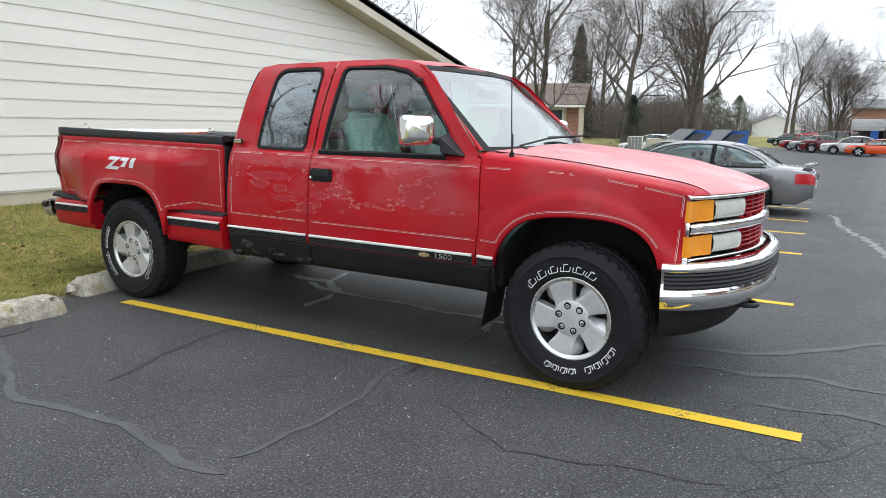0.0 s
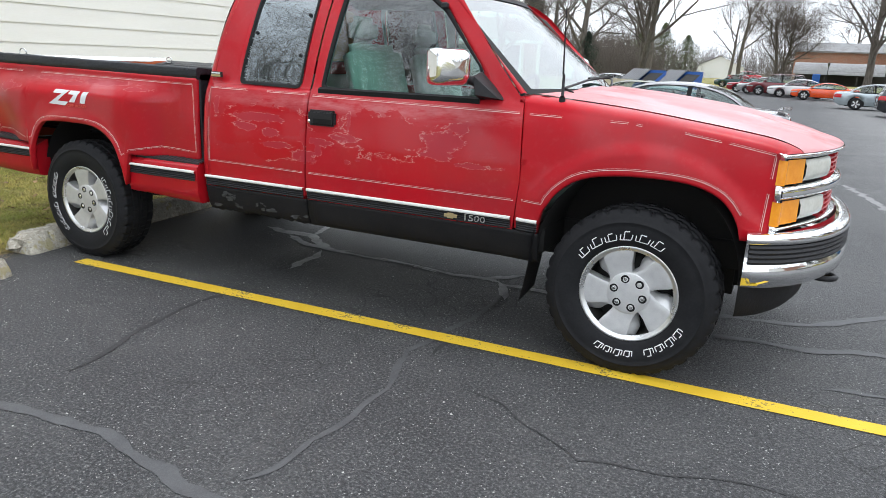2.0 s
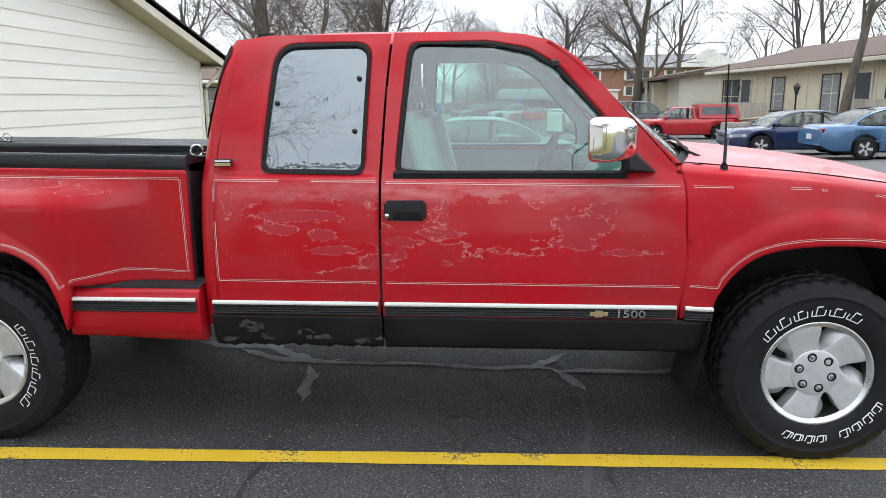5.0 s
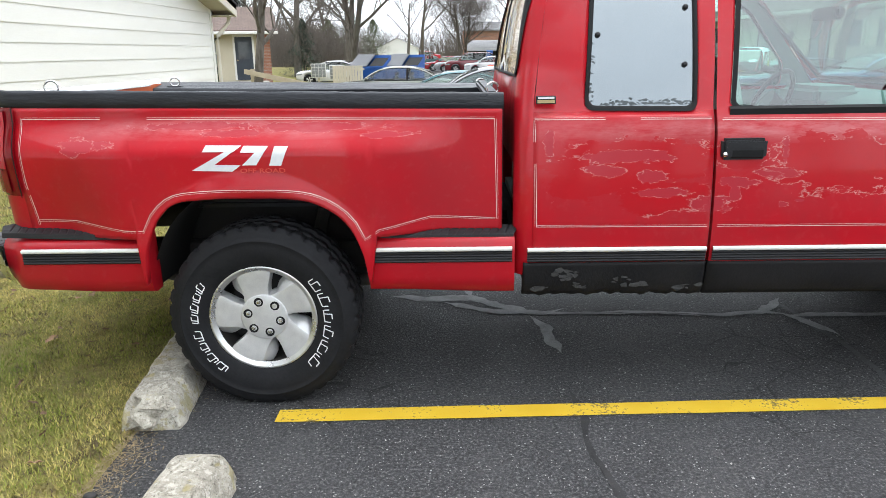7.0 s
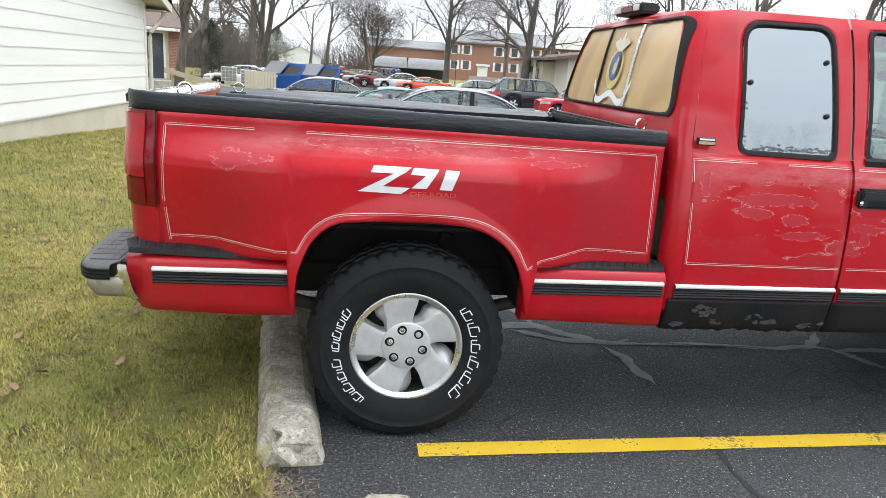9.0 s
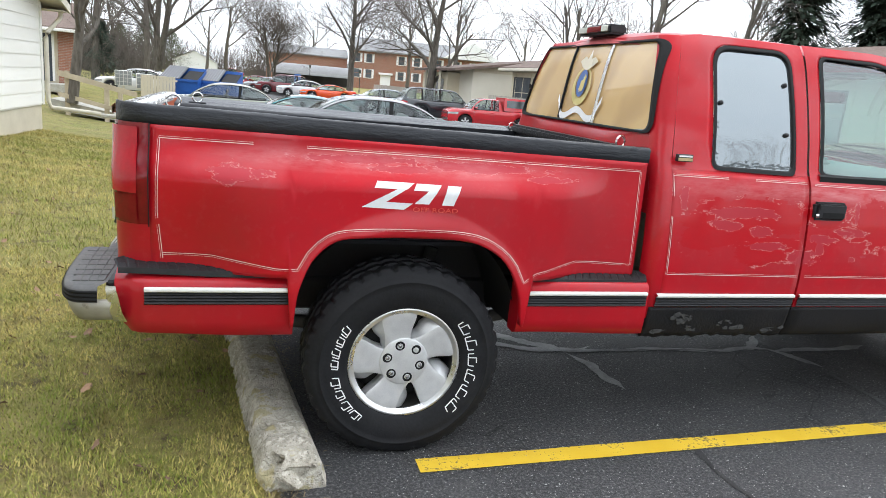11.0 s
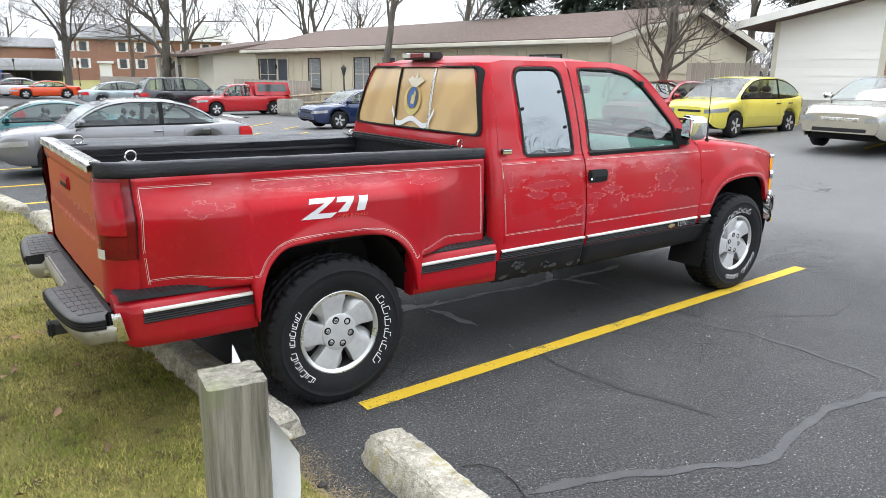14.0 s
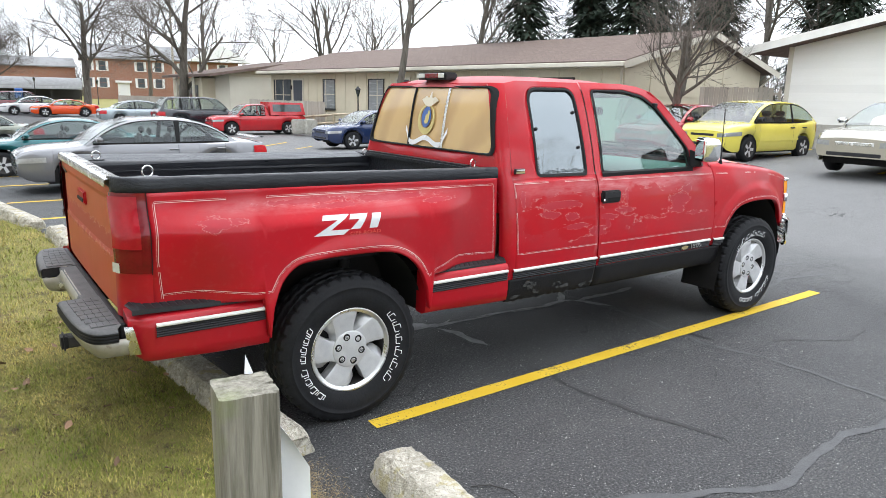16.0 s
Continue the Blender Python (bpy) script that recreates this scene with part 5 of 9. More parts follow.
def make_tread(x0, x1, front):
    """A ribbed rubber pad on the step, pointed at the end by the wheel."""
    n = 96

    def fn(i, k):
        t = i / n
        x = lerp(x0, x1, t)
        w = t if front else 1 - t
        blunt = ease(1.0, 0.94, w)
        inner = -0.914 + 0.085 * (w ** 0.55) * lerp(0.5, 1.0, blunt)
        v = (0.0, 0.0, 0.33, 0.67, 1.0)[k]
        xx = x + 0.02 * v * (1 if front else -1)
        z0 = 0.734 if front else 0.749 + 0.012 * ease(-0.6, -1.03, x)
        z = z0 - 0.006 + 0.018 * v + (0.003 if i % 6 else 0.0) * (1 if k > 1 else 0)
        return (xx, lerp(-0.916, inner, v) - (0.002 if k == 0 else 0), z - (0.02 if k == 0 else 0))
    return sheet(fn, range(n + 1), range(5), smooth=False)


both("step_pad", lambda: make_tread(0.5, 1.03, True), M_BLACK, label="dusty ribbed black step pad")
both("step_pad", lambda: make_tread(-1.025, -0.5, False), M_BLACK, label="dusty ribbed black step pad")
for x0, x1 in ((0.458, 1.022), (-0.938, -0.436)):
    zc = 0.676 if x0 > 0 else 0.684
    both("trim_strip", lambda: make_strip(x0, x1, zc, lambda x, z: 0.938), M_BLACK)
    both("trim_bead", lambda: make_bead(x0, x1, zc, lambda x, z: 0.938), M_WHITE_TRIM)


# pinstripes
def pinstripe(points, half_fn, gaps=(), n=10, width=0.0023, off=0.0022):
    """A painted double line; each unbroken run is a strip of its own."""
    dense = []
    for (x0, z0), (x1, z1) in zip(points, points[1:]):
        dense += [(lerp(x0, x1, i / n), lerp(z0, z1, i / n)) for i in range(n)]
    dense.append(points[-1])
    runs, run = [], []
    for i, p in enumerate(dense):
        if any(a < i / len(dense) < b for a, b in gaps):
            if len(run) > 1:
                runs.append(run)
            run = []
        else:
            run.append(p)
    if len(run) > 1:
        runs.append(run)
    for run in runs:
        for shift, w in ((0.0, width), (0.0065, width * 0.45)):
            def make():
                def fn(i, k):
                    a, b = run[max(0, i - 1)], run[min(len(run) - 1, i + 1)]
                    d = Vector((b[0] - a[0], b[1] - a[1])).normalized()
                    x, z = run[i][0] - d.y * (shift + k * w), run[i][1] + d.x * (shift + k * w)
                    return (x, -half_fn(x, z) - off, z)
                return sheet(fn, range(len(run)), (-0.5, 0.5))
            both("pinstripe", make, M_STRIPE)


def arch_line(table, x0, x1, up, n=26):
    c = 0.5 * (table[0][0] + table[-1][0])
    out = []
    for x in steps(x0, x1, n):
        z = smooth_at(table, x)
        k = 1 + up / max(0.2, math.hypot(x - c, z - 0.42))
        out.append((c + (x - c) * k, 0.42 + (z - 0.42) * k))
    return out


pinstripe([(1.12, 0.757), (1.11, 1.172), (1.79, 1.167)], half, ((0.71, 0.76), (0.3, 0.34)))
pinstripe([(1.12, 0.757), (1.79, 0.752)], half)
pinstripe([(1.83, 1.163), (3.01, 1.15)], half, ((0.42, 0.43), (0.72, 0.73)), n=40)
pinstripe([(1.83, 0.752), (3.02, 0.748)], half, n=40)
pinstripe([(3.06, 1.148), (3.5, 1.14), (3.74, 1.118), (3.95, 1.082), (4.11, 1.05)], half, ((0.09, 0.2), (0.27, 0.29), (0.33, 0.36), (0.38, 0.5), (0.68, 0.71)), n=20, width=0.0019)
pinstripe([(4.098, 0.74), (4.112, 1.048)], half, ((0.5, 0.6),))
pinstripe([(3.06, 0.752), (3.165, 0.75)] + arch_line(F_ARCH, 3.2, 3.99, 0.028), half, n=3)
pinstripe([(-0.885, 0.78), (-0.9, 0.95), (-0.895, 1.2), (0.955, 1.178)], bed_half, ((0.25, 0.28), (0.55, 0.56), (0.72, 0.74)), n=30)
pinstripe([(0.955, 1.178), (0.965, 0.785), (0.7, 0.8), (0.5, 0.765)] + list(reversed(arch_line(R_ARCH, -0.4, 0.42, 0.034))) + [(-0.5, 0.77), (-0.72, 0.8), (-0.885, 0.8)], bed_half, n=4)


# the option-package decal on the bed side
def slab(poly, off=0.003):
    """A flat decal polygon, laid onto the bed side."""
    bm = bmesh.new()
    k = len(poly) // 2
    rows = []
    for i in range(k):
        a, b = poly[i], poly[-1 - i]
        rows.append([bm.verts.new((lerp(a[0], b[0], t), -bed_half(lerp(a[0], b[0], t), lerp(a[1], b[1], t)) - off, lerp(a[1], b[1], t))) for t in steps(0, 1, 8)])
    for a, b in zip(rows, rows[1:]):
        for j in range(8):
            bm.faces.new((a[j], b[j], b[j + 1], a[j + 1])).smooth = True
    return bm


# slanted figures as broad strokes
STROKES = (((62, 0), (207, 2), (176, 26), (50, 25)), ((138, 26), (207, 3), (60, 100), (3, 98)), ((82, 75), (203, 78), (168, 103), (40, 99)),
           ((216, 3), (314, 5), (296, 30), (203, 28)), ((262, 30), (315, 6), (266, 79), (208, 79)), ((341, 6), (396, 7), (366, 82), (318, 81)))


def stroke_at(p):
    return (-0.212 + p[0] * 0.00095, 1.1 - p[1] * 0.00096)


for quad in STROKES:
    both("decal_stroke", lambda: slab([stroke_at(q) for q in quad]), M_DECAL, label="broad silver decal stroke")
M_ORANGE = simple("orange_print", (0.55, 0.05, 0.03), (0.62, 0.08, 0.05), rough=0.5)
lettering("decal_words", "OFF ROAD", 0.024, Matrix.Translation((0.066, -0.9735, 0.996)) @ pose(0, 0, 0, 90, 0, 0), M_ORANGE, truck, 0.001, width=1.5)

# ---- rear bumper and hitch ----


def rusty_metal():
    n = Nodes("dull_worn_bumper_metal")
    v = n.coords("Object")
    a, b = n.noise(v, 6, 5, 0.6), n.noise(v, 19, 6, 0.7)
    col = n.mix(n.ramp(a, 0.35, 0.65), (0.26, 0.245, 0.2), (0.4, 0.38, 0.32))
    rust = n.ramp(n.math("ADD", n.math("MULTIPLY", a, 0.5), n.math("MULTIPLY", b, 0.5)), 0.56, 0.64)
    col = n.mix(n.math("MULTIPLY", rust, 0.8), col, (0.09, 0.045, 0.02))
    return n.set(Base_Color=col, Metallic=0.25, Roughness=n.math("ADD", n.math("MULTIPLY", rust, 0.35), 0.38))


M_TANMETAL = rusty_metal()


def rb_plan(a, off=0.0):
    """Plan of the rear bumper, from the right end (-pi/2) round to the left."""
    def at(q):
        q = max(-math.pi / 2, min(math.pi / 2, q))
        return Vector((-1.03 - 0.21 * max(0.0, math.cos(q)) ** 0.27, math.copysign(0.935 * abs(math.sin(q)) ** 0.75, q), 0))
    d = (at(a + 0.02) - at(a - 0.02)).normalized()
    return at(a) + Vector((-d.y, d.x, 0)) * off


def rb_angle(y):
    return math.copysign(math.asin(min(1.0, (abs(y) / 0.935) ** (1 / 0.75))), y)


RB_A = steps(-math.pi / 2, -1.1, 18) + steps(-1.05, 1.05, 36) + steps(1.1, math.pi / 2, 18)


NOTCH = 0.33
PAD_Z = 0.69


def rb_back(y):
    """Recess in the plan for the plate, between the two pads."""
    return 0.085 * ease(NOTCH + 0.03, NOTCH - 0.03, abs(y))


def rb_fn(a, k):
    p = rb_plan(a, (-0.02, 0.0, -0.004, -0.016, -0.032, -0.06)[k])
    z = (PAD_Z - 0.05, PAD_Z - 0.054, 0.61, 0.58, 0.562, 0.555)[k]
    return (p.x + rb_back(p.y), p.y, z + (0.05 if k < 2 else 0.0) * ease(NOTCH, NOTCH - 0.04, abs(p.y)))


RB_A2 = RB_A + [s * rb_angle(y) for s in (-1, 1) for y in (0.29, 0.305, 0.32, 0.335, 0.35, 0.365)]
rb = part("rear_bumper", sheet(rb_fn, sorted(RB_A2), range(6), flip=True), M_TANMETAL, truck, "dull tan step bumper with rust stains")
for s in (-1, 1):
    # the end turns forward along the step
    def end_fn(t, k):
        y = (0.938, 0.945, 0.94, 0.915)[k]
        z = (PAD_Z + 0.004, PAD_Z - 0.01, 0.6, 0.557)[k]
        return (lerp(-1.062, -1.03, t) + (0.0, 0.0, 0.012, 0.02)[k] + 0.004 * t * k, s * (y - 0.01 * (1 - t)), z)
    part("bumper_end", sheet(end_fn, (0, 0.5, 1), range(4), flip=s > 0), M_CHROME_WORN, rb, "bright bumper end strip")
    lo_a, hi_a = rb_angle(NOTCH + 0.035), 1.563
    ang = [s * a for a in steps(lo_a, 1.05, 10) + steps(1.08, 1.5, 14) + [1.53, 1.55, hi_a]]

    def pad_fn(a, k):
        p = rb_plan(a, (0.003, 0.007, 0.007, 0.001, -0.012, 0)[k])
        z = PAD_Z + (-0.056, -0.052, -0.012, -0.003, 0.0, 0.002)[k]
        if k == 5:
            return (-1.065, max(-0.88, min(0.88, p.y)), z)
        return (p.x, p.y, z)
    pd = part("bumper_pad", sheet(pad_fn, ang, range(6), flip=s > 0), M_DUSTY, rb, "dusty grey tread pad on the bumper")
    part("pad_edge", sheet(lambda a, k: (*rb_plan(a, 0.008)[:2], PAD_Z - 0.052 + 0.04 * k), ang, (0, 1), flip=s > 0), M_BLACK, pd)
    for q in range(3):
        part("pad_rib", sheet(lambda a, k: (*rb_plan(a, 0.008 + 0.005 * (k == 1))[:2], PAD_Z - 0.05 + 0.0135 * q + 0.005 * k), ang, range(3), flip=s > 0), M_SEAL, pd)
    xe = rb_plan(s * lo_a).x
    ye = s * (NOTCH + 0.035)
    part("pad_shoulder", bm_of([(-1.14, ye, PAD_Z), (xe, ye, PAD_Z - 0.003), (xe, ye, PAD_Z - 0.055), (-1.14, ye, PAD_Z - 0.055)], [(0, 1, 2, 3)]), M_BLACK, pd)
    for i in range(7):
        for j in range(4):
            ya, yb = lerp(0.385, 0.87, (i + 0.05) / 7), lerp(0.385, 0.87, (i + 0.95) / 7)
            xo = -1.03 - 0.21 * max(0.0, math.cos(rb_angle((ya + yb) / 2))) ** 0.27 + 0.028
            xa, xb = lerp(xo, -1.075, j / 4), lerp(xo, -1.075, (j + 0.93) / 4)
            part("tread_block", boxed(xa, xb, s * ya if s > 0 else -yb, yb if s > 0 else -ya, PAD_Z - 0.002, PAD_Z + 0.0055), M_DUSTY, pd)
part("bumper_bridge", boxed(-1.152, -1.06, -NOTCH - 0.04, NOTCH + 0.04, PAD_Z - 0.035, PAD_Z - 0.001, bev=0.008), M_DUSTY, rb)
part("bumper_filler", boxed(-1.072, -1.04, -0.87, 0.87, 0.6, PAD_Z + 0.004, bev=0.008), M_BLACK, rb)
for y in (-0.26, 0.26):
    part("plate_lamp", boxed(-1.175, -1.15, y - 0.022, y + 0.022, 0.6, 0.63, bev=0.008, seg=2), M_CHROME_WORN, rb)
hitch = part("hitch_receiver", boxed(-1.19, -0.8, -0.035, 0.035, 0.34, 0.405, bev=0.008), M_DARK_STEEL, truck, "black square hitch receiver")
part("hitch_cover", boxed(-1.215, -1.185, -0.046, 0.046, 0.328, 0.416, bev=0.012, seg=2), M_BLACK, hitch)


# ---- wheels ----
def tyre_mesh():
    """Outer face towards -y, centre at the origin."""
    prof = [(0.218, -0.1), (0.226, -0.113), (0.24, -0.119), (0.262, -0.127), (0.285, -0.132), (0.31, -0.134), (0.33, -0.1325), (0.332, -0.1345), (0.336, -0.1345), (0.338, -0.131), (0.352, -0.128), (0.366, -0.122), (0.377, -0.114), (0.387, -0.105)]
    tread = [(0.391, -0.098), (0.392, -0.064), (0.383, -0.061), (0.383, -0.053), (0.393, -0.05), (0.3935, -0.018), (0.384, -0.015), (0.384, -0.004), (0.3935, 0.0)]
    half_p = prof + tread
    full = half_p + [(r, -y) for r, y in reversed(half_p[:-1])]
    n = 144
    bm = bmesh.new()
    rows = []
    for i in range(n):
        a = 2 * math.pi * i / n
        col = []
        for k, (r, y) in enumerate(full):
            j = min(k, len(full) - 1 - k)
            if 11 <= j <= 15 and i % 4 == 0:
                r -= 0.009 if j > 12 else 0.004
            if 18 <= j <= 19 and (i + 2) % 4 == 0:
                r -= 0.006
            x, z = r * math.cos(a + 0.006 * (j > 14) * (1 if k < len(full) / 2 else -1)), r * math.sin(a)
            col.append(bm.verts.new((x, y, max(z, -HUB + 0.002))))
        rows.append(col)
    for i in range(n):
        a, b = rows[i], rows[(i + 1) % n]
        for j in range(len(full) - 1):
            f = bm.faces.new((a[j], a[j + 1], b[j + 1], b[j]))
            f.smooth = j < 12 or j > len(full) - 14
    return bm


def rim_mesh():
    prof = [(0.19, 0.09), (0.205, -0.02), (0.207, -0.07), (0.2, -0.086), (0.203, -0.1), (0.214, -0.108), (0.222, -0.112), (0.224, -0.104), (0.22, -0.095)]
    return spin([(r, y) for r, y in prof], 72)


SPOKE_OFF = 0.026


def spoke_mesh():
    """One broad spoke along +x, set off to one side of the hub; its trailing side slopes back into the wheel."""
    rs = [0.07, 0.094, 0.1, 0.112, 0.125, 0.14, 0.155, 0.17, 0.182, 0.192, 0.2]

    def front(r, t):
        swell = 0.018 * ease(0.11, 0.2, r)
        y = -0.0925 - 0.0075 * ease(0.095, 0.195, r) + 0.0025 * ease(0.8, 1.0, abs(t))
        across = SPOKE_OFF + t * (0.051 + swell)
        along = math.sqrt(max(1e-4, (r * 1.03) ** 2 - across * across)) if r > 0.09 else r * 0.6
        return (along, y, across)
    bm = sheet(front, rs, steps(-1, 1, 12), flip=True)
    join(bm, sheet(lambda r, k: (front(r, -1)[0], front(r, -1)[1] + 0.06 * k, front(r, -1)[2]), rs[1:], (0, 1)))

    def slope(r, k):
        x, y, z = front(r, 1)
        w = 0.008 + 0.026 * ease(0.1, 0.17, r)
        q = (0.0, 0.12, 0.55, 1.0, 1.0)[k]
        across = z + w * q
        return (math.sqrt(max(1e-4, (r * 1.03) ** 2 - across * across)), y + (0.0, 0.004, 0.02, 0.036, 0.065)[k], across)
    return join(bm, sheet(slope, rs[1:], range(5), flip=True))


def letter_blocks(a_mid, count, radius, spread, tall, seed):
    """Outlined slanted blocks along the sidewall, each with a bar or a notch, where raised white letters stand."""
    rng = random.Random(seed)
    bm = bmesh.new()
    line = 0.0046
    for i in range(count):
        a = a_mid - (i - (count - 1) / 2) * spread
        w = spread * radius * rng.uniform(0.72, 0.84)
        lean = rng.choice((0.1, 0.16, 0.22))

        def pt(u, v):
            rr = radius + v * tall
            aa = a - (u * w + v * tall * lean) / radius
            return (rr * math.cos(aa), -0.1352 + 5.5 * (rr - 0.285) ** 2 + 0.0012 * (rr > 0.3), rr * math.sin(aa))

        def bar(u0, v0, u1, v1):
            d = Vector(((u1 - u0) * w, (v1 - v0) * tall)).normalized() * line / 2
            q = [(u0 * w - d.y, v0 * tall + d.x), (u1 * w - d.y, v1 * tall + d.x), (u1 * w + d.y, v1 * tall - d.x), (u0 * w + d.y, v0 * tall - d.x)]
            vs = [bm.verts.new(pt(x / w, z / tall)) for x, z in q]
            bm.faces.new(vs)
        outline = [(-0.5, -0.5), (0.5, -0.5), (0.5, 0.5), (-0.5, 0.5)]
        for p, q in zip(outline, outline[1:] + outline[:1]):
            bar(*p, *q)
        bar(-0.18, -0.5, -0.18, 0.14 + 0.1 * (i % 2))
        bar(-0.18, 0.14 + 0.1 * (i % 2), 0.2, 0.14 + 0.1 * (i % 2))
    return bm


def wheel(x, side, big, small, tiny, spoke_turn):
    # alloy barrel coloured dark to stand for the shade between the spokes
    w = part("wheel", rim_mesh(), M_DARK_STEEL, truck, "five-spoke cast alloy wheel with shade-dark barrel")
    w.matrix_basis = pose(x, side * (-0.8 if x > 1 else -0.818), HUB, 0, 0, 0 if side > 0 else 180)
    part("tyre", tyre_mesh(), M_RUBBER, w, "black all-terrain tyre with raised white letter outlines")
    for k in range(5):
        sp = part("spoke", spoke_mesh(), M_ALLOY, w)
        sp.matrix_basis = pose(0, 0, 0, 0, -(spoke_turn + 72 * k), 0)
    part("hub_plate", spin([(0.0, -0.0975), (0.05, -0.0975), (0.092, -0.0965), (0.0965, -0.095), (0.098, -0.091), (0.098, -0.06)], 60), M_ALLOY, w)
    for k in range(6):
        a = radians(46 + 60 * k)
        b = spin([(0.0, -0.1015), (0.0045, -0.1015), (0.0055, -0.1), (0.0085, -0.0995), (0.0095, -0.0975), (0.0095, -0.094)], 6, smooth=False)
        # black ring: the shade of the lug hole given as colour, not depth
        cup = spin([(0.0095, -0.0968), (0.0125, -0.0972), (0.015, -0.0988), (0.018, -0.0988), (0.0195, -0.097), (0.0198, -0.09)], 20)
        for v in list(b.verts) + list(cup.verts):
            v.co += Vector((0.068 * math.cos(a), 0, 0.068 * math.sin(a)))
        ln = part("lug_nut", b, M_CHROME_WORN, w)
        part("lug_recess", cup, M_SEAL, ln)
    part("rim_lip", spin([(0.199, -0.0985), (0.204, -0.1015), (0.214, -0.1095), (0.2225, -0.1135), (0.2248, -0.104)], 72), M_LIP, w, "bright machined rim lip")
    part("brake_disc", spin([(0.0, -0.015), (0.16, -0.015), (0.19, 0.0), (0.19, 0.06)], 32), M_UNDER, w)
    if side > 0:
        part("tyre_lettering", letter_blocks(big, 6, 0.282, 0.262, 0.05, 4), M_WHITE_PAINT, w)
        part("tyre_lettering", letter_blocks(small, 4, 0.284, 0.196, 0.042, 6), M_WHITE_PAINT, w)
        part("tyre_lettering", letter_blocks(tiny, 4, 0.284, 0.168, 0.04, 8), M_WHITE_PAINT, w)
    return w


wheel(WB, 1, radians(103), radians(-46), radians(-97), 101)
wheel(0.004, 1, radians(-4.5), radians(211), radians(164), 91)
wheel(WB, -1, 0, 0, 0, 20)
wheel(0.0, -1, 0, 0, 0, 40)


# ---- wheel wells, chassis ----
def well(x0, x1, zt):
    c, r = (x0 + x1) / 2, (x1 - x0) / 2
    def make():
        bm = sheet(lambda a, y: (c + r * math.cos(a), y, 0.5 + (zt - 0.5) * math.sin(a)), steps(0, math.pi, 20), (-0.87, -0.45))
        vs = [bm.verts.new((c + r * math.cos(a), -0.45, 0.5 + (zt - 0.5) * math.sin(a))) for a in steps(0, math.pi, 20)]
        bm.faces.new(vs)
        return bm
    return make


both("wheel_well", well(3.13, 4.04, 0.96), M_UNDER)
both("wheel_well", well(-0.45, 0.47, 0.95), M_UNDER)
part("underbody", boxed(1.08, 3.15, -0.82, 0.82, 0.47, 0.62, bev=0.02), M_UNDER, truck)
for s in (-1, 1):
    part("frame_rail", boxed(-1.1, 4.1, s * 0.43 - 0.05, s * 0.43 + 0.05, 0.46, 0.6, bev=0.01), M_UNDER, truck)
    part("leaf_spring", tube([(-0.72, s * 0.55, 0.52), (-0.4, s * 0.55, 0.43), (0.0, s * 0.55, 0.4), (0.4, s * 0.55, 0.43), (0.75, s * 0.55, 0.5)], 0.03, 8), M_DARK_STEEL, truck)
    part("shock_absorber", tube([(0.1, s * 0.5, 0.35), (0.2, s * 0.48, 0.75)], 0.03, 8), M_DARK_STEEL, truck)
for x in (0.0, WB):
    part("axle", tube([(x, -0.72, HUB), (x, -0.12, HUB), (x, 0.12, HUB), (x, 0.72, HUB)], 0.05, 10), M_UNDER, truck)
    ax = spin([(0.0, -0.14), (0.1, -0.1), (0.14, 0.0), (0.1, 0.1), (0.0, 0.14)], 16, axis="X")
    for v in ax.verts:
        v.co += Vector((x, 0.05, HUB))
    part("differential", ax, M_UNDER, truck)
part("fuel_tank", boxed(0.55, 1.6, 0.05, 0.38, 0.36, 0.6, bev=0.04, seg=2), M_UNDER, truck)
part("exhaust_pipe", tube([(2.6, -0.3, 0.42), (1.2, -0.32, 0.42), (0.4, -0.36, 0.5), (-0.2, -0.36, 0.62), (-0.7, -0.5, 0.48)], 0.03, 10), M_DARK_STEEL, truck)
part("skid_plate", boxed(3.2, 4.05, -0.4, 0.4, 0.3, 0.5, bev=0.05, seg=2), M_UNDER, truck)
# case and shaft added to block far-side light under the truck
part("transfer_case", boxed(2.1, 3.1, -0.22, 0.3, 0.32, 0.5, bev=0.05, seg=2), M_UNDER, truck)
part("drive_shaft", tube([(2.1, 0.05, 0.42), (1.0, 0.05, 0.41), (0.1, 0.05, 0.39)], 0.045, 10), M_UNDER, truck)
both("mud_flap", lambda: sheet(lambda u, t: (3.14 - 0.02 * t - 0.03 * t * t - 0.02 * u, lerp(-0.945, -0.66, u), 0.63 - 0.365 * t), steps(0, 1, 4), steps(0, 1, 8)), M_ROCKER, label="black rubber mud flap")

# ---- cab interior ----
part("cab_floor", boxed(1.12, 3.1, -0.8, 0.8, 0.6, 0.66), M_DASH, truck)
part("dashboard", sheet(lambda y, k: ((2.78, 2.74, 2.78, 2.95, 3.08)[k], y, (0.85, 1.05, 1.15, 1.195, 1.2)[k]), steps(-0.8, 0.8, 16), range(5)), M_DASH, truck, "grey vinyl dashboard")
part("instrument_hood", boxed(2.7, 2.95, 0.18, 0.62, 1.12, 1.225, bev=0.03, seg=3), M_DASH, truck)
part("headliner", sheet(lambda x, y: (x, y, 1.755 - 0.05 * (abs(y) / 0.58) ** 4), steps(1.16, 2.5, 6), steps(-0.58, 0.58, 12)), M_CLOTH, truck)
sw = [(2.55 + 0.19 * 0.42 * math.sin(a), 0.38 + 0.19 * math.cos(a), 1.13 + 0.19 * 0.9 * math.sin(a)) for a in steps(0, 2 * math.pi, 30)]
wheel_s = part("steering_wheel", tube(sw, 0.014, 8, caps=False), M_BLACK, truck)
part("steering_hub", tube([(2.53, 0.38, 1.14), (2.58, 0.38, 1.11), (2.8, 0.38, 1.0)], [0.07, 0.06, 0.04], 12), M_BLACK, wheel_s)
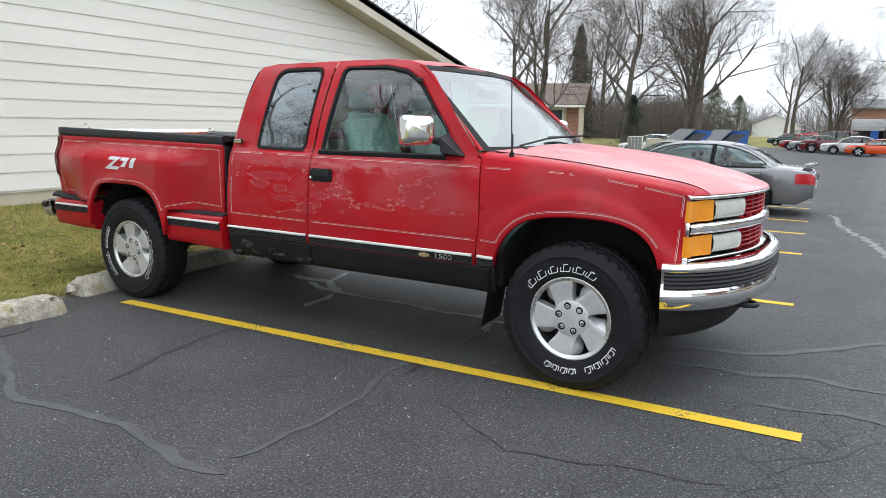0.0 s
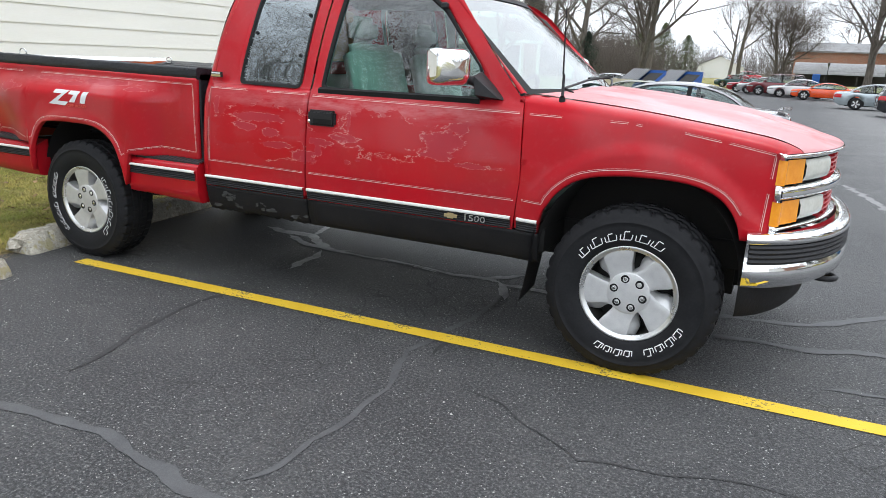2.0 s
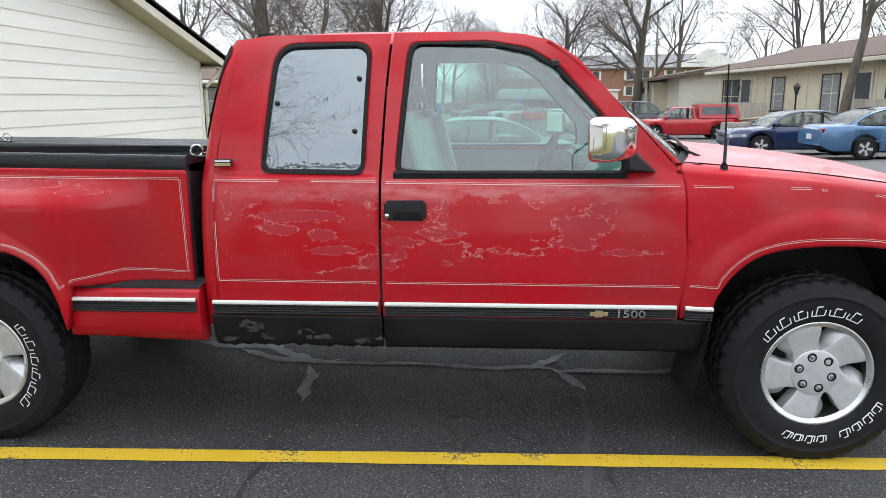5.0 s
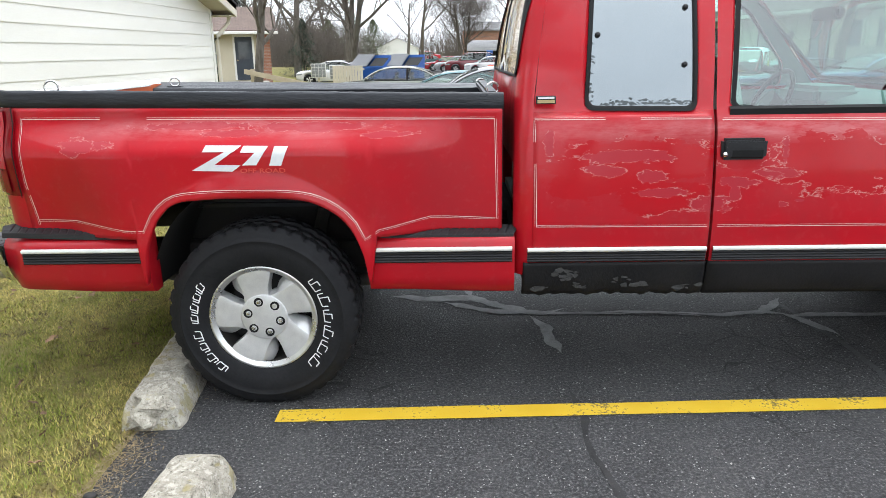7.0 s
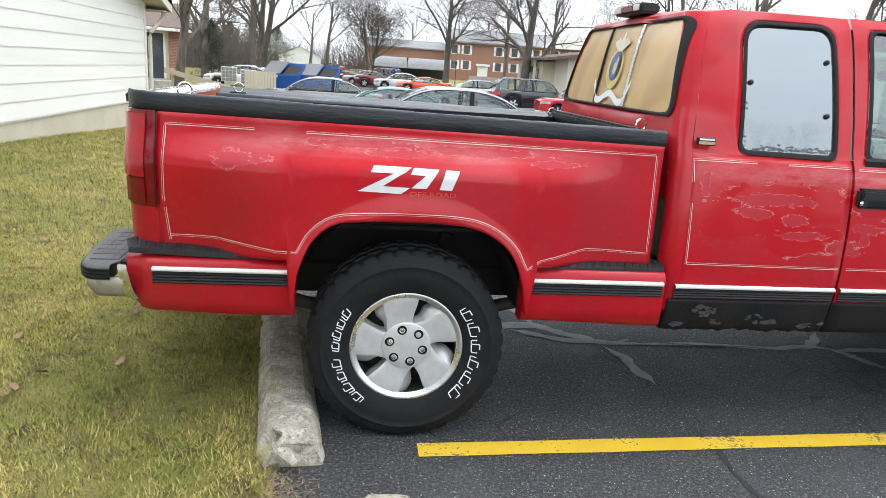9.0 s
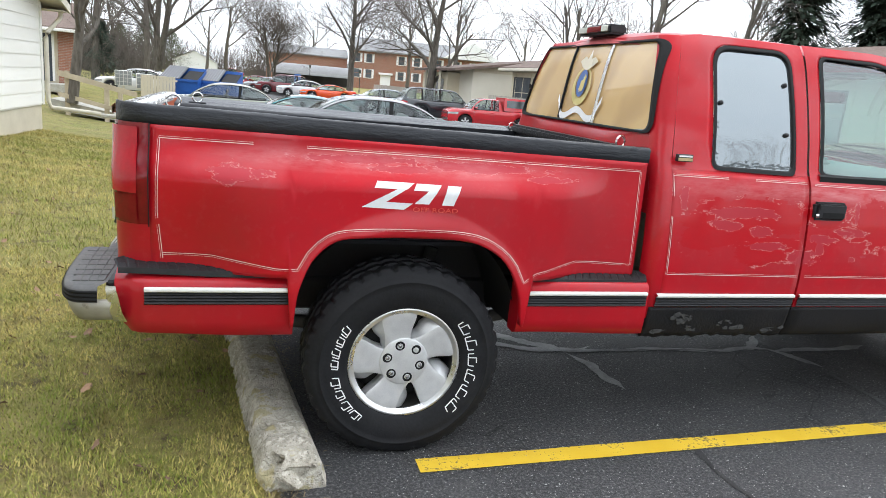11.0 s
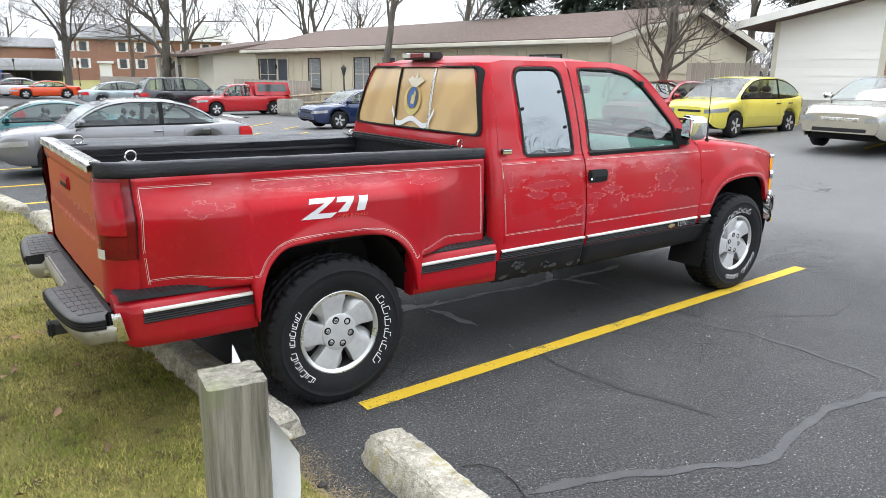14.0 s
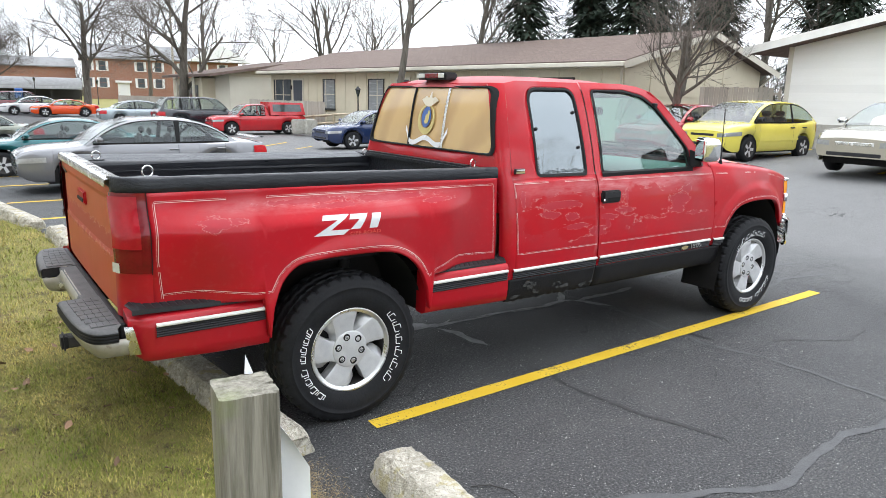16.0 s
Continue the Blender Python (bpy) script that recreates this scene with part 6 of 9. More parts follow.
for yy in (-0.38, 0.38):
    seat = part("seat_cushion", boxed(1.95, 2.45, yy - 0.27, yy + 0.27, 0.78, 0.98, bev=0.06, seg=3), M_CLOTH, truck, "grey-green cloth front seat", smooth=True)
    bk = boxed(-0.07, 0.07, yy - 0.26, yy + 0.26, 0.0, 0.56, bev=0.05, seg=3)
    for v in bk.verts:
        v.co = Matrix.Translation((2.02, 0, 0.9)) @ Euler((0, radians(-14), 0)).to_matrix().to_4x4() @ v.co
    part("seat_back", bk, M_CLOTH, seat, smooth=True)
    hr = boxed(1.78, 1.87, yy - 0.13, yy + 0.13, 1.44, 1.6, bev=0.04, seg=3)
    part("head_rest", hr, M_CLOTH, seat, smooth=True)
part("rear_bench", boxed(1.14, 1.3, -0.6, 0.6, 0.66, 1.25, bev=0.04, seg=2), M_CLOTH, truck, smooth=True)
part("sun_visor", boxed(2.36, 2.5, -0.5, -0.1, 1.68, 1.7, bev=0.008), M_CLOTH, truck)
part("sun_visor", boxed(2.36, 2.5, 0.1, 0.5, 1.68, 1.7, bev=0.008), M_CLOTH, truck)
part("rear_view_mirror", boxed(2.6, 2.64, -0.13, 0.13, 1.55, 1.61, bev=0.012, seg=2), M_BLACK, truck)


# flush-sided door trim seen through the far glass
def make_trim():
    return sheet(lambda x, z: (x, -half(x, z) + 0.07, z), steps(1.83, 2.95, 10), (0.66, 0.9, 1.18))


both("door_trim", make_trim, M_DASH)
both("door_frame_trim", lambda: ring([(1.83, BELT), (3.0, BELT), (2.92, 1.29), (2.59, 1.65), (2.49, 1.705), (2.4, 1.722), (2.25, 1.735), (1.85, 1.735)], grow(FWIN, 0.0), on_side(-0.035), rows=2), M_DASH)
both("quarter_frame_trim", lambda: ring(grow(QWIN, 0.035), grow(QWIN, 0.0), on_side(-0.035), rows=2), M_DASH)


# ---- houses ----
def board(parent, name, y0, y1, z0, z1, x, mat, thick=0.018, lap=0.012, cut=None):
    """One lap-siding board on a wall that faces +x; the lower edge stands proud."""
    a0, a1 = y0, y1
    b0, b1 = (y0, y1) if cut is None else cut
    v = [(x, a0, z0), (x, a1, z0), (x + thick, a1, z0), (x + thick, a0, z0), (x, b0, z1), (x, b1, z1), (x + thick - lap, b1, z1), (x + thick - lap, b0, z1)]
    f = [(3, 2, 6, 7), (0, 1, 2, 3), (4, 7, 6, 5), (0, 3, 7, 4), (1, 5, 6, 2)]
    return part(name, bm_of(v, f), mat, parent)


def gable_siding(parent, x, y0, y1, zb, apex_y, zr, slope, lap=0.235):
    """Courses of boards up to the sloping roof line zr(y)."""
    z = zb
    while True:
        def reach(zz):
            lo, hi = y0, y1
            if zz > zr(y1):
                hi = apex_y + (zr(apex_y) - zz) / slope
            if zz > zr(y0):
                lo = apex_y - (zr(apex_y) - zz) / slope
            return lo, hi
        lo, hi = reach(z)
        lo2, hi2 = reach(z + lap)
        if hi2 - lo2 < 0.3:
            break
        board(parent, "siding_board", lo, hi, z, z + lap, x, M_SIDING, cut=(lo2, hi2))
        z += lap


# the cream house beside the lawn
house = thing("apartment_house", "cream lap-sided apartment house with tan fascia beside the lawn", "house")
HX, HY0, HY1, APEX = -4.6, -7.5, 12.7, 2.2


def h_roof(y):
    return 2.5 + 0.235 * (HY1 - (y if y > APEX else 2 * APEX - y))


wall = part("wall", bm_of([(HX, HY0, 0.42), (HX, HY1, 0.42), (HX, HY1, h_roof(HY1)), (HX, APEX, h_roof(APEX)), (HX, HY0, h_roof(HY0)),
                           (-16, HY0, 0.42), (-16, HY1, 0.42), (-16, HY1, h_roof(HY1)), (-16, APEX, h_roof(APEX)), (-16, HY0, h_roof(HY0))],
                          [(0, 1, 2, 3, 4), (5, 9, 8, 7, 6), (1, 6, 7, 2), (0, 4, 9, 5)]), M_SIDING, house)
gable_siding(wall, HX + 0.002, HY0, HY1, 0.45, APEX, h_roof, 0.235)
part("corner_board", boxed(HX - 0.1, HX + 0.035, HY1 - 0.1, HY1 + 0.03, 0.42, 2.54, bev=0.004), M_WHITE_TRIM, house)
part("foundation", boxed(-15.9, HX - 0.02, HY0 + 0.02, HY1 - 0.02, -0.5, 0.425), M_FOUND, house)


def roof_slab(parent, x0, x1, y_eave, y_apex, z_of, thick=0.16, mat=None, name="roof"):
    v, f = [], []
    for x in (x0, x1):
        for y in (y_eave, y_apex):
            z = z_of(y)
            v += [(x, y, z), (x, y, z + thick)]
    f = [(1, 3, 7, 5), (0, 4, 6, 2), (0, 1, 5, 4), (2, 6, 7, 3), (0, 2, 3, 1), (4, 5, 7, 6)]
    return part(name, bm_of(v, f), mat or M_SHINGLE, parent)


def h_over(y):
    return 2.5 + 0.235 * (HY1 - (y if y > APEX else 2 * APEX - y))


for ye in (HY1 + 0.5, 2 * APEX - HY1 - 0.5):
    r = roof_slab(house, -16.4, HX + 0.46, ye, APEX, lambda y: h_over(y) + 0.04, 0.12)
    fb0, fb1 = h_over(ye) - 0.12, h_over(APEX) - 0.12
    part("rake_fascia", bm_of([(HX + 0.46, ye, fb0), (HX + 0.46, APEX, fb1), (HX + 0.46, APEX, fb1 + 0.27), (HX + 0.46, ye, fb0 + 0.27), (HX + 0.42, ye, fb0), (HX + 0.42, APEX, fb1), (HX + 0.42, APEX, fb1 + 0.27), (HX + 0.42, ye, fb0 + 0.27)],
                              [(0, 1, 2, 3), (7, 6, 5, 4), (0, 4, 5, 1), (3, 2, 6, 7), (0, 3, 7, 4)]), M_FASCIA, r)
    part("drip_edge", bm_of([(HX + 0.475, ye, fb0 + 0.26), (HX + 0.475, APEX, fb1 + 0.26), (HX + 0.475, APEX, fb1 + 0.3), (HX + 0.475, ye, fb0 + 0.3)], [(0, 1, 2, 3)]), M_DARK_STEEL, r)
    part("soffit", bm_of([(HX, ye, fb0 + 0.02), (HX + 0.42, ye, fb0 + 0.02), (HX + 0.42, APEX, fb1 + 0.02), (HX, APEX, fb1 + 0.02)], [(0, 1, 2, 3)]), M_SOFFIT, r)
part("eave_fascia", boxed(-16.4, HX + 0.42, HY1 + 0.44, HY1 + 0.5, 2.27, 2.49), M_FASCIA, house)
part("eave_soffit", boxed(-16.4, HX + 0.42, HY1, HY1 + 0.44, 2.27, 2.29), M_SOFFIT, house)
part("downspout", tube([(HX + 0.3, HY1 + 0.42, 2.3), (HX + 0.28, HY1 + 0.38, 2.14), (HX + 0.1, HY1 + 0.12, 1.84), (HX + 0.08, HY1 + 0.09, 1.74), (HX + 0.08, HY1 + 0.09, 0.5), (HX + 0.12, HY1 + 0.12, 0.36), (HX + 0.9, HY1 + 0.9, 0.24)], 0.045, 8), M_FASCIA, house)
part("splash_block", boxed(HX + 0.9, HX + 1.6, HY1 + 0.85, HY1 + 1.1, 0.16, 0.24, bev=0.02), M_CONCRETE, house)
part("wall_lamp", boxed(HX, HX + 0.14, 2.1, 2.35, 3.99, 4.14, bev=0.02), M_FASCIA, house)


def window(parent, x0, x1, z0, z1, y, out=-1, panes=1, mat=None, frame=0.05, fm=None, name="window", shutters=None):
    """A window in a wall that runs along x; out is the side it faces."""
    a, b = sorted((y, y + out * 0.05))
    bm = bmesh.new()
    for q in ((x0, x0 + frame, z0, z1), (x1 - frame, x1, z0, z1), (x0 + frame, x1 - frame, z0, z0 + frame), (x0 + frame, x1 - frame, z1 - frame, z1)):
        box(bm, q[0], q[1], a, b, q[2], q[3])
    w = part(name, bm, fm or M_WHITE_TRIM, parent)
    for i in range(panes):
        p0, p1 = lerp(x0 + frame, x1 - frame, i / panes) + 0.015, lerp(x0 + frame, x1 - frame, (i + 1) / panes) - 0.015
        zm = (z0 + z1) / 2
        for c0, c1 in ((z0 + frame, zm - 0.02), (zm + 0.02, z1 - frame)):
            part("pane", boxed(p0, p1, *sorted((y + out * 0.012, y + out * 0.022)), c0, c1), mat or M_PANE, w)
    part("sill", boxed(x0 - 0.03, x1 + 0.03, *sorted((y, y + out * 0.09)), z0 - 0.05, z0), fm or M_WHITE_TRIM, w)
    if shutters:
        for s0, s1 in ((x0 - 0.34, x0 - 0.03), (x1 + 0.03, x1 + 0.34)):
            part("shutter", boxed(s0, s1, *sorted((y, y + out * 0.05)), z0, z1), shutters, w)
    return w


def door_in(parent, x0, x1, z0, z1, y, out=-1, mat=None, fm=None):
    d = part("door", boxed(x0, x1, *sorted((y, y + out * 0.04)), z0, z1), mat, parent)
    bm = bmesh.new()
    for q in ((x0 - 0.1, x0, z0, z1 + 0.1), (x1, x1 + 0.1, z0, z1 + 0.1), (x0, x1, z1, z1 + 0.1)):
        box(bm, q[0], q[1], *sorted((y, y + out * 0.07)), q[2], q[3])
    part("door_frame", bm, fm or M_WHITE_TRIM, d)
    part("door_knob", boxed(x0 + 0.06, x0 + 0.12, *sorted((y + out * 0.04, y + out * 0.1)), z0 + 0.95, z0 + 1.02, bev=0.02), M_BRASS, d)
    return d


M_DARK_DOOR = simple("dark_blue_door_paint", (0.02, 0.028, 0.04), (0.04, 0.05, 0.065), rough=0.4, scale=3)
M_SHADE = simple("window_blind", (0.2, 0.21, 0.21), (0.3, 0.31, 0.31), rough=0.25, scale=1.5, stretch=(1, 1, 8))

# the low tan house past the lawn
low = thing("bungalow", "tan low house with brown shingle roof and dark door", "house")
low.matrix_basis = Matrix.Translation((-9.0, 29.0, 0.33)) @ Matrix.Rotation(radians(16.5), 4, "Z") @ Matrix.Scale(0.88, 4) @ Matrix.Translation((9.75, -31.3, -0.42))
part("wall", boxed(-24, -8.1, 31.3, 39, -0.2, 3.0), M_TAN, low)
part("brick_pier", boxed(-8.65, -8.0, 31.2, 32.2, -0.2, 3.0), M_BRICK, low, "red brick corner pier")
roof_slab(low, -24.5, -7.6, 30.6, 35.2, lambda y: 2.72 + 0.3 * (y - 30.6), 0.14)
roof_slab(low, -24.5, -7.6, 39.8, 35.2, lambda y: 2.72 + 0.3 * (39.8 - y), 0.14)
part("gutter", boxed(-24.5, -7.6, 30.48, 30.6, 2.66, 2.8, bev=0.02), M_WHITE_TRIM, low)
part("gable_wall", bm_of([(-8.1, 31.3, 3.0), (-8.1, 39, 3.0), (-8.1, 35.2, 4.1)], [(0, 1, 2)]), M_TAN, low)
window(low, -12.45, -10.5, 1.02, 2.5, 31.3, panes=2, mat=M_SHADE, frame=0.06, fm=M_DARK_STEEL)
door_in(low, -9.75, -8.9, 0.42, 2.55, 31.3, mat=M_DARK_DOOR)
part("door_window", boxed(-9.6, -9.05, 31.24, 31.262, 1.45, 2.3), M_PANE, low)
part("porch_slab", boxed(-10.3, -8.2, 29.6, 31.3, 0.0, 0.36, bev=0.02), M_CONCRETE, low)


def bush(name, at, size, mat, seed, n=900):
    rng = random.Random(seed)
    t = thing(name, "clipped dark green hedge bush by a house wall", "bush", at=at)
    vs, fs = [], []
    for i in range(n):
        p = Vector((rng.gauss(0, 1), rng.gauss(0, 1), rng.gauss(0, 1)))
        m = max(abs(p.x), abs(p.y), abs(p.z))
        p = p / m * rng.uniform(0.82, 1.03)
        c = Vector((p.x * size[0], p.y * size[1], (p.z + 1) * size[2]))
        a = Vector((rng.uniform(-1, 1), rng.uniform(-1, 1), rng.uniform(-1, 1))).normalized() * 0.07
        b = a.orthogonal().normalized() * 0.05
        k = len(vs)
        vs += [c - a, c + b, c + a, c - b]
        fs.append((k, k + 1, k + 2, k + 3))
    part("leaves", bm_of(vs, fs), mat, t)
    part("core", boxed(-size[0] * 0.8, size[0] * 0.8, -size[1] * 0.8, size[1] * 0.8, 0.05, size[2] * 1.75, bev=0.1), mat, t)
    return t


M_HEDGE = simple("evergreen_leaf", (0.012, 0.024, 0.009), (0.035, 0.055, 0.02), rough=0.6, scale=20)
bush("hedge_bush", (-9.75, 26.3, 0.08), (0.72, 0.5, 0.43), M_HEDGE, 1)

# the wooden ramp rail beyond the cream house
ramp = thing("ramp_railing", "weathered wooden ramp handrail with posts", "handrail")
for x, y, top in ((-5.54, 19.1, 1.0), (-4.5, 19.0, 0.66), (-4.14, 19.0, 0.58)):
    part("post", boxed(x - 0.06, x + 0.06, y - 0.06, y + 0.06, -0.45, top, bev=0.008), M_RAIL_WOOD, ramp)
for z, half_h in ((0.88, 0.075), (0.3, 0.06)):
    part("rail", bm_of([(x, y, z + dz) for x, z0 in ((-5.75, 0.05), (-3.68, -0.41)) for y in (18.9, 18.94) for dz in (z0 - half_h, z0 + half_h)],
                       [(0, 1, 5, 4), (2, 6, 7, 3), (1, 3, 7, 5), (0, 4, 6, 2), (0, 2, 3, 1), (4, 5, 7, 6)]), M_RAIL_WOOD, ramp)
part("ramp_deck", bm_of([(-6, 19.1, 0.2), (-3.2, 19.0, -0.3), (-3.2, 20.3, -0.3), (-6, 20.5, 0.2), (-6, 19.1, -0.1), (-3.2, 19.0, -0.45), (-3.2, 20.3, -0.45), (-6, 20.5, -0.1)],
                        [(0, 1, 2, 3), (0, 4, 5, 1), (1, 5, 6, 2), (3, 2, 6, 7)]), M_CONCRETE, ramp)
part("kick_board", bm_of([(-4.1, 18.7, -0.34), (-2.6, 18.6, -0.42), (-2.6, 18.75, -0.42), (-4.1, 18.85, -0.34), (-4.1, 18.7, -0.2), (-2.6, 18.6, -0.28), (-2.6, 18.75, -0.28), (-4.1, 18.85, -0.2)],
                         [(4, 5, 6, 7), (0, 1, 5, 4), (1, 2, 6, 5), (2, 3, 7, 6)]), M_RAIL_WOOD, ramp)
stake = part("leaning_post", tube([(-3.1, 18.6, -0.5), (-3.3, 18.6, 0.1), (-3.42, 18.6, 0.48)], [0.07, 0.065, 0.05], 4), M_RAIL_WOOD)
tagged(stake, "grey weathered post leaning beside the ramp", "post")

# the long tan house across the lot
row = thing("row_house", "long tan single-storey house with brown shingle roof and dark windows", "house", at=(18.15, 13.2, -0.15), turn=math.degrees(math.atan2(26.4, -2.6)))
RL = 26.6
part("wall", boxed(0, RL, -10, 0, -0.6, 3.1), M_TAN, row)
for i in range(1, 27):
    part("batten", boxed(i - 0.03, i + 0.03, 0.0, 0.025, 0.3, 2.95), M_TAN, row)
roof_slab(row, -0.5, RL + 0.5, 0.7, -5, lambda y: 3.0 - 0.245 * (y - 0.7), 0.14)
roof_slab(row, -0.5, RL + 0.5, -10.7, -5, lambda y: 3.0 + 0.245 * (y + 10.7), 0.14)
part("gutter", boxed(-0.5, RL + 0.5, 0.68, 0.82, 2.93, 3.09, bev=0.02), M_FASCIA, row)
part("eave_soffit", boxed(-0.4, RL + 0.5, 0.0, 0.68, 2.9, 2.92), M_SOFFIT, row)
part("gable_wall", bm_of([(0, -10, 3.1), (0, 0, 3.1), (0, -5, 4.35)], [(0, 1, 2)]), M_TAN, row)
for q in ((0.76, -5), (-10.76, -5)):
    part("rake_fascia", bm_of([(-0.52, q[0], 2.85), (-0.52, q[1], 4.25), (-0.52, q[1], 4.48), (-0.52, q[0], 3.1)], [(0, 1, 2, 3)]), M_FASCIA, row)
part("downspout", tube([(-0.3, 0.6, 2.95), (0.05, 0.12, 2.6), (0.05, 0.1, 0.3)], 0.05, 8), M_FASCIA, row)
part("downspout", tube([(-0.3, -10.5, 2.95), (-0.05, -10.12, 2.5), (-0.05, -10.1, 0.3)], 0.05, 8), M_FASCIA, row)
for k, zz in enumerate((-6.8, -5.4, -3.4, -1.6)):
    part("gable_batten", boxed(-0.03, 0.0, zz - 0.03, zz + 0.03, 0.3, 4.35 - abs(zz + 5) * 0.25), M_TAN, row)
part("gable_band", boxed(-0.035, 0.0, -9.9, -1.0, 1.95, 2.02), M_TAN, row)
for a, b, kind in ((24.0, 26.2, "w2"), (22.6, 23.7, "d"), (19.0, 20.3, "w"), (14.4, 15.8, "w"), (12.3, 13.3, "d"), (9.2, 11.4, "w2"), (6.2, 7.4, "w"), (2.2, 3.8, "w"), (4.6, 5.5, "d")):
    if kind == "d":
        door_in(row, a, b, 0.3, 2.55, 0.0, 1, mat=M_DARK_DOOR, fm=M_FASCIA)
    else:
        window(row, a, b, 0.75 if kind == "w2" else 0.95, 2.6, 0.0, 1, panes=2 if kind == "w2" else 1, mat=M_PANE if kind == "w2" else M_SHADE, fm=M_DARK_STEEL)
for i in range(9):
    v = part("roof_vent", boxed(2 + i * 2.9, 2.3 + i * 2.9, -3.6, -3.3, 3.9, 4.12, bev=0.02), M_DARK_STEEL, row)
part("wall_lantern", boxed(23.9, 24.0, 0.0, 0.12, 2.0, 2.25, bev=0.02), M_BLACK, row)


def board_fence(name, p0, p1, z, h, mat, label, gap=0.012, w=0.14):
    d = Vector((p1[0] - p0[0], p1[1] - p0[1], 0))
    t = thing(name, label, "fence", at=(p0[0], p0[1], z), turn=math.degrees(math.atan2(d.y, d.x)))
    n = int(d.length / (w + gap))
    me = None
    rng = random.Random(7)
    for i in range(n):
        if me is None:
            ob = part("board", boxed(0, w, -0.012, 0.012, 0.03, h, bev=0.003), mat, t)
            me = ob.data
        else:
            ob = new("board", me)
            ob.parent = t
        ob.location = (i * (w + gap), 0, rng.uniform(-0.02, 0.02))
    for zz in (0.3, h - 0.25):
        part("rail", boxed(0, d.length, 0.012, 0.05, zz, zz + 0.09), mat, t)
    for i in range(int(d.length / 2.4) + 1):
        part("post", boxed(i * 2.4, i * 2.4 + 0.09, 0.012, 0.1, 0, h - 0.05), mat, t)
    return t


board_fence("board_fence", (14.2, 40.0), (14.9, 30.6), -0.32, 1.55, M_FENCE, "weathered grey board fence in front of the tan house")
board_fence("board_fence", (15.7, 24.4), (16.3, 19.0), -0.1, 1.5, M_FENCE, "weathered grey board fence in front of the tan house")
board_fence("board_fence", (19.3, 10.9), (20.3, 8.7), 0.4, 1.75, M_FENCE, "weathered grey board fence between two houses")
board_fence("board_fence", (9.6, 56.5), (11.8, 50.5), -0.4, 1.6, M_FENCE, "weathered grey board fence by the far entry")
hr = thing("ramp_railing", "pale wooden ramp handrail beside the fence", "handrail")
for z in (0.95, 0.55):
    part("rail", tube([(14.0, 33.0, z - 0.65), (14.6, 28.5, z - 0.3), (15.0, 24.8, z - 0.1)], 0.06, 4), M_RAIL_WOOD, hr)
for i in range(5):
    y = 32.6 - i * 1.9
    part("post", boxed(14.05 + i * 0.21, 14.15 + i * 0.21, y - 0.05, y + 0.05, -0.4, 0.45 + i * 0.11), M_RAIL_WOOD, hr)


def lamp_post(at, h):
    t = thing("lamp_post", "black iron garden lamp post with a lantern", "lamp", "garden lamp posts", at=at)
    part("pole", tube([(0, 0, 0), (0, 0, 0.25), (0, 0, 0.28), (0, 0, h - 0.45)], [0.07, 0.06, 0.035, 0.03], 10), M_BLACK, t)
    part("lantern", spin([(0.04, h - 0.45), (0.13, h - 0.12), (0.15, h - 0.1)], 6, axis="Z", smooth=False), M_GLASS_DARK, t)
    part("lantern_cap", spin([(0.16, h - 0.1), (0.06, h), (0.0, h + 0.06)], 6, axis="Z", smooth=False), M_BLACK, t)
    return t


lamp_post((14.1, 25.4, -0.28), 2.25)
lamp_post((11.0, 74.0, 0.1), 2.4)
lamp_post((6.5, 84.0, 0.3), 2.4)
for x, y in ((12.9, 29.4), (13.3, 29.0)):
    b = part("concrete_block", boxed(x - 0.3, x + 0.3, y - 0.3, y + 0.3, -0.35, 0.38, bev=0.05, seg=2), M_CONCRETE)
    tagged(b, "square pale concrete bollard block at the bay end", "bollard", "concrete blocks")

# the entry wing behind the row
wing = thing("entry_wing", "cream low wing with a sloping shed roof and porch", "house", at=(0, 0, -0.35))
part("wall", boxed(14.1, 22, 43.4, 52, -0.1, 3.3), simple("cream_wall", (0.62, 0.58, 0.47), (0.7, 0.66, 0.55), rough=0.75, scale=0.8), wing)
part("gable", bm_of([(14.1, 43.38, 3.0), (20.4, 43.38, 3.0), (20.4, 43.38, 4.18), (14.1, 43.38, 3.19)], [(0, 1, 2, 3)]), M_TAN, wing)
part("porch_wall", boxed(13.2, 14.1, 46.5, 54, -0.1, 2.9), M_TAN, wing)
part("roof", bm_of([(12.6, 42.6, 2.95), (12.6, 55, 2.95), (20.5, 55, 4.2), (20.5, 42.6, 4.2), (12.6, 42.6, 3.12), (12.6, 55, 3.12), (20.5, 55, 4.37), (20.5, 42.6, 4.37)], [(0, 1, 2, 3), (7, 6, 5, 4), (0, 3, 7, 4), (0, 4, 5, 1)]), M_SHINGLE, wing)
for y in (47.2, 48.6, 50.0, 51.4):
    part("porch_post", boxed(12.75, 12.9, y, y + 0.15, 0, 3.05), M_FASCIA, wing)
    part("pane", boxed(13.18, 13.2, y + 0.3, y + 1.1, 0.4, 2.4), M_PANE, wing)

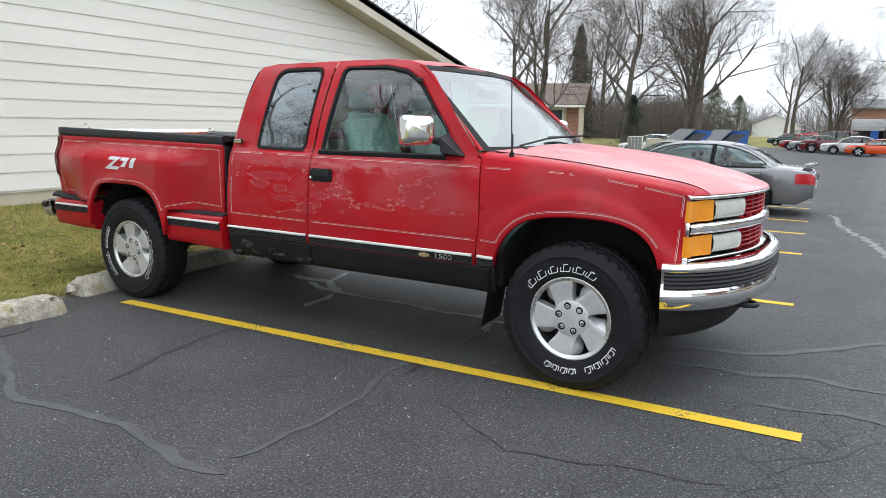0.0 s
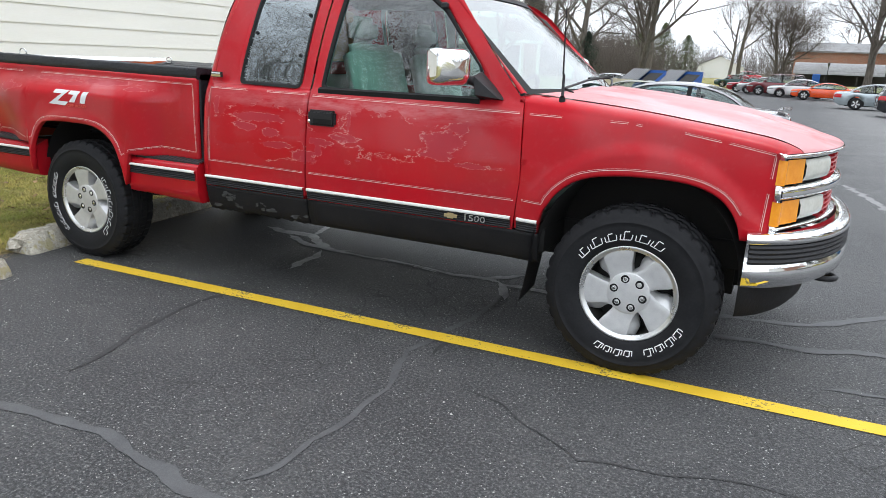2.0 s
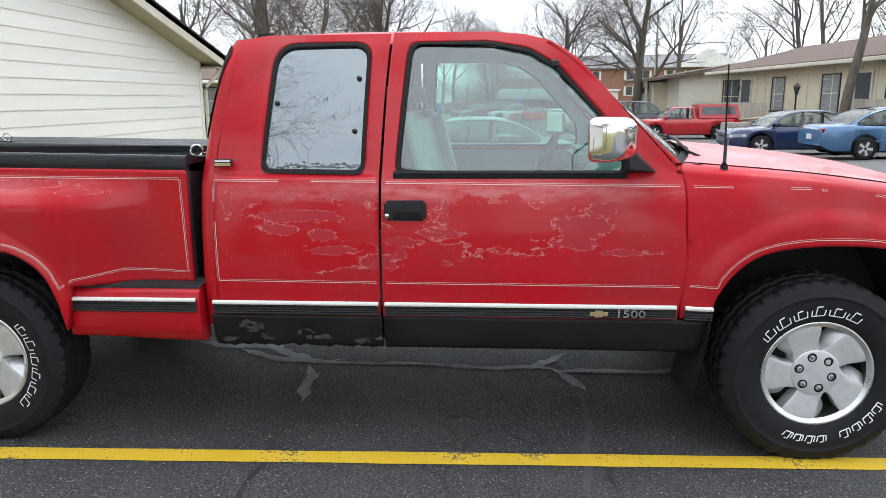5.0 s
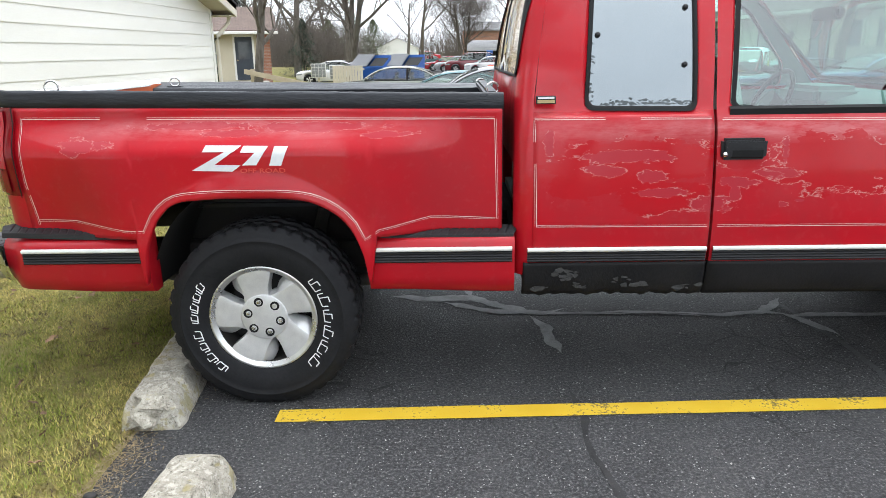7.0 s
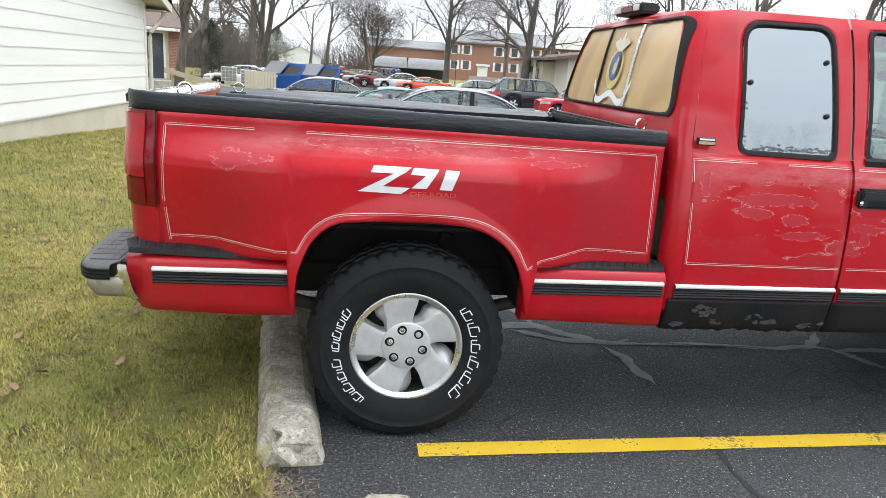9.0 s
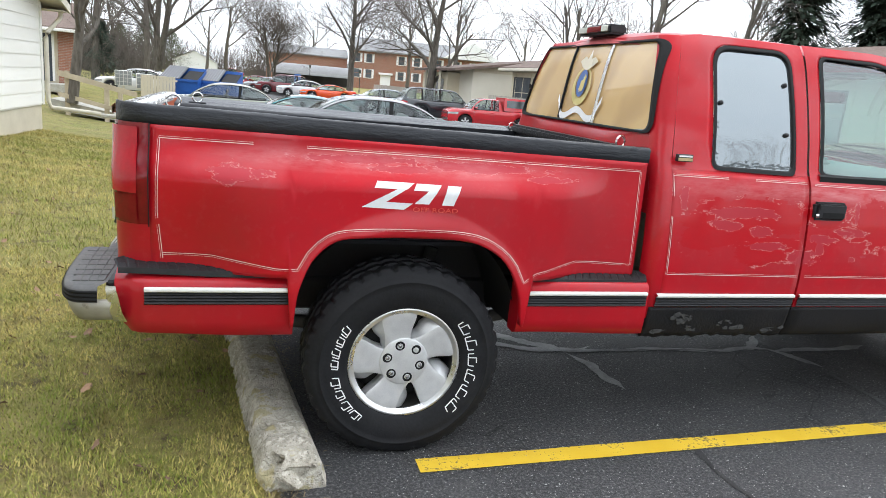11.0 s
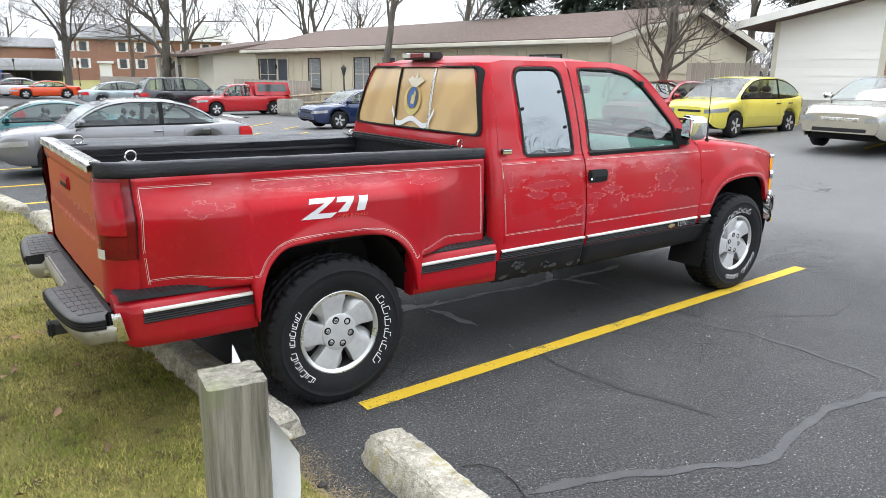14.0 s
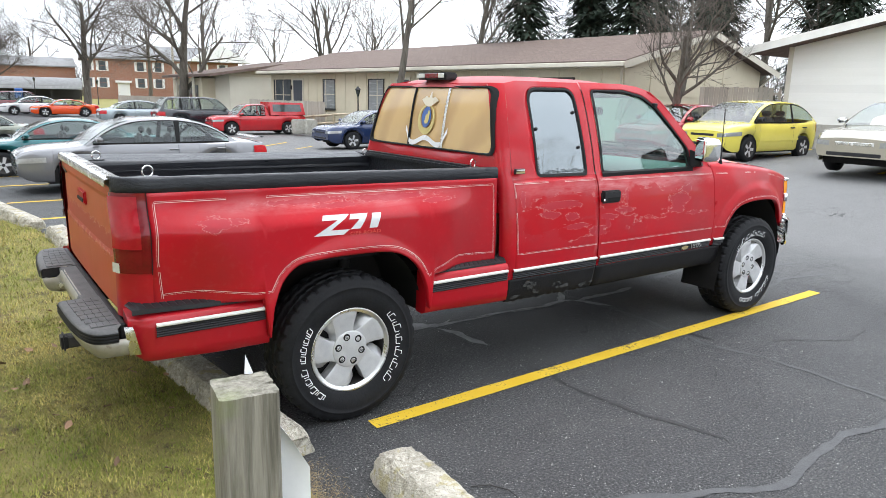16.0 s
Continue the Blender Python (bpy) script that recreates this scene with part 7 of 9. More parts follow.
# the right-hand sided house beyond the yellow car
side_house = thing("sided_house", "cream lap-sided house end with a brick chimney wall", "house")
SX, SY0, SY1 = 20.0, -6.0, 8.3
SB = 0.5
sw_roof = lambda y: 3.32 + 0.19 * (SY1 - y)
sw = part("wall", bm_of([(SX, SY0, SB), (SX, SY1, SB), (SX, SY1, 3.34), (SX, SY0, sw_roof(SY0)), (32, SY0, SB), (32, SY1, SB), (32, SY1, 3.34), (32, SY0, sw_roof(SY0))], [(0, 3, 2, 1), (1, 2, 6, 5), (0, 4, 7, 3)]), M_SIDING, side_house)
z = SB + 0.55
while z < 6:
    hi = SY1 if z < 3.3 else SY1 - (z - 3.32) / 0.19
    hi2 = SY1 if z + 0.235 < 3.3 else SY1 - (z + 0.235 - 3.32) / 0.19
    if hi2 < 5.3:
        break
    ob = board(sw, "siding_board", 5.2, hi, z, z + 0.235, 0.0, M_SIDING, cut=(5.2, hi2))
    ob.data.transform(Matrix.Translation((SX, 0, 0)) @ Matrix.Diagonal((-1, 1, 1, 1)))
    ob.data.flip_normals()
    z += 0.235
part("corner_board", boxed(SX - 0.035, SX + 0.1, SY1 - 0.12, SY1 + 0.03, SB, 3.36), M_FASCIA, side_house)
part("corner_board", boxed(SX - 0.035, SX + 0.02, 5.02, 5.2, SB + 0.5, 4.1), M_FASCIA, side_house)
part("brick_wall", boxed(SX - 0.06, SX + 0.3, -1.0, 5.02, SB + 0.4, 5.2), M_BRICK, side_house, "red brick end wall")
part("foundation", boxed(SX - 0.02, 31.9, SY0, SY1 - 0.03, 0.2, SB + 0.56), M_CONCRETE, side_house)
part("roof", bm_of([(SX - 0.75, SY1 + 1.1, 3.15), (32, SY1 + 1.1, 3.15), (32, SY0, 6.05), (SX - 0.75, SY0, 6.05), (SX - 0.75, SY1 + 1.1, 3.3), (32, SY1 + 1.1, 3.3), (32, SY0, 6.2), (SX - 0.75, SY0, 6.2)], [(0, 3, 2, 1), (4, 5, 6, 7), (0, 1, 5, 4)]), M_SHINGLE, side_house)
part("rake_fascia", bm_of([(SX - 0.76, SY1 + 1.12, 3.1), (SX - 0.76, SY0, 5.98), (SX - 0.76, SY0, 6.2), (SX - 0.76, SY1 + 1.12, 3.34)], [(0, 1, 2, 3)]), M_WHITE_TRIM, side_house)

# the three-storey brick block far behind
M_FARROOF = M_SHINGLE_GREY
block = thing("brick_apartment_block", "red brick three-storey apartment block with white shutters", "apartment block", at=(16.75, 121.7, -0.2), turn=-8.0)
part("wall", boxed(0, 24, 0, 12, -1, 6.7), M_BRICK, block)
roof_slab(block, -0.5, 24.5, -0.6, 6, lambda y: 6.5 + 0.36 * (y + 0.6), 0.25, M_FARROOF)
roof_slab(block, -0.5, 24.5, 12.6, 6, lambda y: 6.5 + 0.36 * (12.6 - y), 0.25, M_FARROOF)
M_SHUT = simple("white_shutter", (0.74, 0.74, 0.72), (0.8, 0.8, 0.78), rough=0.6)
for zz in (2.1, 4.7):
    for xx in (0.2, 2.3, 7.9, 10.6, 14.4, 17.6, 20.8):
        if zz == 2.1 and 4.6 < xx < 7.4:
            continue
        window(block, xx, xx + 1.1, zz, zz + 1.5, 0.0, -1, shutters=M_SHUT)
door_in(block, 5.0, 6.6, 0.35, 2.7, 0.0, -1, mat=M_SHUT)
part("portico", boxed(4.6, 7.0, -0.5, 0.0, 2.85, 3.2), M_SHUT, block)
part("gable_roof", bm_of([(15.5, -1.2, 6.6), (26, -1.2, 6.6), (20.8, -1.2, 9.6), (15.5, 6, 6.6), (26, 6, 6.6), (20.8, 6, 9.6)], [(0, 1, 2), (0, 2, 5, 3), (1, 4, 5, 2)]), M_SHUT, block)
annex = thing("brick_annex", "low red brick annex with grey canopy", "building", at=(2.5, 128.0, 0.4), turn=-4.0)
part("wall", boxed(0, 14, 0, 10, -1, 4.6), M_BRICK, annex)
roof_slab(annex, -0.3, 14.2, -0.4, 5, lambda y: 4.5 + 0.28 * (y + 0.4), 0.2, M_FARROOF)
port = thing("carport", "grey barrel-roofed carport on steel posts", "carport", at=(3.0, 113.0, -0.7), turn=-4.0)
part("roof", sheet(lambda x, a: (x, -2.6 * math.cos(a), 1.9 + 1.9 * math.sin(a)), steps(0, 12, 2), steps(0.15, math.pi - 0.15, 10)), M_FARROOF, port)
for x in (0.3, 4, 8, 11.7):
    part("post", boxed(x, x + 0.15, -2.4, -2.25, -0.5, 2.2), M_DARK_STEEL, port)
part("back_wall", boxed(0, 12, 2.3, 2.5, -0.5, 2.2), M_DARK_STEEL, port)
cot = thing("white_cottage", "small white gabled house among distant trees", "house", at=(-11.0, 150, -1.0))
part("wall", bm_of([(-4.1, 0, -1), (4.1, 0, -1), (4.1, 0, 3.4), (0, 0, 5.3), (-4.1, 0, 3.4), (-4.1, 9, -1), (4.1, 9, -1), (4.1, 9, 3.4), (0, 9, 5.3), (-4.1, 9, 3.4)], [(0, 1, 2, 3, 4), (1, 6, 7, 2), (5, 0, 4, 9)]), M_SHUT, cot)
part("roof", bm_of([(-4.5, -0.4, 3.3), (0, -0.4, 5.45), (4.5, -0.4, 3.3), (-4.5, 9.4, 3.3), (0, 9.4, 5.45), (4.5, 9.4, 3.3)], [(0, 3, 4, 1), (1, 4, 5, 2)]), M_FARROOF, cot)

# dumpsters and their screen
M_DUMP = simple("blue_dumpster_paint", (0.012, 0.08, 0.32), (0.025, 0.11, 0.4), rough=0.5, scale=3, bump=0.1)
M_LID = simple("grey_lid_plastic", (0.06, 0.062, 0.068), (0.1, 0.102, 0.108), rough=0.5, scale=4)
# paler grey for the raised strips of the lid
M_LID_RIB = simple("pale_lid_ridge", (0.2, 0.2, 0.21), (0.3, 0.3, 0.31), rough=0.5, scale=4)


def dumpster(x, y, turn):
    t = thing("dumpster", "blue steel dumpster with one grey lid closed", "dumpster", "dumpsters", at=(x, y, lot_height(x, y) - 0.02), turn=turn)
    part("bin", bm_of([(-0.95, -0.7, 0.15), (0.95, -0.7, 0.15), (0.95, 0.7, 0.15), (-0.95, 0.7, 0.15), (-1.0, -0.9, 1.15), (1.0, -0.9, 1.15), (1.0, 0.8, 1.75), (-1.0, 0.8, 1.75)], [(3, 2, 1, 0), (0, 1, 5, 4), (1, 2, 6, 5), (2, 3, 7, 6), (3, 0, 4, 7)]), M_DUMP, t)
    lid = part("lid", bm_of([(-1.0, -0.95, 1.17), (0.05, -0.95, 1.17), (0.05, 0.8, 1.8), (-1.0, 0.8, 1.8), (-1.0, -0.95, 1.13), (0.05, -0.95, 1.13), (0.05, 0.8, 1.76), (-1.0, 0.8, 1.76)],
                            [(0, 1, 2, 3), (7, 6, 5, 4), (0, 4, 5, 1), (1, 5, 6, 2), (2, 6, 7, 3), (3, 7, 4, 0)]), M_LID, t, "closed grey ribbed lid")
    for k in range(7):
        xx = -0.93 + k * 0.14
        part("lid_rib", bm_of([(xx, -0.95, 1.19), (xx + 0.05, -0.95, 1.19), (xx + 0.05, 0.8, 1.83), (xx, 0.8, 1.83)], [(0, 1, 2, 3)]), M_LID_RIB, lid)
    # no hollow here: a near-black panel stands for the shaded inside
    part("open_mouth", bm_of([(0.08, -0.84, 1.06), (0.94, -0.84, 1.06), (0.94, 0.74, 1.6), (0.08, 0.74, 1.6)], [(0, 1, 2, 3)]), M_UNDER, t, "dark panel for the shaded inside of the open bin half")
    part("rim", boxed(-1.02, 1.02, -0.95, -0.86, 1.05, 1.16), M_DUMP, t)
    part("side_channel", boxed(-1.05, 1.05, -0.15, 0.1, 0.75, 0.95), M_DUMP, t)
    return t


dumpster(-3.95, 37.9, -12)
dumpster(-2.0, 38.3, -12)
board_fence("board_fence", (-5.9, 36.4), (-4.15, 36.6), -0.5, 1.27, M_TAN, "tan board screen beside the dumpsters")
rb_ = part("recycling_bin", boxed(5.2, 6.0, 92, 92.8, 0.4, 1.5, bev=0.05), M_DUMP)
tagged(rb_, "blue recycling bin at the far lot edge", "bin")
pole = part("utility_pole", tube([(24, 96, 0), (24, 96, 13)], [0.16, 0.11], 10), M_FENCE)
tagged(pole, "bare wooden utility pole behind the houses", "utility pole")

# ---- wheel stops, post, litter ----


def wheel_stop(p0, p1, seed):
    d = Vector((p1[0] - p0[0], p1[1] - p0[1], 0))
    ob_len = d.length
    prof = [(-0.13, -0.02), (-0.125, 0.02), (-0.115, 0.055), (-0.1, 0.09), (-0.087, 0.115), (-0.07, 0.13), (-0.035, 0.133), (0.0, 0.132), (0.035, 0.133), (0.07, 0.13), (0.087, 0.115), (0.1, 0.09), (0.115, 0.055), (0.125, 0.02), (0.13, -0.02)]
    last = len(prof)
    rng = random.Random(seed)

    def fn(x, k):
        y, z = prof[k]
        e = ease(0.06, 0.0, min(x, ob_len - x))
        j = 0.006 * noise.noise((x * 9 + seed, k * 0.5, 0)) + 0.012 * noise.noise((x * 34, k * 0.9, seed)) * (0.35 + e)
        chip = max(0.0, noise.noise((x * 13 + 3 * seed, k * 0.45, 7.0)) - 0.28) * (0.1 if k in (3, 4, 5, 9, 10, 11) else 0.03)
        j -= chip
        y -= math.copysign(chip, y)
        return (x + j * e * 2, y * (1 - 0.12 * e) + j, max(-0.02, z * (1 - 0.22 * e) + j * (z > 0)))
    bm = sheet(fn, steps(0, ob_len, 130), range(last), flip=True, smooth=False)
    for x in (0, ob_len):
        vs = [bm.verts.new(fn(x, k)) for k in range(last)]
        bm.faces.new(vs)
    ob = part("wheel_stop", bm, M_STOP)
    ob.matrix_basis = pose(p0[0], p0[1], lot_height(*p0), 0, 0, math.degrees(math.atan2(d.y, d.x)))
    return tagged(ob, "chipped lichen-stained concrete wheel stop on the asphalt edge", "wheel stop", "concrete wheel stops")


def stop_mat():
    n = Nodes("lichened_concrete")
    v = n.coords("Object")
    a, b, c = n.noise(v, 5, 6, 0.65), n.noise(v, 45, 4, 0.7), n.noise(v, 9, 5, 0.6)
    col = n.mix(n.ramp(n.math("ADD", n.math("MULTIPLY", a, 0.6), n.math("MULTIPLY", b, 0.4)), 0.38, 0.62), (0.24, 0.215, 0.165), (0.6, 0.565, 0.475))
    hole = n.math("MULTIPLY", n.ramp(n.noise(v, 85, 4, 0.7), 0.42, 0.34), 0.8)
    col = n.mix(hole, col, (0.12, 0.105, 0.08))
    col = n.mix(n.math("MULTIPLY", n.ramp(n.noise(v, 26, 5, 0.75), 0.55, 0.62), 0.6), col, (0.7, 0.67, 0.58))
    col = n.mix(n.math("MULTIPLY", n.ramp(c, 0.56, 0.62), 0.55), col, (0.36, 0.3, 0.09))
    pit = n.add("ShaderNodeTexVoronoi", Vector=v, Scale=130.0)
    n.bump(n.math("ADD", n.math("MULTIPLY", b, 0.7), n.math("MULTIPLY", n.ramp(pit.outputs["Distance"], 0.0, 0.5), 0.35)), 1.0, 0.014)
    return n.set(Base_Color=col, Roughness=0.93)


M_STOP = stop_mat()
wheel_stop((-0.422, -1.155), (-0.63, 0.74), 1)
wheel_stop((-0.085, -1.49), (-0.15, -3.32), 2)
wheel_stop((-0.6, 3.3), (-0.68, 5.1), 4)
wheel_stop((-0.8, 5.95), (-1.15, 7.8), 5)
wheel_stop((-1.2, 9.3), (-1.4, 11.05), 6)
wheel_stop((-1.5, 12.4), (-1.88, 14.2), 7)
wheel_stop((-1.95, 15.4), (-2.4, 17.2), 8)
wheel_stop((-2.6, 18.4), (-3.1, 20.2), 9)
wheel_stop((-3.3, 20.7), (-3.75, 22.4), 10)


def post_mat():
    n = Nodes("weathered_post_timber")
    v = n.coords("Object")
    g = n.noise(n.scaled(v, 60, 60, 3.0), 1.0, 6, 0.65, 0.3)
    b = n.noise(v, 7, 5)
    col = n.mix(n.ramp(g, 0.35, 0.65), (0.12, 0.11, 0.085), (0.3, 0.28, 0.23))
    col = n.mix(n.math("MULTIPLY", n.ramp(b, 0.52, 0.66), 0.55), col, (0.2, 0.23, 0.09))
    n.bump(g, 0.7, 0.006)
    return n.set(Base_Color=col, Roughness=0.92)


post = thing("timber_post", "cracked grey timber post with green algae", "post", at=(-1.195, -2.825, 0), turn=-7)


def post_body():
    bm = bmesh.new()
    n = 14
    rows = []
    for z in steps(-0.1, 1.158, 26):
        ring_ = []
        for s in range(4):
            for k in range(n):
                t = k / n
                c = [(-1, -1), (1, -1), (1, 1), (-1, 1)]
                p = Vector(c[s]).lerp(Vector(c[(s + 1) % 4]), t)
                q = p * 0.052
                edge = max(0, abs(abs(p.x) - 1) + abs(abs(p.y) - 1))
                q *= 1 - 0.05 * ease(0.15, 0.0, min(abs(abs(p.x) - abs(p.y)), 0.15))
                g = 0.0016 * noise.noise((p.x * 7, p.y * 7, z * 1.2))
                if s == 1 and abs(t - 0.42) < 0.06:
                    g -= 0.02 * ease(0.4, 1.0, z)
                q *= 1 + g / 0.052
                ring_.append(bm.verts.new((q.x, q.y, z + (0.0025 * noise.noise((p.x * 3, p.y * 3, 5)) if z > 1.15 else 0))))
        rows.append(ring_)
    for a, b in zip(rows, rows[1:]):
        for k in range(len(a)):
            q = (k + 1) % len(a)
            bm.faces.new((a[k], a[q], b[q], b[k]))
    bm.faces.new(rows[-1])
    return bm


part("shaft", post_body(), post_mat(), post)
M_PLASTIC = simple("white_plastic_sheet", (0.8, 0.82, 0.84), (0.88, 0.89, 0.9), rough=0.45, scale=3)
part("sign_sheet", sheet(lambda u, t: (0.045 + 0.075 * u * ease(-0.02, 0.16, t) * (1 - 0.7 * t) + 0.004 * math.sin(t * 9), 0.03 - 0.02 * u - 0.1 * t + 0.008 * math.sin(t * 7 + u * 3), 1.12 - 0.8 * t - 0.03 * u), steps(0, 1, 8), steps(0, 1, 14)), M_PLASTIC, post, "bent white plastic sheet on the post")
part("sign_tip", bm_of([(0.01, 0.05, 1.14), (0.035, 0.055, 1.14), (0.016, 0.055, 1.195)], [(0, 1, 2)]), M_PLASTIC, post)


# ---- parked cars ----
def enamel(name, c, rough=0.22, metal=0.0, coat=0.8):
    return simple(name, tuple(v * 0.9 for v in c), tuple(min(1, v * 1.06) for v in c), rough=rough, metal=metal, scale=1.5, fine=60, coat=coat, rvar=0.08)


M_CARPANE = simple("car_pane", (0.03, 0.037, 0.038), (0.07, 0.078, 0.078), rough=0.05, scale=2.5, rvar=0.03, coat=0.6)
M_TAIL_BRIGHT = simple("car_tail_lens", (0.4, 0.008, 0.012), (0.5, 0.012, 0.02), rough=0.15, scale=20, rvar=0.05)
M_CARLAMP = simple("car_headlamp_lens", (0.34, 0.35, 0.36), (0.5, 0.51, 0.52), rough=0.12, metal=0.5, scale=25, rvar=0.1, coat=0.8)
M_GAP = simple("shut_line", (0.006, 0.006, 0.006), rough=0.8)
M_PLATE = simple("plate_white", (0.5, 0.52, 0.55), (0.6, 0.62, 0.64), rough=0.5)

M_CARGLASS = glass_mat("car_window_glass", (0.68, 0.76, 0.74), 0.93)
M_CARSCREEN = glass_mat("car_windscreen_glass", (0.6, 0.68, 0.66), 0.8)
M_SEAT_DARK = simple("dark_car_seat", (0.05, 0.05, 0.052), (0.1, 0.1, 0.1), rough=0.9, scale=6)
SEDAN = dict(belt=0.95, hood=0.84, nose=0.76, deck=0.96, tail=0.9, cowl=0.235, roof0=0.42, roof1=0.66, back=0.86, split=(0.6,), h=1.44)
COUPE = dict(belt=0.9, hood=0.8, nose=0.72, deck=0.96, tail=0.92, cowl=0.26, roof0=0.45, roof1=0.64, back=0.85, split=(), h=1.36)
HATCH = dict(belt=0.95, hood=0.87, nose=0.78, deck=1.0, tail=0.96, cowl=0.19, roof0=0.42, roof1=0.74, back=0.955, split=(0.66,), h=1.47)
WAGON = dict(belt=1.1, hood=1.02, nose=0.86, deck=1.15, tail=1.05, cowl=0.25, roof0=0.4, roof1=0.88, back=0.975, split=(0.56, 0.76), h=1.76)
PICKUP = dict(belt=1.02, hood=0.96, nose=0.86, deck=1.04, tail=1.02, cowl=0.235, roof0=0.36, roof1=0.55, back=0.585, split=(0.49,), h=1.6)


def car(name, label, paint, at, turn, L, W, kind, wheels, r=0.31, group="parked cars", trim=None, detail=True, spoiler=False, cap=False, lamp_face=None, tail_band=False, scale=1.0):
    """A parked car; its nose points along +x before it is turned."""
    k = dict(kind)
    t = thing(name, label, "car" if not cap else "pickup truck", group, at=(at[0], at[1], lot_height(at[0], at[1])), turn=turn)
    t.scale = (scale, scale, scale)
    h, belt = k["h"], k["belt"]
    X = lambda f: L / 2 - f * L
    w0 = W / 2
    tops = [(X(1.0), k["tail"] - 0.1), (X(0.985), k["tail"]), (X(k["back"]), k["deck"]), (X(0.7), belt), (X(k["cowl"] + 0.05), belt), (X(k["cowl"] - 0.02), k["hood"] + (belt - k["hood"]) * 0.55), (X(0.06), k["hood"]), (X(0.012), k["nose"]), (X(0.0), k["nose"] - 0.06)]

    def width(x):
        f = 0.5 - x / L
        return w0 * (1 - 0.2 * ease(0.09, 0.0, f) - 0.17 * ease(0.92, 1.0, f) - 0.03 * ease(0.25, 0.05, f))

    def bottom(x):
        f = 0.5 - x / L
        z = 0.24 + 0.12 * ease(0.05, 0.0, f) + 0.14 * ease(0.94, 1.0, f)
        for wx in wheels:
            dx = abs(x - wx)
            R = r + 0.075
            if dx < R:
                z = max(z, r + math.sqrt(R * R - dx * dx))
        return z

    xs = sorted(set([X(f) for f in steps(0, 1, 34)] + [X(0.005), X(0.012), X(0.985), X(0.993)] + [wx + (r + 0.075) * q for wx in wheels for q in (-1, -0.99, -0.96, -0.88, -0.7, -0.4, 0.4, 0.7, 0.88, 0.96, 0.99, 1)]))

    def sect(x):
        zb, zt, w = bottom(x), smooth_at(tops, x), width(x)
        zb = min(zb, zt - 0.12)
        zm = max(zb + 0.02, 0.55)
        side = [(w * 0.93, zb), (w * 0.975, zb + 0.05), (w, lerp(zb, zt, 0.45)), (w * 0.992, lerp(zb, zt, 0.72)), (w * 0.965, zt - 0.05), (w * 0.92, zt - 0.014), (w * 0.8, zt + 0.004), (w * 0.4, zt + 0.022), (0, zt + 0.028)]
        return [(-y, z) for y, z in side] + [(y, z) for y, z in reversed(side[:-1])]
    body_bm = bmesh.new()
    cols = [[body_bm.verts.new((x, y, z)) for y, z in sect(x)] for x in xs]
    cab0, cab1 = X(k["back"]) + 0.25, X(k["cowl"]) - 0.12
    for a, b in zip(cols, cols[1:]):
        for j in range(len(a) - 1):
            if 5 <= j <= 10 and cab0 < a[0].co.x and b[0].co.x < cab1:
                continue
            body_bm.faces.new((a[j], b[j], b[j + 1], a[j + 1])).smooth = True
    body_bm.faces.new(list(reversed(cols[0])))
    body_bm.faces.new(cols[-1])
    body = part("body", body_bm, paint, t)
    part("underbody", boxed(-L / 2 + 0.55, L / 2 - 0.5, -w0 + 0.12, w0 - 0.12, 0.2, 0.5), M_UNDER, t)

    # cabin
    xa, xb, xc, xd = X(k["cowl"]), X(k["roof0"]), X(k["roof1"]), X(k["back"])
    roofp = [(xd, k["deck"] - 0.02), (lerp(xd, xc, 0.5), lerp(k["deck"], h, 0.62)), (xc, h - 0.035), (lerp(xc, xb, 0.5), h), (xb, h - 0.04), (lerp(xb, xa, 0.5), lerp(belt, h, 0.58)), (xa, belt - 0.03)]
    wr = w0 * 0.74
    wb = w0 * 0.93

    def cab_y(z):
        return lerp(wb, wr, min(1.0, max(0.0, (z - belt) / (h - belt))))

    def cab_sec(x):
        zt = smooth_at(roofp, x)
        lo = min(belt, zt - 0.01) - 0.04
        e = max(zt - 0.05, lo + 0.005)
        return [(-cab_y(lo), lo), (-cab_y(e), e), (-cab_y(zt) * 0.93, zt - 0.012), (-cab_y(zt) * 0.6, zt + 0.008), (0, zt + 0.014), (cab_y(zt) * 0.6, zt + 0.008), (cab_y(zt) * 0.93, zt - 0.012), (cab_y(e), e), (cab_y(lo), lo)]
    cuts = [xa - 0.16] + [X(s) for s in k["split"]] + [xd + (0.2 if k is not PICKUP else 0.08)]
    cx = sorted(set([round(lerp(xd, xa, i / 26), 4) for i in range(27)] + [round(c, 4) for c in cuts] + [round(xb + 0.05, 4), round(xc - 0.05, 4)]))
    cb = bmesh.new()
    cols = [[cb.verts.new((x, y, z)) for y, z in cab_sec(x)] for x in cx]
    for a, b in zip(cols, cols[1:]):
        for j in range(len(a) - 1):
            x0_, x1_ = a[0].co.x, b[0].co.x
            if j in (0, 7) and x0_ > cuts[-1] - 0.001 and x1_ < cuts[0] + 0.001:
                continue
            if 2 <= j <= 5 and (x0_ > xb + 0.049 or x1_ < xc - 0.049):
                continue
            cb.faces.new((a[j], b[j], b[j + 1], a[j + 1])).smooth = True
    cabin = part("cabin", cb, paint, t)

    def roof_z(x):
        return smooth_at(roofp, x)
    for s in (-1, 1):
        for i in range(len(cuts) - 1):
            p, q = cuts[i] - (0.03 if i else 0), cuts[i + 1] + 0.03
            def pane(x, v):
                zlo, zhi = belt - 0.02, max(belt - 0.018, roof_z(x) - 0.05)
                z = lerp(zlo, zhi, v)
                return (x, s * (cab_y(z) + 0.001), z)
            part("side_window", sheet(pane, steps(p, q, 10), (0, 0.5, 1), flip=s < 0), M_CARGLASS, cabin)
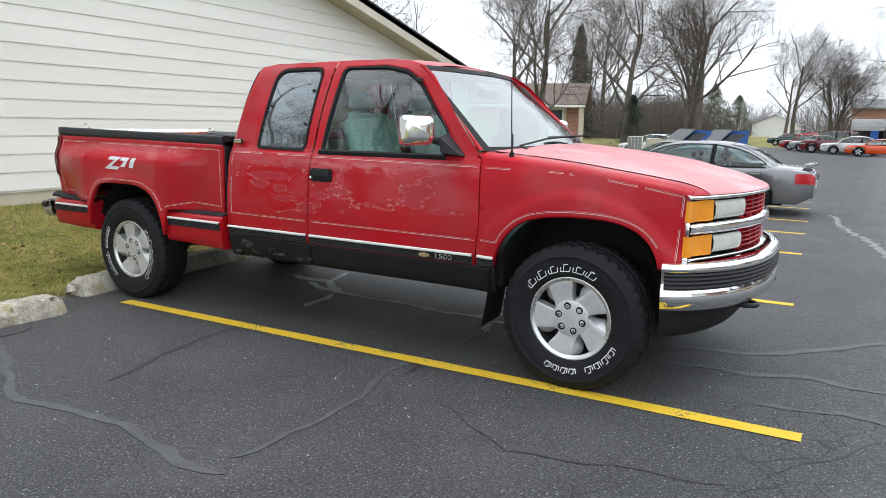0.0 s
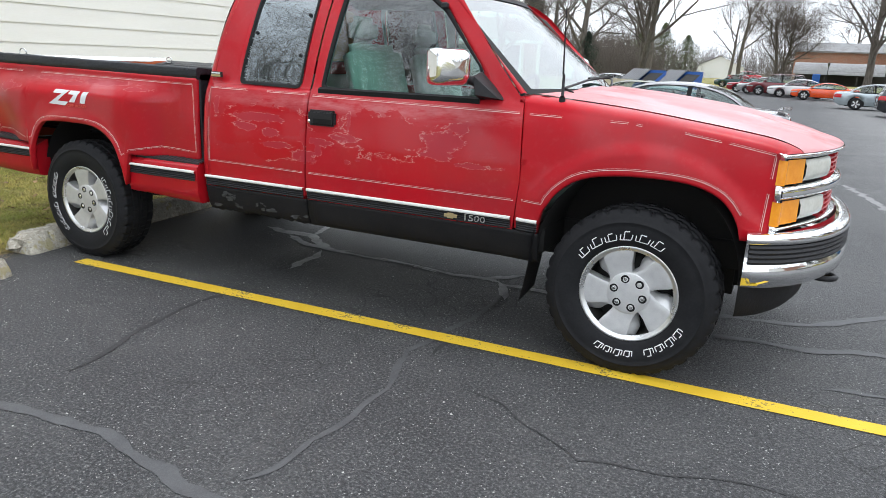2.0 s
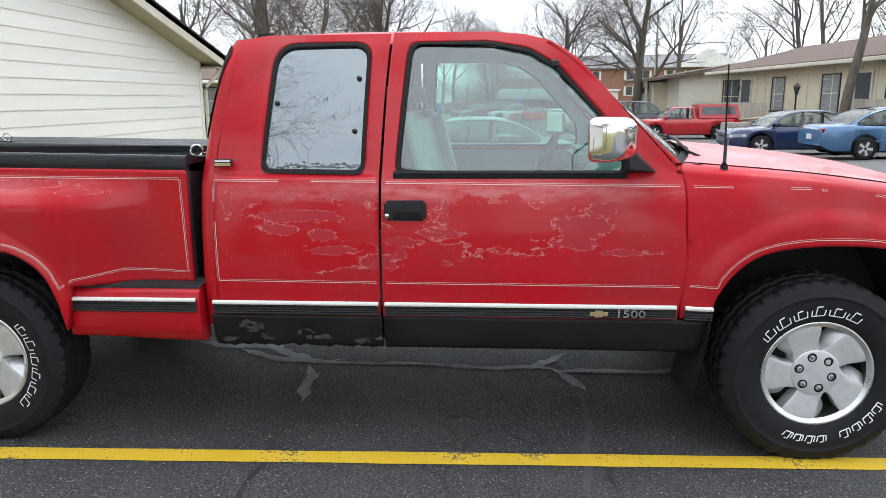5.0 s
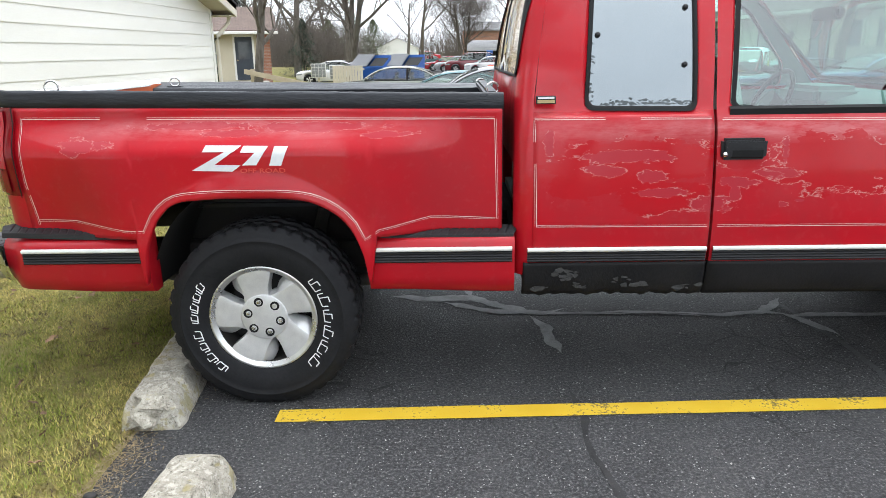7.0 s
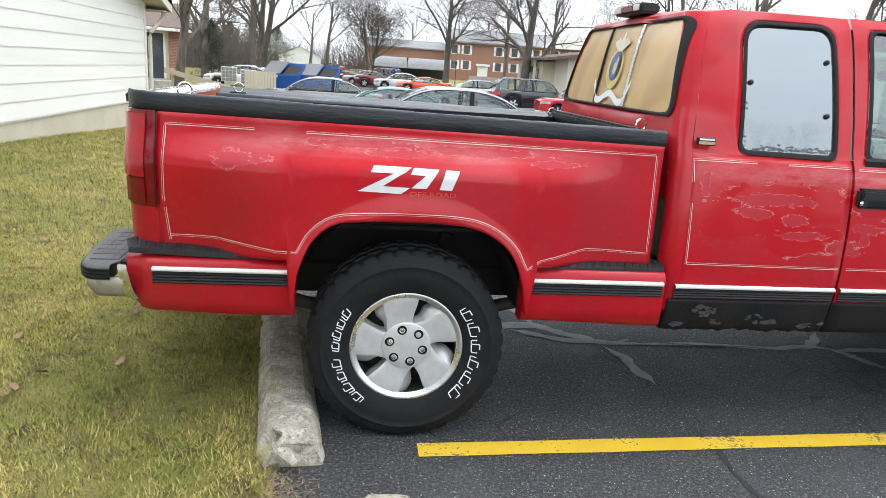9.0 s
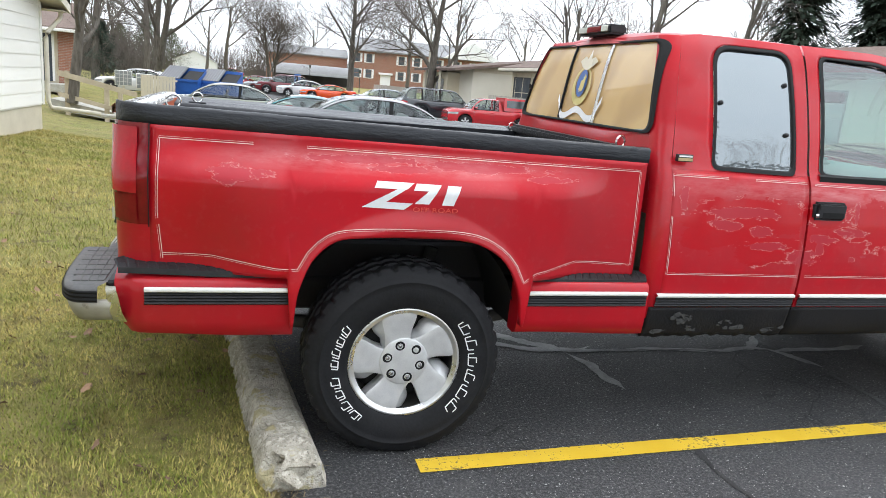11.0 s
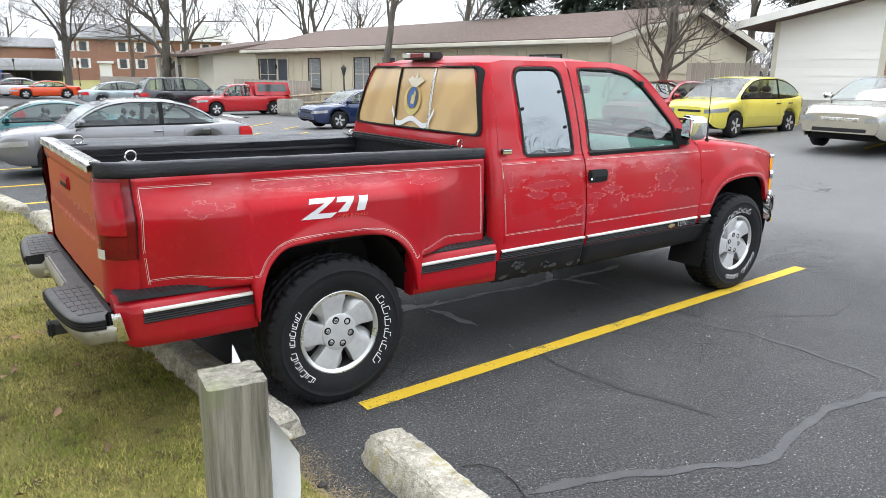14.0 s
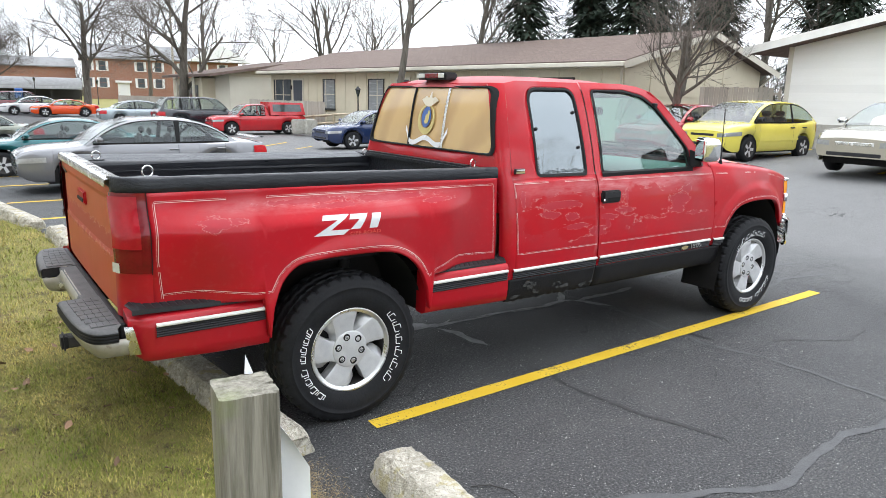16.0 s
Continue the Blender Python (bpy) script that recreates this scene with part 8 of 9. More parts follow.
    def ws_(u, v):
        x = lerp(xa - 0.03, xb + 0.06, v)
        z = roof_z(x)
        return (x + 0.004, u * cab_y(z) * 0.93, z + 0.012 * (1 - u * u))
    part("windscreen", sheet(ws_, steps(-1, 1, 6), steps(0.0, 1.0, 8)), M_CARSCREEN, cabin)
    def bl_(u, v):
        x = lerp(xd + 0.03, xc - 0.06, v)
        z = roof_z(x)
        return (x - 0.004, u * cab_y(z) * 0.93, z + 0.012 * (1 - u * u))
    part("rear_window", sheet(bl_, steps(-1, 1, 6), steps(0.0, 1.0, 8), flip=True), M_CARGLASS, cabin)

    for s in (-1, 1):
        for c in list(k["split"]):
            part("door_pillar", sheet(lambda z, e: (X(c) + e - 0.06 * (z - belt), s * (cab_y(z) + 0.004), z), steps(belt - 0.02, roof_z(X(c)) - 0.045, 4), (-0.045, 0.045), flip=s > 0), M_SEAL, cabin)
        part("sill_trim", sheet(lambda x, z: (x, s * (cab_y(belt) + 0.006), z), steps(cuts[-1], cuts[0], 8), (belt - 0.03, belt + 0.008), flip=s > 0), M_SEAL, cabin)
        part("drip_moulding", sheet(lambda x, e: (x, s * (cab_y(roof_z(x) - 0.05) + 0.005), max(belt, roof_z(x) - 0.05 + e)), steps(cuts[-1], cuts[0], 14), (-0.022, 0.004), flip=s > 0), M_SEAL, cabin)
        for fx in (0.42, 0.62):
            sx = lerp(xa, xd, fx)
            st = part("seat", boxed(sx - 0.08, sx + 0.06, *sorted((s * 0.14, s * 0.6)), 0.45, belt + 0.12, bev=0.05, seg=2), M_SEAT_DARK, t, smooth=True)
            part("head_rest", boxed(sx - 0.09, sx - 0.01, *sorted((s * 0.25, s * 0.5)), belt + 0.13, belt + 0.28, bev=0.03, seg=2), M_SEAT_DARK, st, smooth=True)
    part("dashboard", boxed(xa - 0.5, xa - 0.05, -wb * 0.9, wb * 0.9, 0.5, belt - 0.03, bev=0.05, seg=2), M_SEAT_DARK, t)
    # wheels
    for wx in wheels:
        for s in (-1, 1):
            wy = s * (w0 - 0.02)
            ty = spin([(r * 0.66, -0.0), (r * 0.9, -0.012), (r, 0.015), (r, 0.17), (r * 0.6, 0.18)], 28)
            wh = part("wheel", ty, M_RUBBER, t)
            wh.matrix_basis = pose(wx, wy, r, 0, 0, 0 if s < 0 else 180)
            part("rim", spin([(0.0, 0.012), (r * 0.18, 0.008), (r * 0.2, 0.03), (r * 0.6, 0.03), (r * 0.64, 0.0), (r * 0.68, -0.004), (r * 0.69, 0.02)], 24), M_DARK_STEEL, wh)
            if detail:
                for q in range(5):
                    a = 2 * math.pi * q / 5 + wx
                    c, sn = math.cos(a), math.sin(a)
                    v = []
                    for rr, hw in ((r * 0.12, r * 0.1), (r * 0.65, r * 0.13)):
                        for e in (-1, 1):
                            v.append((rr * c - e * hw * sn, 0.004, rr * sn + e * hw * c))
                    part("spoke", bm_of(v, [(0, 2, 3, 1)]), M_ALLOY, wh)
    # lamps, mirrors, lines
    for s in (-1, 1):
        outline = [(x, 0) for x in steps(X(0.1), X(0.004), 8)] + [(X(0.0), q) for q in steps(0.0, 1.0, 5)]

        def lamp_pt(i, z):
            x, q = outline[i]
            wy = curve_w(z, x, bottom, tops, width) + 0.006
            return (x + 0.008, s * lerp(wy, w0 * 0.5, q), min(z + 0.05 * (1 - i / 13), smooth_at(tops, x) - 0.03))
        part("headlamp", sheet(lamp_pt, range(len(outline)), steps(k["nose"] - 0.19, k["nose"] - 0.095, 4), flip=s < 0), M_CARLAMP, t)
        if not tail_band:
            rear = [(x, 0) for x in steps(X(0.93), X(0.996), 7)] + [(X(1.0), q) for q in steps(0.0, 1.0, 4)]

            def tail_pt(i, v):
                x, q = rear[i]
                z = lerp(k["tail"] - 0.25, min(k["tail"] - 0.05, smooth_at(tops, x) - 0.02), v)
                return (x - 0.008, s * lerp(curve_w(z, x, bottom, tops, width) + 0.006, w0 * 0.5, q), z)
            part("tail_lamp", sheet(tail_pt, range(len(rear)), steps(0, 1, 4), flip=s > 0), M_TAIL_BRIGHT, t)
        mr = part("wing_mirror", boxed(xa - 0.32, xa - 0.18, *sorted((s * (wb + 0.02), s * (wb + 0.2))), belt + 0.02, belt + 0.14, bev=0.03, seg=2), trim or paint, t, smooth=True)
        for f in [k["cowl"] + 0.035] + list(k["split"]) + ([0.8] if len(k["split"]) == 1 else []):
            x = X(f)
            part("door_gap", sheet(lambda z, e: (x + e + 0.0, s * (curve_w(z, x, bottom, tops, width) + 0.0025), z), steps(0.36, smooth_at(tops, x) - 0.05, 8), (-0.004, 0.004), flip=s > 0), M_GAP, body)
        for f in ([k["split"][0] - 0.02, 0.78] if k["split"] else [0.6]):
            x = X(f)
            part("handle", boxed(x - 0.09, x + 0.09, *sorted((s * width(x) * 0.985, s * (width(x) + 0.022))), belt - 0.15, belt - 0.12, bev=0.008), trim or paint, body)
        part("side_moulding", sheet(lambda x, z: (x, s * (width(x) + 0.006), z), steps(X(0.72), X(0.28), 8), (0.5, 0.55), flip=s > 0), paint, body)
    if tail_band:
        part("tail_lamp_band", boxed(X(0.997), X(0.96), -w0 * 0.83, w0 * 0.83, k["tail"] - 0.17, k["tail"] - 0.04, bev=0.02), M_TAIL, t)
    part("grille", boxed(X(0.03), X(-0.001), -w0 * 0.4, w0 * 0.4, k["nose"] - 0.18, k["nose"] - 0.1, bev=0.015), M_CHROME_WORN if trim is M_CHROME_WORN else M_BLACK, t)
    part("air_intake", boxed(X(0.03), X(-0.002), -w0 * 0.55, w0 * 0.55, 0.38, 0.46, bev=0.015), M_BLACK, t)
    part("rear_plate", boxed(X(1.003), X(0.99), -0.16, 0.16, k["tail"] - 0.36, k["tail"] - 0.21), M_PLATE, t)
    if spoiler:
        part("spoiler", sheet(lambda y, q: ((X(0.95), X(0.985), X(1.0), X(0.985))[q], y, (k["deck"] + 0.05, k["deck"] + 0.075, k["deck"] + 0.06, k["deck"] + 0.045)[q]), steps(-w0 * 0.72, w0 * 0.72, 10), range(4)), paint, t)
    if cap:
        x0, x1 = X(0.99), X(0.6)
        cp = part("bed_cap", bm_of([(x0, -w0 * 0.95, k["deck"]), (x1, -w0 * 0.95, k["deck"]), (x1, w0 * 0.95, k["deck"]), (x0, w0 * 0.95, k["deck"]), (x0 + 0.1, -w0 * 0.8, h + 0.1), (x1, -w0 * 0.8, h + 0.12), (x1, w0 * 0.8, h + 0.12), (x0 + 0.1, w0 * 0.8, h + 0.1)], [(0, 1, 5, 4), (1, 2, 6, 5), (2, 3, 7, 6), (3, 0, 4, 7), (4, 5, 6, 7)]), paint, t)
        for s in (-1, 1):
            v = [(lerp(x0, x1, a) + 0.0, s * (lerp(w0 * 0.95, w0 * 0.8, b) + 0.008), lerp(k["deck"], h + 0.1, b)) for a, b in ((0.1, 0.28), (0.93, 0.28), (0.93, 0.85), (0.14, 0.85))]
            part("cap_window", bm_of(v, [(0, 1, 2, 3)]), M_CARPANE, cp)
    return t


def curve_w(z, x, bottom, tops, width):
    zb, zt, w = bottom(x), smooth_at(tops, x), width(x)
    f = (z - zb) / (zt - zb)
    return w * curve_at([(0, 0.93), (0.08, 0.975), (0.45, 1.0), (0.72, 0.992), (0.93, 0.965), (1, 0.9)], f)


car("sedan", "grey four-door sedan with small boot spoiler parked in a bay", enamel("grey_metallic", (0.2, 0.2, 0.21), metal=0.35), (1.72, 11.55), 180, 4.84, 1.83, SEDAN, (1.42, -1.31), 0.33, spoiler=True, scale=0.97)
car("coupe", "dark teal two-door coupe with steel wheels", enamel("teal", (0.01, 0.11, 0.12), metal=0.2), (0.75, 16.2), 180, 4.55, 1.72, COUPE, (1.35, -1.27), 0.3)
car("sedan", "pale silver-green rounded sedan parked by the verge", enamel("silver_green", (0.2, 0.21, 0.17), metal=0.4), (-1.33, 23.0), 180, 4.8, 1.8, SEDAN, (1.4, -1.25), 0.31, scale=0.96)
car("coupe", "bright orange muscle coupe with dark wheels", enamel("orange", (0.8, 0.085, 0.012)), (5.8, 56.6), 180, 4.84, 1.9, COUPE, (1.45, -1.4), 0.36, scale=0.94)
car("sedan", "white sedan parked beside the orange coupe", enamel("white_car2", (0.66, 0.66, 0.66)), (4.1, 59.8), 180, 4.7, 1.8, SEDAN, (1.4, -1.3), 0.32)
car("sport_utility", "dark red sport utility vehicle in the far row", enamel("maroon", (0.14, 0.015, 0.02)), (2.4, 62.8), 180, 4.7, 1.85, WAGON, (1.4, -1.3), 0.36)
car("sedan", "silver hatch-backed sedan in the far row", enamel("silver2", (0.4, 0.41, 0.42), metal=0.4), (1.3, 66.0), 180, 4.6, 1.8, SEDAN, (1.4, -1.3), 0.32)
car("sedan", "red saloon at the end of the far row", enamel("dark_red2", (0.3, 0.02, 0.03)), (0.2, 69.0), 180, 4.6, 1.8, SEDAN, (1.4, -1.3), 0.32)
car("sedan", "pale silver-blue convertible sedan with closed top", enamel("ice_silver", (0.36, 0.41, 0.43), metal=0.4), (8.4, 43.2), 0, 4.9, 1.82, SEDAN, (1.45, -1.35), 0.33)
car("sport_utility", "black sport utility vehicle with roof rails", enamel("black_car", (0.012, 0.014, 0.018)), (10.0, 35.9), 0, 5.0, 1.95, WAGON, (1.5, -1.35), 0.38)
car("compact_pickup", "red compact pickup with matching bed cap", enamel("pickup_red", (0.45, 0.012, 0.018)), (11.4, 31.3), 180, 5.1, 1.72, PICKUP, (1.63, -1.5), 0.34, cap=True, scale=0.94)
car("sedan", "dark navy compact sedan with bright alloys", enamel("navy", (0.016, 0.03, 0.09), metal=0.2), (12.2, 20.5), 180, 4.67, 1.83, SEDAN, (1.4, -1.3), 0.33)
car("sedan", "faded blue sedan with full-width red tail lamps", enamel("mid_blue", (0.07, 0.16, 0.3), metal=0.2), (13.75, 17.3), 0, 4.95, 1.82, SEDAN, (1.42, -1.33), 0.31, tail_band=True)
car("hatchback", "lemon yellow three-door hatchback with black door mirrors", enamel("lemon", (0.72, 0.62, 0.1)), (15.75, 6.75), 180, 4.05, 1.7, HATCH, (1.26, -1.24), 0.3, trim=M_BLACK)
car("sedan", "beige and pewter sedan with oval badge on its grille", enamel("pewter", (0.4, 0.37, 0.3), metal=0.3), (15.0, 2.55), 180, 5.05, 1.84, SEDAN, (1.5, -1.27), 0.31, trim=M_CHROME_WORN)
car("sedan", "red sedan parked beyond the yellow hatchback", enamel("crimson", (0.36, 0.012, 0.02)), (17.2, 9.9), 180, 4.6, 1.8, SEDAN, (1.38, -1.28), 0.32)
car("sedan", "white car at the end of the drive by the dumpsters", enamel("white_car3", (0.66, 0.66, 0.66)), (-6.5, 41.0), 172, 4.6, 1.8, SEDAN, (1.4, -1.3), 0.32)
car("sedan", "dark green sedan on the far drive", enamel("bottle_green", (0.02, 0.07, 0.07)), (-2.5, 84.0), 180, 4.6, 1.8, SEDAN, (1.4, -1.3), 0.32)
car("sedan", "small red car on the distant drive", enamel("far_red", (0.4, 0.02, 0.03)), (-3.5, 112.0), 180, 4.6, 1.8, SEDAN, (1.4, -1.3), 0.32)


# ---- trees ----
def bark_mat():
    n = Nodes("grey_brown_bark")
    v = n.coords("Object")
    g = n.noise(n.scaled(v, 9, 9, 1.6), 1.0, 6, 0.7)
    b = n.noise(v, 1.1, 4)
    col = n.mix(n.ramp(g, 0.35, 0.65), (0.055, 0.046, 0.036), (0.15, 0.13, 0.105))
    col = n.mix(n.math("MULTIPLY", n.ramp(b, 0.5, 0.7), 0.4), col, (0.12, 0.125, 0.09))
    n.bump(g, 0.8, 0.03)
    return n.set(Base_Color=col, Roughness=0.95)


M_BARK = bark_mat()
M_TWIG = simple("bare_twigs", (0.09, 0.074, 0.062), (0.16, 0.135, 0.115), rough=0.95, scale=2)
M_NEEDLE = simple("conifer_needles", (0.008, 0.018, 0.009), (0.025, 0.042, 0.02), rough=0.8, scale=3)
M_CEDAR = simple("cedar_foliage", (0.05, 0.062, 0.02), (0.085, 0.1, 0.035), rough=0.8, scale=3)


def limb_mesh(seed, height, spread, trunk_r, levels=5, stems=1, lean=0.0, first=0.25, kids=(5, 5, 5, 4)):
    """Trunk and limbs in one list of tapering bars; the last orders are flat twigs."""
    rng = random.Random(seed)
    bars, twigs = [], []

    def grow_limb(p, d, length, r, level):
        pts = [p]
        n = 4 if level < 2 else 3
        cur, dirn = Vector(p), Vector(d)
        for i in range(n):
            dirn = (dirn + Vector((rng.uniform(-1, 1), rng.uniform(-1, 1), rng.uniform(-0.4, 0.75))) * (0.13 if level == 0 else 0.24)).normalized()
            cur = cur + dirn * length / n
            pts.append(cur.copy())
        if level <= 2:
            bars.append((pts, [r * (1 - 0.62 * i / n) for i in range(n + 1)], max(3, 8 - 2 * level)))
        else:
            twigs.append((pts, max(r, 0.0045)))
        if level >= levels - 1:
            return
        m = kids[min(level, len(kids) - 1)]
        for i in range(m):
            f = lerp(first if level == 0 else 0.22, 1.0, (i + rng.uniform(0.2, 0.9)) / m)
            k = min(n - 1, int(f * n))
            q = pts[k].lerp(pts[k + 1], f * n - k)
            ax = (pts[k + 1] - pts[k]).normalized()
            side = ax.orthogonal().normalized()
            side.rotate(Matrix.Rotation(rng.uniform(0, 2 * math.pi), 3, ax))
            up = 0.55 if level == 0 else 0.35
            nd = (ax * rng.uniform(0.45, 0.85) + side * spread * rng.uniform(0.7, 1.15) + Vector((0, 0, up * 0.5))).normalized()
            grow_limb(q, nd, length * rng.uniform(0.5, 0.72), r * (1 - 0.55 * f) * rng.uniform(0.42, 0.6), level + 1)
    for s in range(stems):
        a = 2 * math.pi * s / stems + rng.uniform(0, 1)
        d = Vector((lean + (0.3 * math.cos(a) if stems > 1 else 0), 0.3 * math.sin(a) if stems > 1 else 0, 1)).normalized()
        grow_limb(Vector((0, 0, -0.1)), d, height * (0.62 if stems == 1 else 0.55) * rng.uniform(0.9, 1.1), trunk_r / math.sqrt(stems), 0)
    return bars, twigs


def raw_mesh(name, v, f, mat, smooth=True):
    me = bpy.data.meshes.new(name)
    me.from_pydata(v, [], f)
    if smooth:
        me.polygons.foreach_set("use_smooth", [True] * len(f))
    me.materials.append(mat)
    me.update()
    return me


def bars_to_mesh(name, bars, mat):
    v, f = [], []
    up = Vector((0.013, 0.021, 1))
    for pts, rs, n in bars:
        base = len(v)
        for i, p in enumerate(pts):
            d = (pts[min(i + 1, len(pts) - 1)] - pts[max(i - 1, 0)]).normalized()
            a = d.cross(up if abs(d.z) < 0.97 else Vector((1, 0.02, 0))).normalized()
            b = d.cross(a)
            for k in range(n):
                t = 2 * math.pi * k / n
                v.append(p + (a * math.cos(t) + b * math.sin(t)) * rs[i])
        for i in range(len(pts) - 1):
            for k in range(n):
                q = (k + 1) % n
                f.append((base + i * n + k, base + i * n + q, base + (i + 1) * n + q, base + (i + 1) * n + k))
    return raw_mesh(name, v, f, mat)


def twigs_to_mesh(name, twigs, mat):
    v, f = [], []
    for pts, r in twigs:
        base = len(v)
        for i, p in enumerate(pts):
            d = (pts[min(i + 1, len(pts) - 1)] - pts[max(i - 1, 0)]).normalized()
            a = d.orthogonal().normalized()
            b = d.cross(a)
            rr = r * (1 - 0.6 * i / (len(pts) - 1))
            for k in range(3):
                t = 2.094 * k
                v.append(p + (a * math.cos(t) + b * math.sin(t)) * rr)
        for i in range(len(pts) - 1):
            for k in range(3):
                q = (k + 1) % 3
                f.append((base + i * 3 + k, base + i * 3 + q, base + (i + 1) * 3 + q, base + (i + 1) * 3 + k))
    return raw_mesh(name, v, f, mat)


TREES = {}


def bare_tree(at, height, seed, spread=0.75, trunk_r=0.3, stems=1, turn=0.0, lean=0.0, first=0.3, kids=(6, 6, 5, 4), levels=6, label="bare leafless deciduous tree with spreading limbs", twig_r=1.0):
    key = (seed, height, spread, trunk_r, stems, levels)
    if key not in TREES:
        bars, twigs = limb_mesh(seed, height, spread, trunk_r, levels, stems, lean, first, kids)
        TREES[key] = (bars_to_mesh("trunk", bars, M_BARK), twigs_to_mesh("crown", [(p, r * twig_r) for p, r in twigs], M_TWIG))
    t = thing("tree", label, "tree", "bare trees", at=at, turn=turn)
    for nm, me in zip(("trunk", "crown"), TREES[key]):
        ob = new(nm, me)
        ob.parent = t
    return t


def conifer(at, height, radius, seed, mat=None, label="dark green conifer behind the roofs", n=8000, turn=0.0):
    rng = random.Random(seed)
    t = thing("conifer", label, "tree", "conifers", at=at, turn=turn)
    part("trunk", tube([(0, 0, -0.1), (0, 0, height * 0.5), (0, 0, height)], [height * 0.016, height * 0.01, 0.02], 8), M_BARK, t)
    v, f = [], []
    for i in range(n):
        h = 1 - (1 - rng.random() ** 0.8)
        z = height * (0.06 + 0.94 * h)
        a = rng.uniform(0, 2 * math.pi)
        lay = 0.72 + 0.28 * math.sin(z * 5.2 + 2 * math.sin(a * 3 + seed))
        rr = radius * (1 - h) ** 0.8 * lay * rng.uniform(0.35, 1.05) + 0.08
        c = Vector((rr * math.cos(a), rr * math.sin(a), z - rr * 0.18))
        out = Vector((math.cos(a), math.sin(a), -0.45 + rng.uniform(-0.4, 0.4))).normalized()
        s = height * 0.021 * rng.uniform(0.6, 1.4)
        w = out.cross(Vector((0, 0, 1))).normalized() * s * 0.35
        k = len(v)
        v += [c - out * s * 0.5 - w * 0.4, c - out * s * 0.4 + w, c + out * s, c + w * -0.9]
        f += [(k, k + 1, k + 2), (k, k + 2, k + 3)]
    ob = new("crown", raw_mesh("crown", v, f, mat or M_NEEDLE, False))
    ob.parent = t
    return t


# in view
bare_tree((15.1, 23.7, 0), 11.5, 11, 0.8, 0.2, turn=20, first=0.42)
bare_tree((12.3, 48.4, -0.4), 14.5, 12, 1.0, 0.36, first=0.2, kids=(9, 6, 6, 5), twig_r=1.1)
bare_tree((9.2, 68.5, -0.4), 15.0, 13, 0.95, 0.36, first=0.22, kids=(9, 6, 6, 5), twig_r=1.2)
bare_tree((-10.0, 70.4, 0.1), 17.0, 14, 0.8, 0.34)
bare_tree((1.9, 79.0, -0.4), 12.5, 15, 1.0, 0.34, stems=2, first=0.2, kids=(8, 6, 6, 5), twig_r=1.25)
bare_tree((17.6, 10.6, 0.4), 6.4, 16, 0.85, 0.22, stems=2, levels=5, label="multi-stemmed bare ornamental tree by the tan house")
bare_tree((-5.4, 19.0, 0.2), 8.0, 17, 0.95, 0.15, turn=60, first=0.22, kids=(8, 6, 6, 5))
bare_tree((-6.8, 51.0, -0.1), 16.0, 18, 0.95, 0.4, turn=100, stems=2, first=0.22, kids=(8, 6, 6, 5), twig_r=1.0)
bare_tree((-9.3, 43.3, 0.1), 12.0, 20, 0.9, 0.28, turn=30, first=0.22, kids=(8, 6, 6, 5))
bare_tree((25.5, 52.0, 0), 14.0, 11, 0.8, 0.25, turn=190)
bare_tree((22.0, 75.0, 0), 15.0, 13, 0.7, 0.33, turn=140)
bare_tree((-3.5, 98.0, 0.6), 14.0, 14, 0.8, 0.3, turn=200)
rng_t = random.Random(21)
SEEDS = [(11, 11.5, 0.8, 0.2), (12, 16.0, 0.85, 0.34), (13, 17.0, 0.7, 0.33), (14, 17.0, 0.8, 0.34), (15, 17.0, 0.75, 0.3)]
wood = [(-34, 46), (-28, 62), (-22, 78), (-30, 90), (-38, 110), (-20, 118), (-9, 140), (-28, 140), (4, 150), (14, 152), (30, 146), (44, 140), (38, 100), (48, 84), (36, 70), (50, 60), (42, 46), (34, 44), (54, 36), (46, 24), (38, 14), (50, 6), (34, -4), (58, 16), (62, 48), (66, 76), (60, 104), (-44, 70), (-48, 40), (26, 112)]
for x, y in wood:
    s = SEEDS[rng_t.randrange(5)]
    bare_tree((x + rng_t.uniform(-2, 2), y + rng_t.uniform(-2, 2), 0.0), s[1], s[0], s[2], s[3], turn=rng_t.uniform(0, 360), levels=5, kids=(6, 6, 5, 5), twig_r=1.8)
# behind the camera, mirrored in the glass
for x, y, k, a in ((-16, -19, 1, 90), (16, -34, 1, 250), (26, -30, 2, 300)):
    s = SEEDS[k]
    bare_tree((x, y, 0.0), s[1], s[0], s[2], s[3], turn=a, label="bare leafless tree across the lot mirrored in the glass")
for x, y, a in ((-5.3, -6.9, 0), (-3.5, -8.4, 130)):
    bare_tree((x, y, 0.0), 9.0, 19, 0.95, 0.17, turn=a, first=0.22, kids=(7, 6, 5, 4), label="bare leafless tree behind the lot mirrored in the glass")
for x, y, h, r, s in ((23.5, 24.5, 12.5, 3.0, 1), (27.5, 21.0, 13.5, 3.2, 2), (31.5, 19.0, 12.5, 3.1, 3), (35, 14.0, 12.0, 3.4, 4), (29.5, 26.0, 13, 3.2, 5), (40, 18, 13, 3.8, 7), (34, 30, 13, 3.6, 9), (38, 24, 13, 3.8, 6), (33, 24, 12.5, 3.6, 8), (-9.0, 44, 3.6, 2.4, 10), (-15.9, 52.1, 9.5, 2.6, 11)):
    conifer((x, y, 0), h, r, s)
for x, y, h, s in ((-10.5, 100, 6, 31), (-13.5, 99, 7.5, 32), (-16.5, 98, 6, 33)):
    conifer((x, y, 0), h, 5.5, s, M_CEDAR, "yellow-green cedar in the distant hedge")


